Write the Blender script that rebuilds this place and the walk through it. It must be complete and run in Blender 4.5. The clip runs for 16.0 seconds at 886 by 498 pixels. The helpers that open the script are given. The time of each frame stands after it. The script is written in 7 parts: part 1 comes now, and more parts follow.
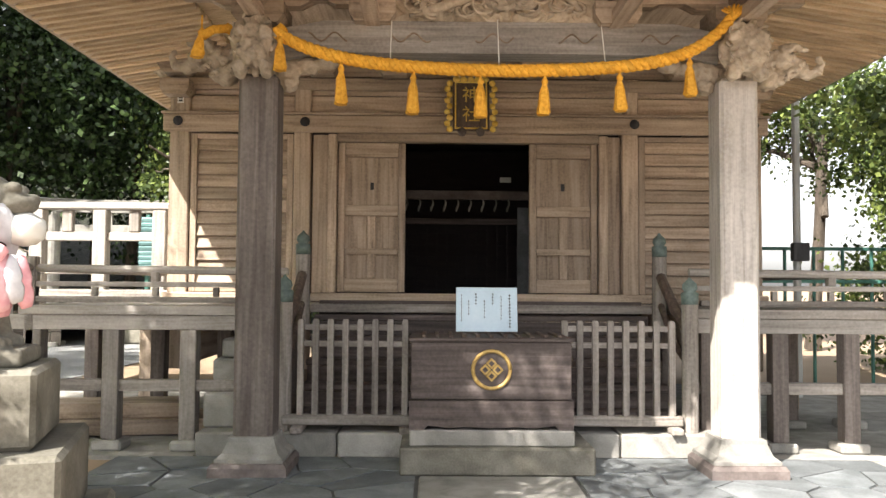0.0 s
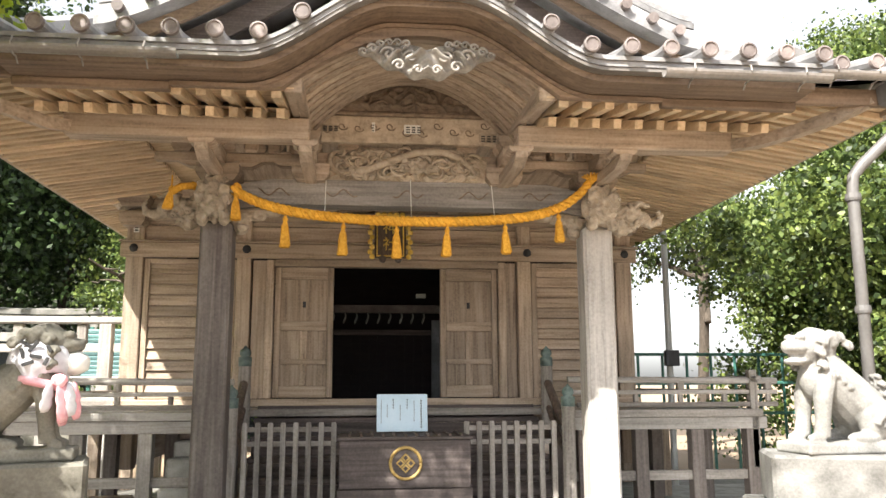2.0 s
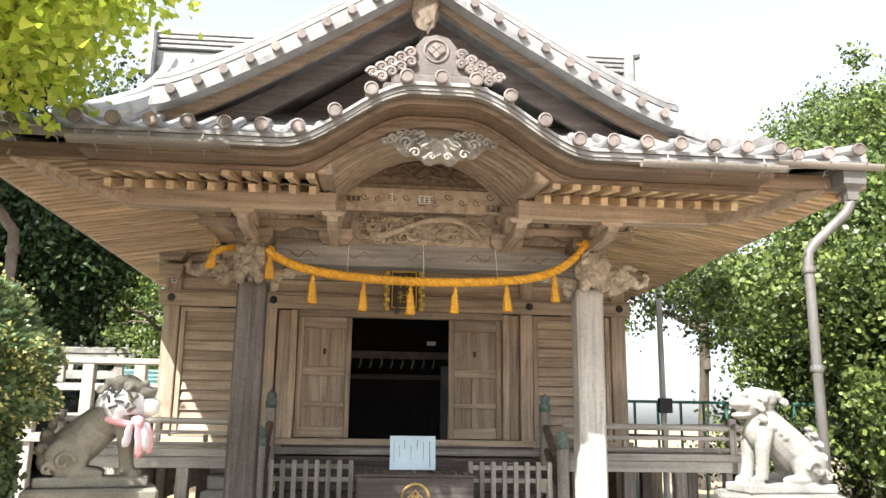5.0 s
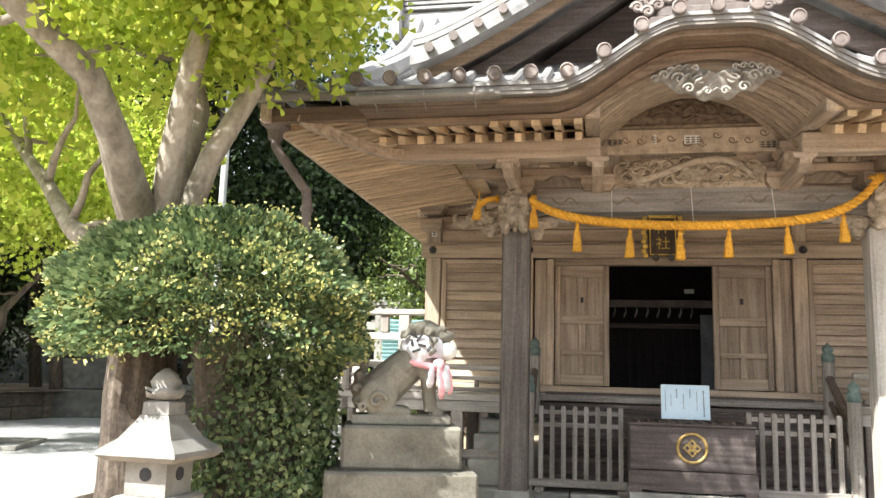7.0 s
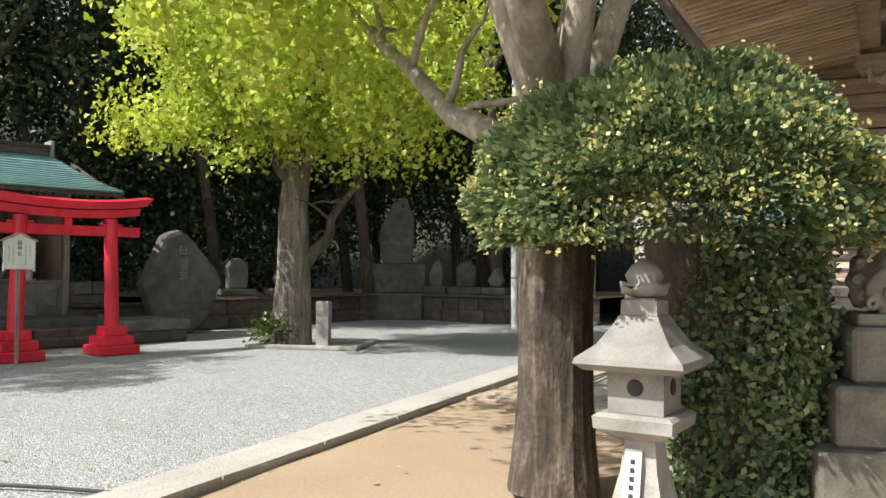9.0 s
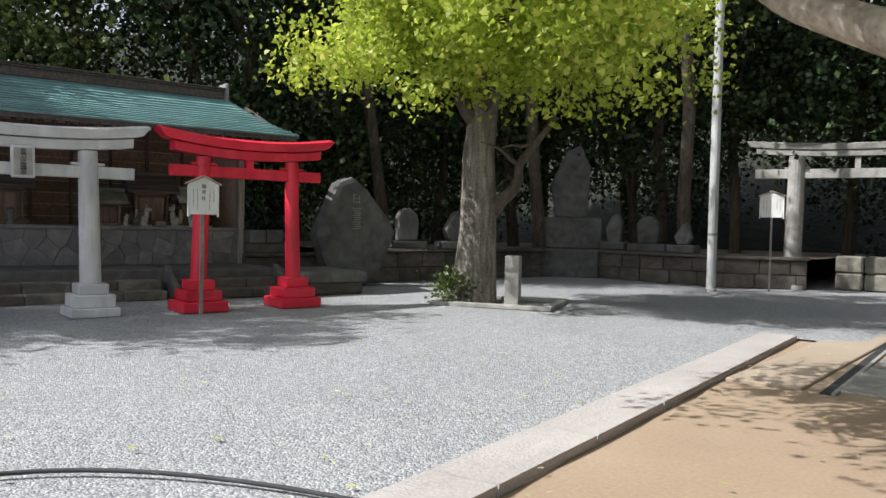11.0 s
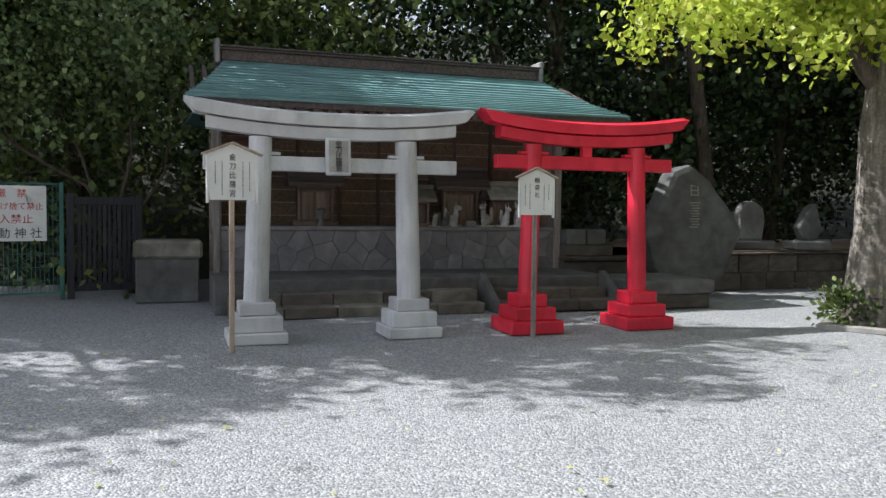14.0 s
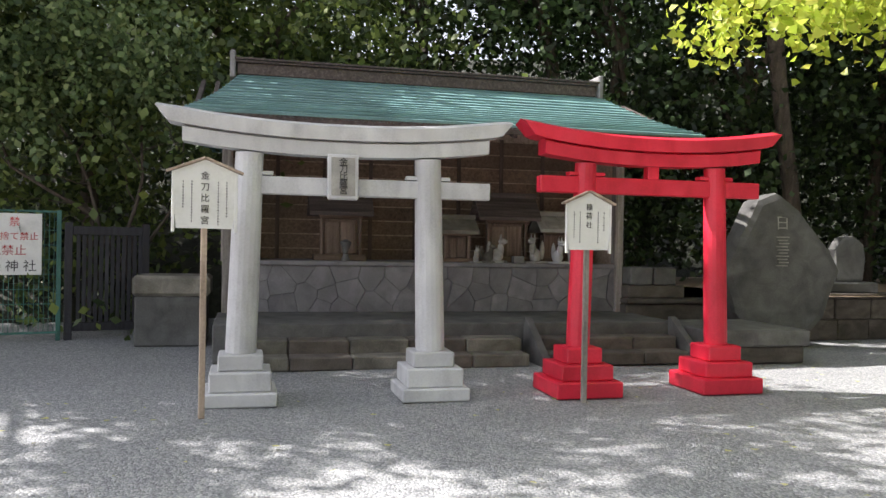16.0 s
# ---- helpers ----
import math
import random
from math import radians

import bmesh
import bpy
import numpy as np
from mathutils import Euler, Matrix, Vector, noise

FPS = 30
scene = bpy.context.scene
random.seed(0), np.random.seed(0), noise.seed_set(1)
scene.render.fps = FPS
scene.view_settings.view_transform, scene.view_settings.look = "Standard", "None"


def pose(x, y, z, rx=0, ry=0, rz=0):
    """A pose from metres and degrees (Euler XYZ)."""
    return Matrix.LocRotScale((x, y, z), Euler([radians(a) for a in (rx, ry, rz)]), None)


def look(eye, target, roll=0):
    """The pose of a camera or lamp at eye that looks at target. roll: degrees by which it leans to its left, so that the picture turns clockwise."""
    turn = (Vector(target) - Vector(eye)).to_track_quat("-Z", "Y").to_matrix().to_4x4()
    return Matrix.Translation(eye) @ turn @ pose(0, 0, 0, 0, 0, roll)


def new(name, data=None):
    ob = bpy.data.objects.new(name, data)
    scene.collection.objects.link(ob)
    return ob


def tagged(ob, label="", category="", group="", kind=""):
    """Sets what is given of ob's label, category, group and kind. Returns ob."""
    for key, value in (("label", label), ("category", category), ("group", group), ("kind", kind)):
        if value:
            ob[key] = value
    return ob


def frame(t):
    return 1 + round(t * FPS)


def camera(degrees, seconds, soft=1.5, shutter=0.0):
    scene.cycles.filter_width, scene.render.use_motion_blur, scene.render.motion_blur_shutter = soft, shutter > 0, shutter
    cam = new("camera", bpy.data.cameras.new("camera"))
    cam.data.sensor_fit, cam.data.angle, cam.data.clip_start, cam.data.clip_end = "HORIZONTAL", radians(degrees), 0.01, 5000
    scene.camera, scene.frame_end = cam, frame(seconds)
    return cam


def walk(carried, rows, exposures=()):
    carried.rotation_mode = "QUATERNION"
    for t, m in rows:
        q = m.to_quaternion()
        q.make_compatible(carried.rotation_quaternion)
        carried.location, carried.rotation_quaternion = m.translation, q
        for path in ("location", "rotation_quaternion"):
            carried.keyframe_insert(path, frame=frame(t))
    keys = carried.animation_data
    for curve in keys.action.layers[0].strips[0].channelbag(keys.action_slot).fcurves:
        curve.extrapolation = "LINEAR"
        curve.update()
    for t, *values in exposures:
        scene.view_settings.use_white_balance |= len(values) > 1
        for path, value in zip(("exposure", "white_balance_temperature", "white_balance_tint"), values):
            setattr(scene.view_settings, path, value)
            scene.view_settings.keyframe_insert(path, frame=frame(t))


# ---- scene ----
cam = camera(57.6, 16.0)
METRES, EYE, TILT, LEAN, TURN = 10.6, 1.5, 0.0, 0.0, 0.0
PATH = [
    (0, (-0.024, 0.032, 1.432), (-0.004, 2.03, 1.522), 0.4),
    (0.5, (-0.042, -0.37, 1.461), (0.026, 1.623, 1.615), 0.1),
    (1, (-0.035, -0.788, 1.482), (0.072, 1.196, 1.709), 0.5),
    (1.5, (-0.101, -1.147, 1.502), (0.082, 0.824, 1.792), 0.0),
    (2, (-0.055, -1.502, 1.51), (0.155, 0.459, 1.842), -0.2),
    (2.5, (-0.006, -1.746, 1.532), (0.239, 0.207, 1.885), 0.6),
    (3, (-0.116, -1.944, 1.528), (0.145, -0.001, 1.923), 0.2),
    (3.2, (-0.161, -2.058, 1.51), (0.096, -0.119, 1.927), 0.0),
    (5.3, (-0.128, -2.541, 1.542), (0.02, -0.592, 1.969), 0.9),
    (5.5, (-0.148, -2.555, 1.535), (-0.026, -0.603, 1.953), 0.9),
    (6, (-0.19, -2.568, 1.543), (-0.172, -0.607, 1.936), 1.1),
    (6.5, (-0.293, -2.538, 1.538), (-0.45, -0.576, 1.892), 1.5),
    (7, (-0.535, -2.469, 1.491), (-0.909, -0.527, 1.791), 1.6),
    (7.5, (-0.795, -2.335, 1.447), (-1.388, -0.439, 1.677), 1.5),
    (8, (-1.124, -2.116, 1.418), (-1.899, -0.279, 1.581), 1.3),
    (8.5, (-1.57, -1.962, 1.389), (-2.468, -0.178, 1.49), 1.1),
    (8.7, (-1.75, -1.924, 1.409), (-2.675, -0.152, 1.486), 0.7),
    (10.8, (-3.453, -1.195, 1.312), (-4.643, 0.412, 1.254), 1.3),
    (11, (-3.616, -1.158, 1.335), (-4.852, 0.413, 1.271), 1.3),
    (11.5, (-4.056, -1.073, 1.342), (-5.421, 0.387, 1.265), 1.4),
    (12, (-4.465, -0.978, 1.356), (-5.944, 0.366, 1.275), 1.3),
    (12.5, (-4.95, -0.83, 1.386), (-6.509, 0.42, 1.302), 1.0),
    (13, (-5.378, -0.731, 1.393), (-6.991, 0.448, 1.301), 0.8),
    (13.5, (-5.71, -0.539, 1.406), (-7.359, 0.589, 1.306), 0.6),
    (14, (-6.041, -0.264, 1.422), (-7.719, 0.819, 1.326), 0.6),
    (14.5, (-6.386, 0.023, 1.404), (-8.093, 1.062, 1.321), 0.8),
    (15, (-6.623, 0.338, 1.395), (-8.357, 1.333, 1.333), 0.9),
    (15.5, (-6.952, 0.671, 1.426), (-8.703, 1.637, 1.39), 0.9),
    (16, (-7.286, 0.938, 1.413), (-9.05, 1.881, 1.4), 1.0),
]
walk(cam, [(t, look(eye, target, roll)) for t, eye, target, roll in PATH], exposures=[(0, 1.6, 6600, 12), (3, 1.6, 6400, 9), (6, 1.55, 6300, 8), (7, 1.6, 6300, 9), (8.5, 0.86, 6400, 9), (11, 0.4, 6000, 13), (13, 0.52, 5850, 13), (15, 0.8, 5850, 14), (16, 1.2, 6250, 16)])

# ---- light ----
SUN_DIR = Vector((0.78, 1.0, -1.33)).normalized()
elev = math.asin(-SUN_DIR.z)
azim = math.atan2(-SUN_DIR.x, -SUN_DIR.y)
world = bpy.data.worlds.new("sky")
scene.world = world
world.use_nodes = True
wn = world.node_tree
sky = wn.nodes.new("ShaderNodeTexSky")
sky.sky_type, sky.sun_disc = "NISHITA", False
sky.sun_elevation, sky.sun_rotation = elev, azim
sky.dust_density, sky.air_density, sky.ozone_density = 2.5, 1.0, 1.0
haze = wn.nodes.new("ShaderNodeHueSaturation")
haze.inputs["Saturation"].default_value, haze.inputs["Value"].default_value = 0.25, 0.84
wn.links.new(sky.outputs[0], haze.inputs["Color"])
wn.links.new(haze.outputs[0], wn.nodes["Background"].inputs[0])
wn.nodes["Background"].inputs[1].default_value = 0.15
sun_data = bpy.data.lights.new("sun", "SUN")
sun_data.energy, sun_data.angle, sun_data.color = 5.0, radians(0.53), (1.0, 0.95, 0.87)
sun = new("sun", sun_data)
sun.matrix_world = look((-20, -35, 40), Vector((-20, -35, 40)) + SUN_DIR)


# ---- materials ----
def ramp(nt, stops):
    r = nt.nodes.new("ShaderNodeValToRGB")
    els = r.color_ramp.elements
    while len(els) < len(stops):
        els.new(0.5)
    for e, (p, c) in zip(els, stops):
        e.position, e.color = p, (*c, 1)
    return r


def base_mat(name, rough=0.7, metal=0.0):
    m = bpy.data.materials.new(name)
    m.use_nodes = True
    nt = m.node_tree
    b = nt.nodes["Principled BSDF"]
    b.inputs["Roughness"].default_value, b.inputs["Metallic"].default_value = rough, metal
    return m, nt, b


def surface(name, dark, mid, light, scale=(6, 6, 6), fine=40.0, rough=0.75, metal=0.0, bump=0.25, spread=0.2, stain=1.0, depth=0.01):
    """A grained surface: large patches, fine grain and relief; every object differs a little."""
    m, nt, b = base_mat(name, rough, metal)
    n, l = nt.nodes, nt.links
    tc = n.new("ShaderNodeTexCoord")
    info = n.new("ShaderNodeObjectInfo")
    add = n.new("ShaderNodeVectorMath")
    mul = n.new("ShaderNodeVectorMath")
    mul.operation, add.operation = "MULTIPLY", "ADD"
    cmb = n.new("ShaderNodeCombineXYZ")
    for i in range(3):
        l.new(info.outputs["Random"], cmb.inputs[i])
    l.new(cmb.outputs[0], mul.inputs[0])
    mul.inputs[1].default_value = (17, 31, 23)
    l.new(tc.outputs["Object"], add.inputs[0])
    l.new(mul.outputs[0], add.inputs[1])
    mp = n.new("ShaderNodeMapping")
    mp.inputs["Scale"].default_value = scale
    l.new(add.outputs[0], mp.inputs[0])
    grain = n.new("ShaderNodeTexNoise")
    grain.inputs["Scale"].default_value, grain.inputs["Detail"].default_value = 1.0, 6
    grain.inputs["Distortion"].default_value = 0.6
    l.new(mp.outputs[0], grain.inputs["Vector"])
    tiny = n.new("ShaderNodeTexNoise")
    tiny.inputs["Scale"].default_value, tiny.inputs["Detail"].default_value = fine, 4
    l.new(add.outputs[0], tiny.inputs["Vector"])
    patch = n.new("ShaderNodeTexNoise")
    patch.inputs["Scale"].default_value, patch.inputs["Detail"].default_value = 1.3, 3
    l.new(add.outputs[0], patch.inputs["Vector"])
    r = ramp(nt, [(0.28, dark), (0.5, mid), (0.75, light)])
    mixf = n.new("ShaderNodeMix")
    mixf.inputs[0].default_value = 0.3
    l.new(grain.outputs["Fac"], mixf.inputs[2])
    l.new(tiny.outputs["Fac"], mixf.inputs[3])
    l.new(mixf.outputs[0], r.inputs[0])
    hsv = n.new("ShaderNodeHueSaturation")
    l.new(r.outputs[0], hsv.inputs["Color"])
    mr = n.new("ShaderNodeMapRange")
    mr.inputs["From Min"].default_value, mr.inputs["From Max"].default_value = 0.3, 0.7
    mr.inputs["To Min"].default_value, mr.inputs["To Max"].default_value = 1 - 0.22 * stain, 1 + 0.15 * stain
    l.new(patch.outputs["Fac"], mr.inputs[0])
    vr = n.new("ShaderNodeMapRange")
    vr.inputs["To Min"].default_value, vr.inputs["To Max"].default_value = 1 - spread, 1 + spread
    l.new(info.outputs["Random"], vr.inputs[0])
    vm = n.new("ShaderNodeMath")
    vm.operation = "MULTIPLY"
    l.new(mr.outputs[0], vm.inputs[0])
    l.new(vr.outputs[0], vm.inputs[1])
    l.new(vm.outputs[0], hsv.inputs["Value"])
    l.new(hsv.outputs[0], b.inputs["Base Color"])
    bp = n.new("ShaderNodeBump")
    bp.inputs["Strength"].default_value, bp.inputs["Distance"].default_value = bump, depth
    l.new(mixf.outputs[0], bp.inputs["Height"])
    l.new(bp.outputs[0], b.inputs["Normal"])
    return m


W = dict(dark=(0.175, 0.129, 0.095), mid=(0.40, 0.312, 0.235), light=(0.55, 0.452, 0.36))
wood_x = surface("weathered wood along x", scale=(1.2, 22, 22), **W)
pine = dict(dark=(0.34, 0.24, 0.145), mid=(0.55, 0.41, 0.262), light=(0.68, 0.54, 0.375))
pine_x = surface("tan soffit wood along x", scale=(1.2, 22, 22), **pine)
pine_y = surface("tan soffit wood along y", scale=(22, 1.2, 22), **pine)
wood_y = surface("weathered wood along y", scale=(22, 1.2, 22), **W)
wood_z = surface("weathered wood upright", scale=(22, 22, 1.2), **W)
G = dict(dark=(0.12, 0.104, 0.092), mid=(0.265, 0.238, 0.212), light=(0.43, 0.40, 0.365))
# paler copy of G: sunlight on right post, west deck and rails put into colour
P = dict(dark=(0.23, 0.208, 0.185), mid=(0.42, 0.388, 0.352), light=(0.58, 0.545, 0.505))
pale_x = surface("sunlit pale wood along x", scale=(1.2, 22, 22), **P)
pale_z = surface("sunlit pale wood upright", scale=(22, 22, 1.2), **P)
# darker wood: shade on left post and under-deck legs put into colour
post_shaded = surface("brown-grey shaded post wood", (0.075, 0.06, 0.053), (0.165, 0.138, 0.123), (0.29, 0.255, 0.23), scale=(20, 20, 1.0))
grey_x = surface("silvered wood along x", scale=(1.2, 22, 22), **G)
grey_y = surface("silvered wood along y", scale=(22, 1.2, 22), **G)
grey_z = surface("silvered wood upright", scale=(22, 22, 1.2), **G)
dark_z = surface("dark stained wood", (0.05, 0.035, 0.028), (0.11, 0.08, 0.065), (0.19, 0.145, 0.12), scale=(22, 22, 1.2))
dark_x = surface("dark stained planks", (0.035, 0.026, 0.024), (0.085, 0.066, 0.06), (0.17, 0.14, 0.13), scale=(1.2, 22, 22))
carved = surface("carved wood", (0.20, 0.155, 0.115), (0.42, 0.345, 0.26), (0.57, 0.485, 0.385), scale=(9, 9, 9), bump=0.4)
carved_grey = surface("silvered carving", (0.12, 0.108, 0.095), (0.26, 0.238, 0.21), (0.42, 0.39, 0.35), scale=(9, 9, 9), bump=0.4)
brass = surface("tarnished gilt", (0.30, 0.19, 0.05), (0.46, 0.31, 0.10), (0.58, 0.43, 0.18), scale=(20, 20, 20), rough=0.5, metal=0.2, spread=0.06)
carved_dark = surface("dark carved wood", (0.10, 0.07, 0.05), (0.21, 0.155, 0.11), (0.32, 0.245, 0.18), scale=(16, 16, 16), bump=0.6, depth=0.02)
# near-black: the darkness of the unlit room is in the wood colour
inside_m = surface("unlit interior wood", (0.008, 0.006, 0.008), (0.018, 0.013, 0.016), (0.035, 0.026, 0.026), scale=(3, 3, 12))
tile_m = surface("grey roof tile", (0.14, 0.135, 0.135), (0.25, 0.245, 0.245), (0.36, 0.355, 0.35), scale=(5, 5, 5), rough=0.42, bump=0.15)
tile_dark = surface("shaded groove tile", (0.07, 0.066, 0.07), (0.13, 0.125, 0.13), (0.2, 0.19, 0.19), scale=(9, 9, 9), rough=0.5, bump=0.2)
tile_brown = surface("brown clay tile", (0.08, 0.063, 0.057), (0.155, 0.127, 0.117), (0.255, 0.218, 0.204), scale=(7, 7, 7), rough=0.6)
copper = surface("verdigris copper", (0.09, 0.175, 0.175), (0.145, 0.275, 0.275), (0.25, 0.40, 0.40), scale=(2, 2, 8), rough=0.55, bump=0.1)
bronze = surface("green bronze cap", (0.05, 0.075, 0.068), (0.11, 0.15, 0.14), (0.20, 0.26, 0.24), scale=(12, 12, 12), rough=0.5)
gutter_m = surface("dull metal gutter", (0.12, 0.11, 0.10), (0.22, 0.20, 0.18), (0.32, 0.30, 0.28), scale=(1, 9, 9), rough=0.5, metal=0.3, bump=0.1)
pipe_m = surface("painted drain pipe", (0.07, 0.068, 0.066), (0.11, 0.105, 0.10), (0.15, 0.145, 0.14), scale=(8, 8, 1), rough=0.5, bump=0.08)
stone = surface("pale granite", (0.17, 0.165, 0.15), (0.29, 0.28, 0.255), (0.42, 0.405, 0.37), scale=(5, 5, 5), fine=90, rough=0.85)
stone_moss = surface("mossy stone", (0.075, 0.07, 0.052), (0.17, 0.16, 0.13), (0.30, 0.285, 0.24), scale=(4, 4, 4), fine=70, rough=0.9, bump=0.5, stain=1.6)
stone_lion = surface("sunlit lion stone", (0.11, 0.107, 0.098), (0.22, 0.215, 0.20), (0.36, 0.352, 0.333), scale=(5, 5, 5), fine=70, rough=0.9, bump=0.6)
wood_w = surface("brown eave wood", (0.075, 0.05, 0.034), (0.18, 0.125, 0.085), (0.28, 0.20, 0.142), scale=(1.2, 22, 22))
shrine_z = surface("brown shrine wood", (0.07, 0.048, 0.036), (0.17, 0.122, 0.092), (0.27, 0.205, 0.16), scale=(22, 22, 1.2))
stone_dark = surface("dark stone", (0.065, 0.065, 0.061), (0.12, 0.119, 0.111), (0.19, 0.19, 0.178), scale=(4, 4, 4), fine=60, rough=0.9, bump=0.5, stain=1.4)
stone_brown = surface("brown sandstone", (0.05, 0.043, 0.036), (0.105, 0.09, 0.075), (0.17, 0.148, 0.125), scale=(4, 4, 7), fine=60, rough=0.9, bump=0.5)
altar_stone = surface("grey altar stone", (0.13, 0.127, 0.13), (0.20, 0.195, 0.20), (0.28, 0.275, 0.277), scale=(4, 4, 4), fine=50, rough=0.85, bump=0.4, spread=0.16)
slate = surface("slate flag", (0.085, 0.096, 0.10), (0.155, 0.17, 0.177), (0.26, 0.277, 0.285), scale=(4, 4, 4), fine=50, rough=0.7, bump=0.3)
white_t = surface("painted concrete", (0.44, 0.44, 0.44), (0.60, 0.60, 0.60), (0.70, 0.70, 0.69), scale=(5, 5, 1.5), fine=60, rough=0.6, bump=0.08, spread=0.03)
red_t = surface("vermilion paint", (0.58, 0.014, 0.034), (0.74, 0.024, 0.056), (0.82, 0.05, 0.085), scale=(5, 5, 2), fine=60, rough=0.42, bump=0.06, spread=0.04)
board_m = surface("white painted board", (0.66, 0.66, 0.62), (0.78, 0.78, 0.74), (0.84, 0.84, 0.80), scale=(4, 4, 4), rough=0.5, bump=0.03, spread=0.02, stain=0.4)
notice_m = surface("pale blue notice", (0.42, 0.56, 0.66), (0.52, 0.66, 0.76), (0.60, 0.72, 0.81), scale=(3, 3, 3), rough=0.45, bump=0.02, spread=0.01, stain=0.3)
ink = surface("black ink", (0.015, 0.015, 0.015), (0.03, 0.03, 0.03), (0.05, 0.05, 0.05), spread=0.05)
ink_red = surface("red ink", (0.4, 0.03, 0.03), (0.5, 0.04, 0.04), (0.55, 0.06, 0.05), spread=0.05)
rope_m = surface("saffron rope", (0.50, 0.22, 0.015), (0.72, 0.36, 0.03), (0.85, 0.48, 0.07), scale=(40, 40, 40), rough=0.8, bump=0.5, spread=0.06)
gold = surface("gilded wood", (0.70, 0.45, 0.06), (0.88, 0.62, 0.13), (0.92, 0.74, 0.28), scale=(20, 20, 20), rough=0.35, metal=0.1, spread=0.08)
cloth_w = surface("white cotton cloth", (0.42, 0.42, 0.45), (0.58, 0.58, 0.61), (0.72, 0.72, 0.74), scale=(9, 9, 9), rough=0.9, bump=0.3)
cloth_p = surface("pink cotton cloth", (0.62, 0.26, 0.29), (0.76, 0.38, 0.42), (0.85, 0.60, 0.63), scale=(14, 14, 14), rough=0.9, bump=0.3)
green_p = surface("green painted steel", (0.03, 0.10, 0.08), (0.05, 0.16, 0.13), (0.08, 0.22, 0.18), scale=(9, 9, 3), rough=0.5)
black_w = surface("black slatted wood", (0.012, 0.012, 0.014), (0.03, 0.03, 0.034), (0.055, 0.055, 0.06), scale=(22, 22, 2))
# ginkgo bark: sun lightens the grey trunk and limb colours, shade darkens the ridged one
bark_grey = surface("grey fissured bark", (0.05, 0.044, 0.036), (0.19, 0.17, 0.14), (0.46, 0.43, 0.37), scale=(12, 12, 1.6), fine=30, rough=0.95, bump=1.0, depth=0.04, stain=1.4)
bark = surface("shaded ridged bark", (0.028, 0.021, 0.016), (0.085, 0.066, 0.05), (0.27, 0.225, 0.18), scale=(14, 14, 2.2), fine=30, rough=0.95, bump=1.0, depth=0.03, stain=1.4)
bark_p = surface("sunlit limb bark", (0.14, 0.12, 0.095), (0.32, 0.28, 0.225), (0.52, 0.47, 0.40), scale=(9, 9, 4), fine=30, rough=0.95, bump=0.8, depth=0.02)
bark_d = surface("dark bark", (0.035, 0.028, 0.02), (0.09, 0.072, 0.055), (0.16, 0.13, 0.10), scale=(14, 14, 2.2), fine=30, rough=0.95, bump=1.0, depth=0.03)
pole_m = surface("galvanised pole", (0.34, 0.35, 0.34), (0.46, 0.47, 0.46), (0.55, 0.56, 0.54), scale=(6, 6, 1), rough=0.5, bump=0.05)


def leaf_mat(name, dark, mid, light, trans=0.4):
    m = bpy.data.materials.new(name)
    m.use_nodes = True
    nt = m.node_tree
    n, l = nt.nodes, nt.links
    n.remove(n["Principled BSDF"])
    geo = n.new("ShaderNodeNewGeometry")
    tc = n.new("ShaderNodeTexCoord")
    noi = n.new("ShaderNodeTexNoise")
    noi.inputs["Scale"].default_value = 1.1
    l.new(tc.outputs["Object"], noi.inputs["Vector"])
    mx = n.new("ShaderNodeMix")
    mx.inputs[0].default_value = 0.55
    l.new(noi.outputs["Fac"], mx.inputs[2])
    l.new(geo.outputs["Random Per Island"], mx.inputs[3])
    r = ramp(nt, [(0.22, dark), (0.5, mid), (0.8, light)])
    l.new(mx.outputs[0], r.inputs[0])
    d = n.new("ShaderNodeBsdfPrincipled")
    d.inputs["Roughness"].default_value = 0.45
    l.new(r.outputs[0], d.inputs["Base Color"])
    t = n.new("ShaderNodeBsdfTranslucent")
    l.new(r.outputs[0], t.inputs["Color"])
    ms = n.new("ShaderNodeMixShader")
    ms.inputs[0].default_value = trans
    l.new(d.outputs[0], ms.inputs[1])
    l.new(t.outputs[0], ms.inputs[2])
    l.new(ms.outputs[0], n["Material Output"].inputs[0])
    return m


ginkgo_leaf = leaf_mat("ginkgo leaf", (0.30, 0.40, 0.04), (0.47, 0.57, 0.07), (0.66, 0.68, 0.14), 0.58)
shrub_leaf = leaf_mat("shrub leaf", (0.05, 0.09, 0.04), (0.135, 0.195, 0.085), (0.27, 0.33, 0.15), 0.3)
shrub_tip = leaf_mat("shrub flower tip", (0.32, 0.34, 0.09), (0.50, 0.49, 0.17), (0.62, 0.58, 0.27), 0.35)
# woodland leaf copies: shade put into the first colour, light into the others
wood_leaf = leaf_mat("shaded wood leaf", (0.014, 0.027, 0.009), (0.036, 0.066, 0.02), (0.088, 0.142, 0.044), 0.25)
gate_leaf = leaf_mat("sky-lit gate leaf", (0.07, 0.115, 0.045), (0.17, 0.25, 0.10), (0.36, 0.44, 0.19), 0.4)
sunny_leaf = leaf_mat("sunlit wood leaf", (0.028, 0.05, 0.015), (0.09, 0.135, 0.034), (0.25, 0.31, 0.08), 0.33)


# ---- builders ----
POSES = {}


def thing(name, x, y, z=0.0, rz=0.0, label="", category="", group="", kind=""):
    ob = new(name)
    ob.empty_display_size = 0.2
    m = pose(x, y, z, 0, 0, rz)
    ob.matrix_basis = m
    POSES[ob] = m
    return tagged(ob, label, category, group, kind)


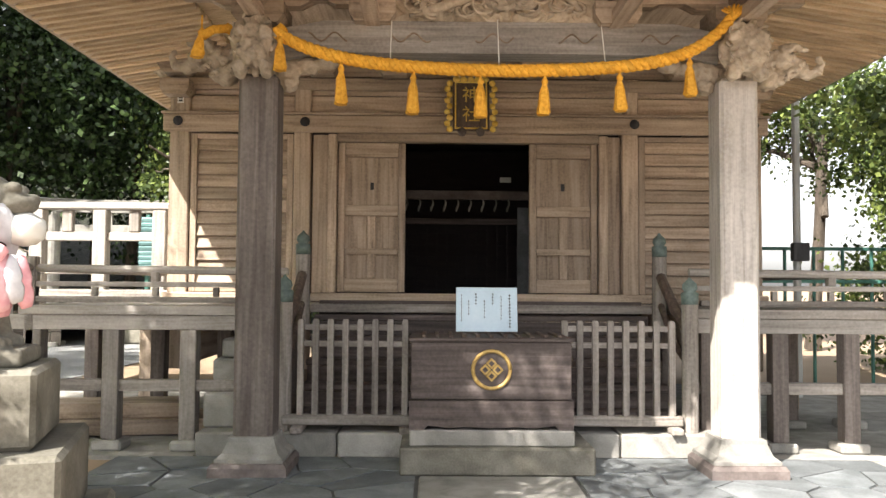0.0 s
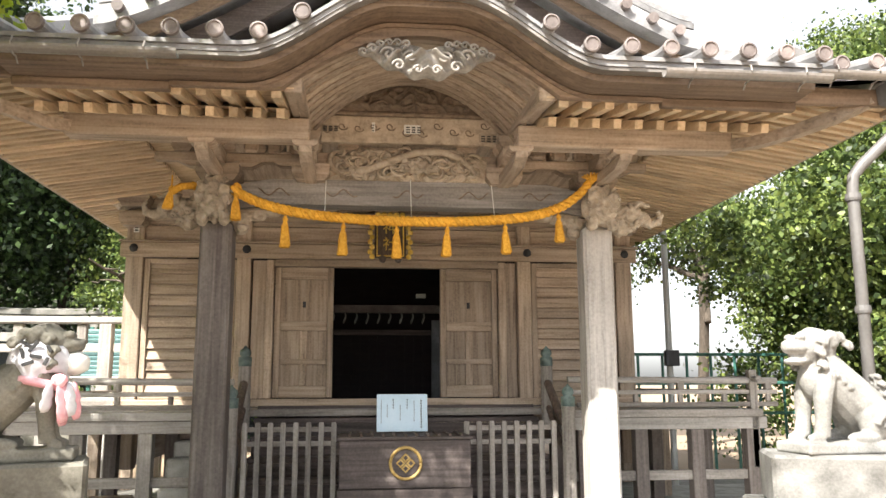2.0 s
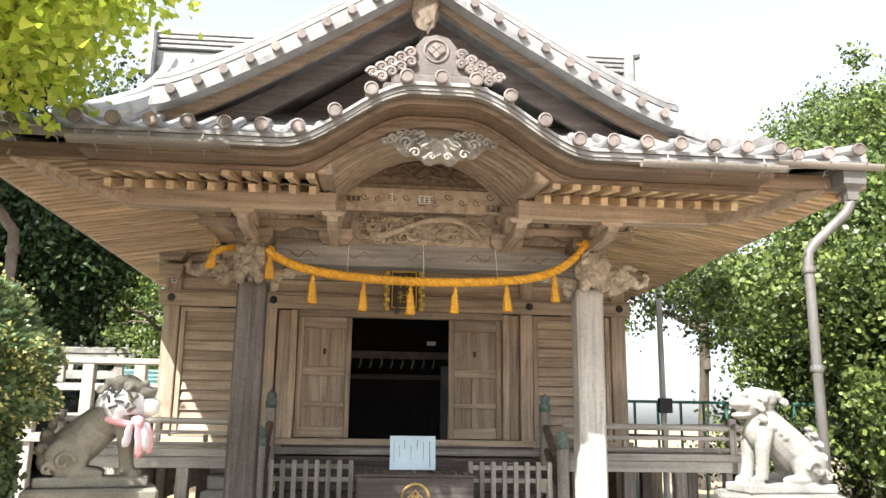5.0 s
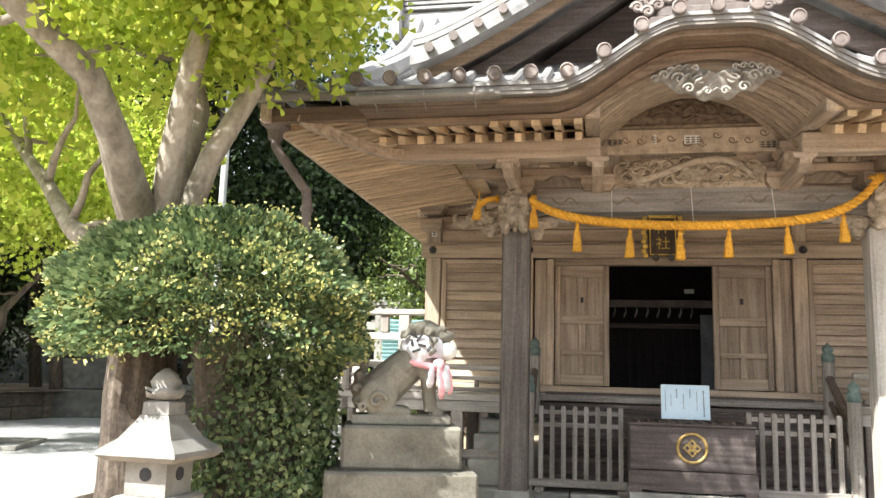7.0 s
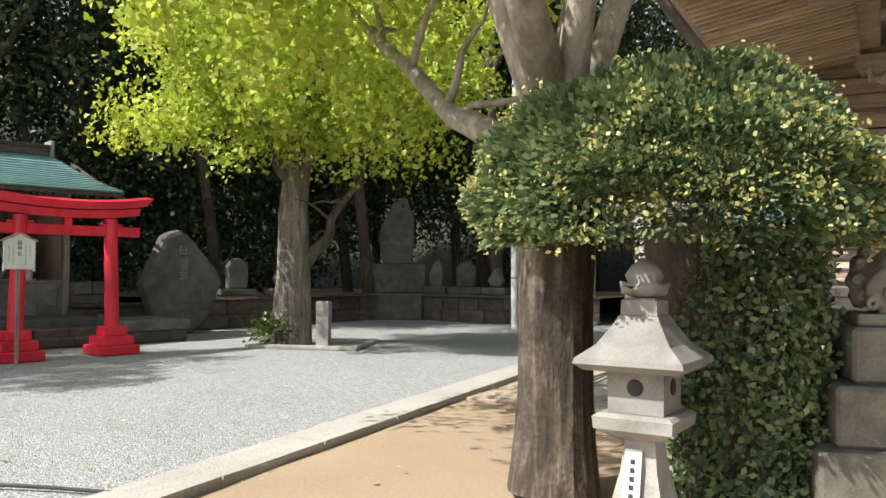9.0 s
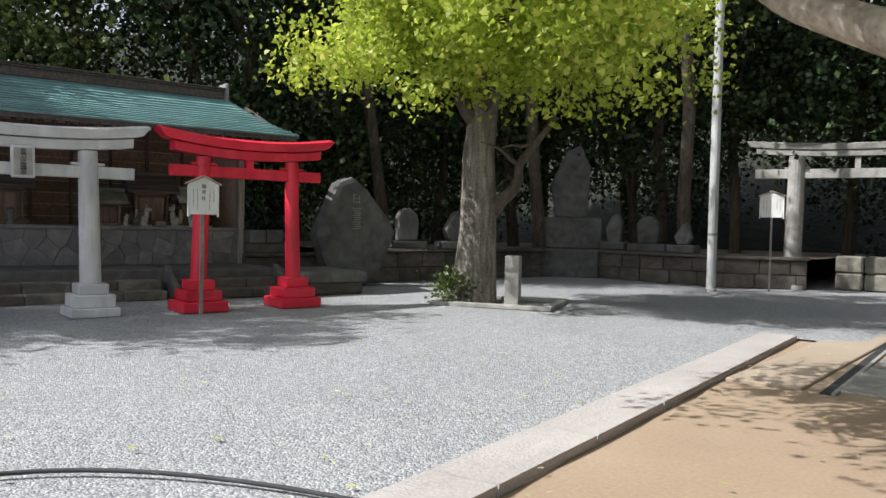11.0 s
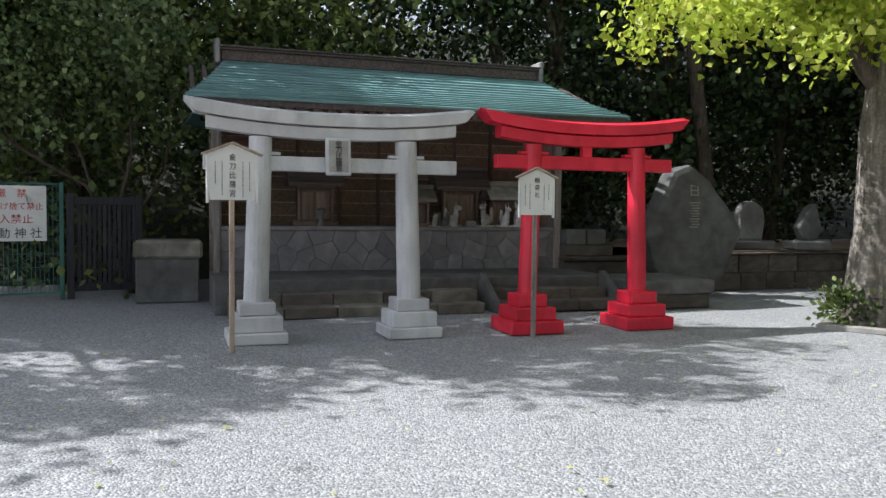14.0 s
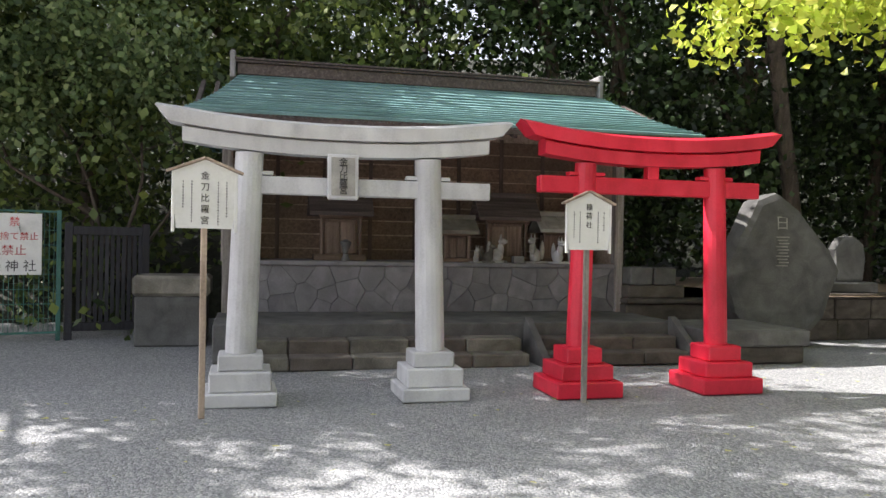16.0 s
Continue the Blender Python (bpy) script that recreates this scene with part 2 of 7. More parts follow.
def link_mesh(name, bm, material, smooth=False):
    me = bpy.data.meshes.new(name)
    bm.to_mesh(me)
    bm.free()
    me.materials.append(material)
    if smooth:
        for p in me.polygons:
            p.use_smooth = True
    return me


def root_of(parent):
    while parent.parent is not None:
        parent = parent.parent
    return parent


def part(name, bm, material, parent, label="", smooth=False, local=False):
    """One mesh under a thing or part. bm is in world coordinates unless local."""
    me = bm if isinstance(bm, bpy.types.Mesh) else link_mesh(name, bm, material, smooth)
    ob = new(name, me)
    ob.parent = parent
    if not local and parent in POSES:
        ob.matrix_parent_inverse = POSES[parent].inverted()
    return tagged(ob, label)


def solo(name, bm, material, label, category, kind="", group="", smooth=False):
    me = bm if isinstance(bm, bpy.types.Mesh) else link_mesh(name, bm, material, smooth)
    return tagged(new(name, me), label, category, group, kind)


def box(x0, x1, y0, y1, z0, z1, bevel=0.006, bm=None):
    own = bm is None
    b = bmesh.new()
    bmesh.ops.create_cube(b, size=1.0, matrix=Matrix.Translation(((x0 + x1) / 2, (y0 + y1) / 2, (z0 + z1) / 2)) @ Matrix.Diagonal((x1 - x0, y1 - y0, z1 - z0, 1)))
    if bevel:
        bmesh.ops.bevel(b, geom=b.edges[:], offset=min(bevel, 0.3 * min(x1 - x0, y1 - y0, z1 - z0)), segments=1, affect="EDGES", profile=0.5)
    if own:
        return b
    return join(bm, b)


def join(bm, other, m=None):
    if m is not None:
        bmesh.ops.transform(other, matrix=m, verts=other.verts)
    me = bpy.data.meshes.new("tmp")
    other.to_mesh(me)
    other.free()
    bm.from_mesh(me)
    bpy.data.meshes.remove(me)
    return bm


def moved(bm, m):
    bmesh.ops.transform(bm, matrix=m, verts=bm.verts)
    return bm


def lathe(profile, n=16, x=0.0, y=0.0, sx=1.0, sy=1.0, turn=0.0):
    """A turned solid from (radius, z) pairs, closed at both ends."""
    bm = bmesh.new()
    rings = []
    for r, z in profile:
        rings.append([bm.verts.new((x + sx * r * math.cos(2 * math.pi * (i + turn) / n), y + sy * r * math.sin(2 * math.pi * (i + turn) / n), z)) for i in range(n)])
    for a, b in zip(rings, rings[1:]):
        for i in range(n):
            bm.faces.new((a[i], a[(i + 1) % n], b[(i + 1) % n], b[i]))
    bm.faces.new(rings[0][::-1])
    bm.faces.new(rings[-1])
    return bm


def tube(points, radii, n=8, bm=None, squash=1.0):
    """A tapered tube along points."""
    bm = bm or bmesh.new()
    pts = [Vector(p) for p in points]
    if not isinstance(radii, (list, tuple)):
        radii = [radii] * len(pts)
    rings = []
    side = None
    for i, p in enumerate(pts):
        d = (pts[min(i + 1, len(pts) - 1)] - pts[max(i - 1, 0)]).normalized()
        if side is None:
            side = d.orthogonal().normalized()
        side = (side - d * side.dot(d)).normalized()
        up = d.cross(side)
        rings.append([bm.verts.new(p + float(radii[i]) * (side * math.cos(2 * math.pi * k / n) + up * squash * math.sin(2 * math.pi * k / n))) for k in range(n)])
    for a, b in zip(rings, rings[1:]):
        for k in range(n):
            bm.faces.new((a[k], a[(k + 1) % n], b[(k + 1) % n], b[k]))
    bm.faces.new(rings[0][::-1])
    bm.faces.new(rings[-1])
    return bm


def prism(outline, y0, y1, axis="y"):
    """A flat outline of (x, z) pairs, extruded from y0 to y1."""
    bm = bmesh.new()
    a = [bm.verts.new((x, y0, z)) for x, z in outline]
    b = [bm.verts.new((x, y1, z)) for x, z in outline]
    bm.faces.new(a)
    bm.faces.new(b[::-1])
    for i in range(len(a)):
        j = (i + 1) % len(a)
        bm.faces.new((a[j], a[i], b[i], b[j]))
    bmesh.ops.recalc_face_normals(bm, faces=bm.faces[:])
    return bm


def blob(x, y, z, rx, ry, rz, rough=0.15, freq=2.0, seed=0, sub=3):
    """A lumpy rounded mass."""
    bm = bmesh.new()
    bmesh.ops.create_icosphere(bm, subdivisions=sub, radius=1.0)
    for v in bm.verts:
        k = 1 + rough * noise.noise(v.co * freq + Vector((seed, seed * 1.7, -seed)))
        v.co = Vector((x + rx * v.co.x * k, y + ry * v.co.y * k, z + rz * v.co.z * k))
    return bm


def text_on(body, size, m, material, parent, name="lettering", align="CENTER"):
    cu = bpy.data.curves.new(name, "FONT")
    cu.body, cu.size, cu.align_x, cu.align_y, cu.extrude = body, size, align, "CENTER", 0.0015
    cu.materials.append(material)
    ob = new(name, cu)
    ob.parent = parent
    ob.matrix_basis = m
    return ob


def leaves(name, centres, size, material, parent=None, shape="kite", droop=0.3, seed=1, flat=0.0):
    """Many small leaves at the given places (an array), each with its own turn."""
    rng = np.random.default_rng(seed)
    n = len(centres)
    a = rng.normal(size=(n, 3))
    a[:, 2] -= droop
    a /= np.linalg.norm(a, axis=1)[:, None]
    b = rng.normal(size=(n, 3))
    b[:, 2] *= 1 - flat
    b -= a * (a * b).sum(1)[:, None]
    b /= np.linalg.norm(b, axis=1)[:, None]
    s = size * rng.uniform(0.65, 1.3, n)[:, None]
    if shape == "fan":
        prof = ((0.0, 0.0), (0.55, 0.85), (0.0, 1.0), (-0.55, 0.85))
    else:
        prof = ((0.0, 0.0), (0.36, 0.5), (0.0, 1.0), (-0.36, 0.5))
    bend = np.cross(a, b)
    verts = np.empty((n, 4, 3))
    for i, (u, w) in enumerate(prof):
        verts[:, i] = centres + s * (u * b + w * a) + (0.12 * s * bend if i == 2 else 0)
    me = bpy.data.meshes.new(name)
    me.vertices.add(4 * n)
    me.vertices.foreach_set("co", verts.reshape(-1))
    me.loops.add(4 * n)
    me.loops.foreach_set("vertex_index", np.arange(4 * n, dtype=np.int32))
    me.polygons.add(n)
    me.polygons.foreach_set("loop_start", np.arange(0, 4 * n, 4, dtype=np.int32))
    me.update(calc_edges=True)
    me.materials.append(material)
    ob = new(name, me)
    if parent is not None:
        ob.parent = parent
        ob.matrix_parent_inverse = POSES[parent].inverted()
    return ob


def crown_points(blobs, clumps, per, spread, seed, shell=0.55):
    """Leaf places: clumps spread through ellipsoids (x, y, z, rx, ry, rz), denser near their skins."""
    rng = np.random.default_rng(seed)
    w = np.array([b[3] * b[4] * b[5] for b in blobs]) ** 0.7
    out = []
    for b, k in zip(blobs, rng.multinomial(clumps, w / w.sum())):
        d = rng.normal(size=(k, 3))
        d /= np.linalg.norm(d, axis=1)[:, None]
        r = rng.uniform(shell, 1.0, k) ** 0.7
        c = np.array(b[:3]) + d * r[:, None] * np.array(b[3:6]) * (1 + 0.18 * rng.normal(size=(k, 1)))
        out.append((c[:, None, :] + rng.normal(size=(k, per, 3)) * spread * rng.uniform(0.6, 1.4, (k, 1, 1))).reshape(-1, 3))
    return np.concatenate(out)


# ---- ground ----
def ground_mat(name, dark, mid, light, cell=0.0, fine=60.0, bump=0.4, rough=0.92, depth=0.01, spots=None):
    m, nt, b = base_mat(name, rough)
    n, l = nt.nodes, nt.links
    tc = n.new("ShaderNodeTexCoord")
    big = n.new("ShaderNodeTexNoise")
    big.inputs["Scale"].default_value, big.inputs["Detail"].default_value = 0.7, 6
    tiny = n.new("ShaderNodeTexNoise")
    tiny.inputs["Scale"].default_value, tiny.inputs["Detail"].default_value = fine, 5
    l.new(tc.outputs["Object"], big.inputs["Vector"])
    l.new(tc.outputs["Object"], tiny.inputs["Vector"])
    mx = n.new("ShaderNodeMix")
    mx.inputs[0].default_value = 0.5
    l.new(big.outputs["Fac"], mx.inputs[2])
    l.new(tiny.outputs["Fac"], mx.inputs[3])
    height = mx.outputs[0]
    if cell:
        vor = n.new("ShaderNodeTexVoronoi")
        vor.inputs["Scale"].default_value = cell
        l.new(tc.outputs["Object"], vor.inputs["Vector"])
        sep = n.new("ShaderNodeSeparateColor")
        l.new(vor.outputs["Color"], sep.inputs[0])
        m2 = n.new("ShaderNodeMix")
        m2.inputs[0].default_value = 0.65
        l.new(mx.outputs[0], m2.inputs[2])
        l.new(sep.outputs[0], m2.inputs[3])
        r_in = m2.outputs[0]
        inv = n.new("ShaderNodeMath")
        inv.operation, inv.inputs[0].default_value = "SUBTRACT", 1.0
        l.new(vor.outputs["Distance"], inv.inputs[1])
        height = inv.outputs[0]
    else:
        r_in = mx.outputs[0]
    r = ramp(nt, [(0.2, dark), (0.5, mid), (0.8, light)])
    l.new(r_in, r.inputs[0])
    l.new(r.outputs[0], b.inputs["Base Color"])
    bp = n.new("ShaderNodeBump")
    bp.inputs["Strength"].default_value, bp.inputs["Distance"].default_value = bump, depth
    l.new(height, bp.inputs["Height"])
    l.new(bp.outputs[0], b.inputs["Normal"])
    return m


dirt_m = ground_mat("packed tan earth", (0.23, 0.165, 0.11), (0.33, 0.245, 0.165), (0.42, 0.32, 0.22), fine=35, bump=0.3)
gravel_m = ground_mat("grey gravel", (0.17, 0.175, 0.18), (0.28, 0.29, 0.295), (0.42, 0.425, 0.415), cell=62.0, fine=120, bump=0.7, depth=0.014)
conc_m = ground_mat("worn concrete", (0.28, 0.22, 0.16), (0.36, 0.29, 0.215), (0.43, 0.36, 0.275), fine=90, bump=0.15)
kerb_m = ground_mat("pale kerb granite", (0.24, 0.22, 0.20), (0.39, 0.36, 0.335), (0.54, 0.51, 0.48), fine=50, bump=0.8, depth=0.015)


def sheet(corners, z, cuts=1, wave=0.0):
    bm = bmesh.new()
    a, b, c, d = [Vector((x, y, z)) for x, y in corners]
    grid = []
    for i in range(cuts + 1):
        row = []
        for j in range(cuts + 1):
            u, v = i / cuts, j / cuts
            p = (a * (1 - u) + b * u) * (1 - v) + (d * (1 - u) + c * u) * v
            if wave and 0 < i < cuts and 0 < j < cuts:
                p.z += wave * noise.noise(p * 0.6)
            row.append(bm.verts.new(p))
        grid.append(row)
    for i in range(cuts):
        for j in range(cuts):
            bm.faces.new((grid[i][j], grid[i + 1][j], grid[i + 1][j + 1], grid[i][j + 1]))
    return bm


def kx(y):
    """The kerb's inner edge."""
    return -5.70 - 0.066 * y


solo("ground", sheet([(-900, -900), (900, -900), (900, 900), (-900, 900)], -0.03), dirt_m, "packed tan earth of the shrine grounds", "ground", "structure")
solo("gravel_court", sheet([(-26, -22), (kx(-22) - 0.3, -22), (kx(9.45) - 0.3, 9.45), (-26, 9.45)], -0.005, 60, 0.03), gravel_m, "pale grey crushed gravel court with fallen leaves", "gravel", "structure")
solo("gravel_court_far", sheet([(-26, 9.45), (-5.6, 9.45), (-5.0, 26), (-26, 26)], -0.005, 40, 0.03), gravel_m, "grey gravel in the shade below the wood", "gravel", "structure")
kerb = tagged(new("kerb"), "pale rough granite kerb stones between gravel and earth", "kerb", "", "structure")
for i in range(14):
    y0 = -7.6 + i * 1.22
    y1 = min(y0 + 1.20, 9.46)
    b = bmesh.new()
    bmesh.ops.create_cube(b, size=1.0)
    bmesh.ops.subdivide_edges(b, edges=b.edges[:], cuts=3, use_grid_fill=True)
    for v in b.verts:
        t = v.co.y + 0.5
        y = y0 + t * (y1 - y0)
        e = 0.018 * noise.noise(Vector((v.co.x * 3, y * 2.5, v.co.z * 3)))
        v.co = Vector((kx(y) - 0.21 + v.co.x * 0.42 + e, y, -0.05 + (v.co.z + 0.5) * 0.085 + 0.6 * e))
    part("kerb_stone", b, kerb_m, kerb)
b = box(-6.08, -5.42, 6.15, 10.8, -0.06, -0.004, 0.01)
solo("pavement", b, conc_m, "tan concrete strip beside the drain", "pavement", "structure")
drain = tagged(new("drain"), "drain channel in concrete, its shaded slot a flat black strip", "drain", "", "structure")
# flat black strip: the shade inside the slot put into colour
part("channel", moved(box(-0.045, 0.045, -3.2, 3.2, -0.028, -0.024, 0), pose(-5.36, 9.3, 0, 0, 0, 2.3)), black_w, drain)
part("lip", moved(box(0.05, 0.09, -3.2, 3.2, -0.06, -0.006, 0.004), pose(-5.36, 9.3, 0, 0, 0, 2.3)), stone, drain)
pave = tagged(new("pavement_grey"), "grey concrete paving slabs beside the hall", "pavement", "", "structure")
for i in range(4):
    part("slab", box(-5.2, -3.4, 6.3 + i * 1.5, 7.78 + i * 1.5, -0.06, -0.008, 0.01), stone, pave)

def cells(pts_, x0, x1, y0, y1, gap):
    """The polygons of a plane shared out among points, each drawn in by the joint."""
    out_ = []
    for i_, p in enumerate(pts_):
        poly = [(x0, y0), (x1, y0), (x1, y1), (x0, y1)]
        cuts_ = [((p[0] - q[0], p[1] - q[1]), ((p[0] + q[0]) / 2, (p[1] + q[1]) / 2)) for j_, q in enumerate(pts_) if j_ != i_ and abs(q[0] - p[0]) < 1.6]
        for (nx, ny), (mx_, my_) in cuts_:
            ln = math.hypot(nx, ny)
            nx, ny = nx / ln, ny / ln
            d_ = nx * mx_ + ny * my_ + gap
            new_poly = []
            for a_, b_ in zip(poly, poly[1:] + poly[:1]):
                da, db = nx * a_[0] + ny * a_[1] - d_, nx * b_[0] + ny * b_[1] - d_
                if da >= 0:
                    new_poly.append(a_)
                if da * db < 0:
                    t_ = da / (da - db)
                    new_poly.append((a_[0] + t_ * (b_[0] - a_[0]), a_[1] + t_ * (b_[1] - a_[1])))
            poly = new_poly
            if len(poly) < 3:
                break
        if len(poly) >= 3:
            out_.append(poly)
    return out_


# flagstones before the hall, crazy-laid slate
rng = random.Random(5)
flags = tagged(new("flagstones"), "irregular dark slate flagstones before the offering box", "paving", "", "structure")
for fx0, fx1, fy0, fy1, nx_, ny_ in ((-2.62, -0.16, 3.58, 6.77, 5, 7), (1.05, 3.6, 3.58, 6.77, 5, 7)):
    pts_f = [(fx0 + (i + 0.5 + rng.uniform(-0.38, 0.38)) * (fx1 - fx0) / nx_, fy0 + (j + 0.5 + rng.uniform(-0.38, 0.38)) * (fy1 - fy0) / ny_) for i in range(nx_) for j in range(ny_)]
    for poly in cells(pts_f, fx0, fx1, fy0, fy1, 0.011):
        bm = prism(poly, -0.06, 0.002 + rng.uniform(0, 0.008))
        part("flag", moved(bm, Matrix(((1, 0, 0, 0), (0, 0, 1, 0), (0, 1, 0, 0), (0, 0, 0, 1)))), slate, flags)
part("bedding", sheet([(-2.65, 3.55), (3.6, 3.55), (3.6, 6.8), (-2.65, 6.8)], -0.008), stone_dark, flags)
path_slabs = tagged(new("path"), "pale worn stone slabs of the approach path", "path", "", "structure")
for i in range(12):
    part("slab", box(-0.13, 1.02, 6.12 - (i + 1) * 0.9 + 0.01, 6.12 - i * 0.9 - 0.01, -0.06, 0.012, 0.012), stone, path_slabs)
apron = tagged(new("pavement_hall"), "pale worn concrete apron under the veranda", "pavement", "", "structure")
for xa, xb in ((-4.6, -2.02), (2.74, 7.4)):
    for j in range(4):
        part("slab", box(xa, xb, 6.8 + 1.3 * j, 8.09 + 1.3 * j, -0.06, 0.0035, 0.006), stone, apron)
far_pave = tagged(new("pavement_east"), "pale concrete paving in full sun beside the hall", "pavement", "", "structure")
for i in range(3):
    for j in range(4):
        part("slab", box(3.62 + i * 1.25, 4.86 + i * 1.25, 1.58 + j * 1.3, 2.86 + j * 1.3, -0.06, 0.006, 0.008), stone, far_pave)

# ---- the hall ----
XC = 0.43
PL, PR, PY = -1.40, 2.33, 6.35
WY = 9.0
hall = thing("shrine_hall", XC, WY, 0, 0, "weathered timber shrine hall with grey tiled gabled roof", "shrine")


def f_main(y):
    """Height of the roof's front slope."""
    return float(np.interp(y, (4.05, 4.6, 5.3, 6.5, 8.0, 9.5, 11.0), (3.93, 4.07, 4.33, 4.92, 5.68, 6.58, 7.62)))


def f_roof(x, y):
    u = abs(x - XC)
    yy = y if y < 11.0 else 22.0 - y
    z = f_main(yy)
    if u > 3.35:
        z = min(z, float(np.interp(4.05 - u, (0, 0.3, 0.7), (4.06, 4.12, 4.45))))
    if u > 3.0:
        z += 0.10 * max(0, (u - 3.0)) ** 2 * max(0, 1 - max(0, yy - 4.3) / 2.5)
    return z


def kara(u):
    """The curled eave of the porch: its rise above the straight eave."""
    t = min(1.0, max(0.0, (abs(u) - 0.22) / 1.13))
    return 0.535 * (1 - t * t * (3 - 2 * t))


def f_top(x, y):
    k = 3.90 + kara(x - XC) + 0.10 * (y - 4.05) if abs(x - XC) < 1.75 and y < 6.6 else 0
    return max(f_roof(x, y), k)


# roof sheet
bm = bmesh.new()
xs = sorted({round(v, 3) for v in np.concatenate([np.linspace(XC - 4.05, XC - 3.35, 5), np.linspace(XC - 3.34, XC + 3.34, 61), np.linspace(XC + 3.35, XC + 4.05, 5)])})
ys = list(np.linspace(4.05, 6.6, 18)) + list(np.linspace(6.9, 11.0, 14)) + list(np.linspace(11.4, 17.8, 14))
grid = [[bm.verts.new((x, max(y, 4.05 if abs(x - XC) < 3.05 else 4.3), f_top(x, y))) for y in ys] for x in xs]
low = [[bm.verts.new(v.co - Vector((0, 0, 0.07))) for v in row] for row in grid]
for i in range(len(xs) - 1):
    for j in range(len(ys) - 1):
        bm.faces.new((grid[i][j], grid[i + 1][j], grid[i + 1][j + 1], grid[i][j + 1]))
        bm.faces.new((low[i][j], low[i][j + 1], low[i + 1][j + 1], low[i + 1][j]))
    bm.faces.new((grid[i][0], low[i][0], low[i + 1][0], grid[i + 1][0]))
for row_a, row_b in ((grid[0], low[0]), (grid[-1], low[-1])):
    for j in range(len(ys) - 1):
        bm.faces.new((row_a[j], row_a[j + 1], row_b[j + 1], row_b[j]))
bmesh.ops.recalc_face_normals(bm, faces=bm.faces[:])
roof = part("roof", bm, tile_m, hall, "grey clay tiles with round ridged rows")

# rows of round tiles, each ending in a disc at the eave
nrow = 27
for i in range(nrow):
    x = XC + (i - (nrow - 1) / 2) * 0.30
    u = abs(x - XC)
    y0 = 3.93 if u < 3.05 else 4.18
    y1 = 6.5 if u < 2.9 else (10.9 if u < 3.35 else 4.75)
    pts = [(x, y, f_top(x, max(y, 4.05)) + 0.035) for y in np.linspace(y0, y1, 14)]
    tub = tube(pts, 0.055, 10)
    part("cover_tile", tub, tile_m, roof, smooth=False)
    disc = lathe([(0.0, 0.0), (0.063, 0.0), (0.063, 0.035), (0.05, 0.04), (0.044, 0.03), (0.0, 0.03)], 14)
    moved(disc, Matrix.Translation((x, y0 + 0.01, pts[0][2])) @ pose(0, 0, 0, 90, 0, 0))
    part("end_tile", disc, tile_brown, roof)
# flat eave tiles between the rows: a drip edge following the eave
def edge_band(name, top, bottom, y0, y1, material, x0, x1, n=72, parent=None, label=""):
    b = bmesh.new()
    rows = []
    for i in range(n + 1):
        x = x0 + (x1 - x0) * i / n
        rows.append([b.verts.new((x, yy, zz)) for yy, zz in ((y0, bottom(x)), (y0, top(x)), (y1, top(x)), (y1, bottom(x)))])
    for p, q in zip(rows, rows[1:]):
        for k in range(4):
            b.faces.new((p[k], p[(k + 1) % 4], q[(k + 1) % 4], q[k]))
    b.faces.new(rows[0][::-1])
    b.faces.new(rows[-1])
    bmesh.ops.recalc_face_normals(b, faces=b.faces[:])
    return part(name, b, material, parent or hall, label)


def ez(x):
    return 3.90 + kara(x - XC)


edge_band("eave_tiles", lambda x: ez(x) + 0.02, lambda x: ez(x) - 0.012, 4.0, 4.09, tile_m, XC - 3.03, XC + 3.03, parent=roof)
edge_band("eave_tiles", lambda x: ez(x) - 0.016, lambda x: ez(x) - 0.055, 4.02, 4.09, tile_m, XC - 3.03, XC + 3.03, parent=roof)
edge_band("copper_edge", lambda x: ez(x) - 0.058, lambda x: ez(x) - 0.085, 4.03, 4.12, gutter_m, XC - 1.9, XC + 1.9, parent=roof)
edge_band("eave_board_upper", lambda x: ez(x) - 0.087, lambda x: ez(x) - 0.14, 4.12, 4.42, wood_w, XC - 3.03, XC + 3.03)


def inner(x):
    u = min(1.0, abs(x - XC) / 1.08)
    return 3.73 + 0.465 * max(0.0, math.cos(u * math.pi / 2)) ** 0.9


edge_band("curled_bargeboard", lambda x: ez(x) - 0.143, inner, 4.40, 4.48, wood_w, XC - 1.9, XC + 1.9, 60, label="broad curled bargeboard with fine wood grain")
edge_band("bargeboard_bead", lambda x: ez(x) - 0.155, lambda x: ez(x) - 0.185, 4.382, 4.398, wood_w, XC - 1.9, XC + 1.9, 60)
for s in (-1, 1):
    xa, xb = sorted((XC + s * 1.905, XC + s * 3.03))
    part("eave_board", box(xa, xb, 4.41, 4.48, 3.69, 3.757), wood_w, hall)
    xa, xb = sorted((XC + s * 3.04, XC + s * 4.03))
    part("eave_board", box(xa, xb, 4.42, 4.49, 3.76, 3.90), wood_w, hall)
# fluted vault under the curled eave: close-set ribs with dark grooves between
for k in range(10):
    y = 4.485 + 0.166 * k

    def vz(x, rise=0.455 + 0.024 * k):
        return 3.755 + rise * max(0.0, math.cos((x - XC) / 1.02 * math.pi / 2)) ** 0.75
    edge_band("vault_rib", lambda x: vz(x) + 0.055, vz, y, y + 0.105, wood_x, XC - 1.0, XC + 1.0, 36)
    edge_band("vault_board", lambda x: vz(x) + 0.085, lambda x: vz(x) + 0.057, y, y + 0.166, wood_x, XC - 1.0, XC + 1.0, 36)
# carved panel closing the vault
out = [(XC - 0.98, 4.10)] + [(XC + 0.98 * math.sin(a), 4.10 + 0.42 * math.cos(a) ** 0.75) for a in np.linspace(-1.5, 1.5, 17)] + [(XC + 0.98, 4.10)]
bmesh_p = prism(out, 6.14, 6.2)
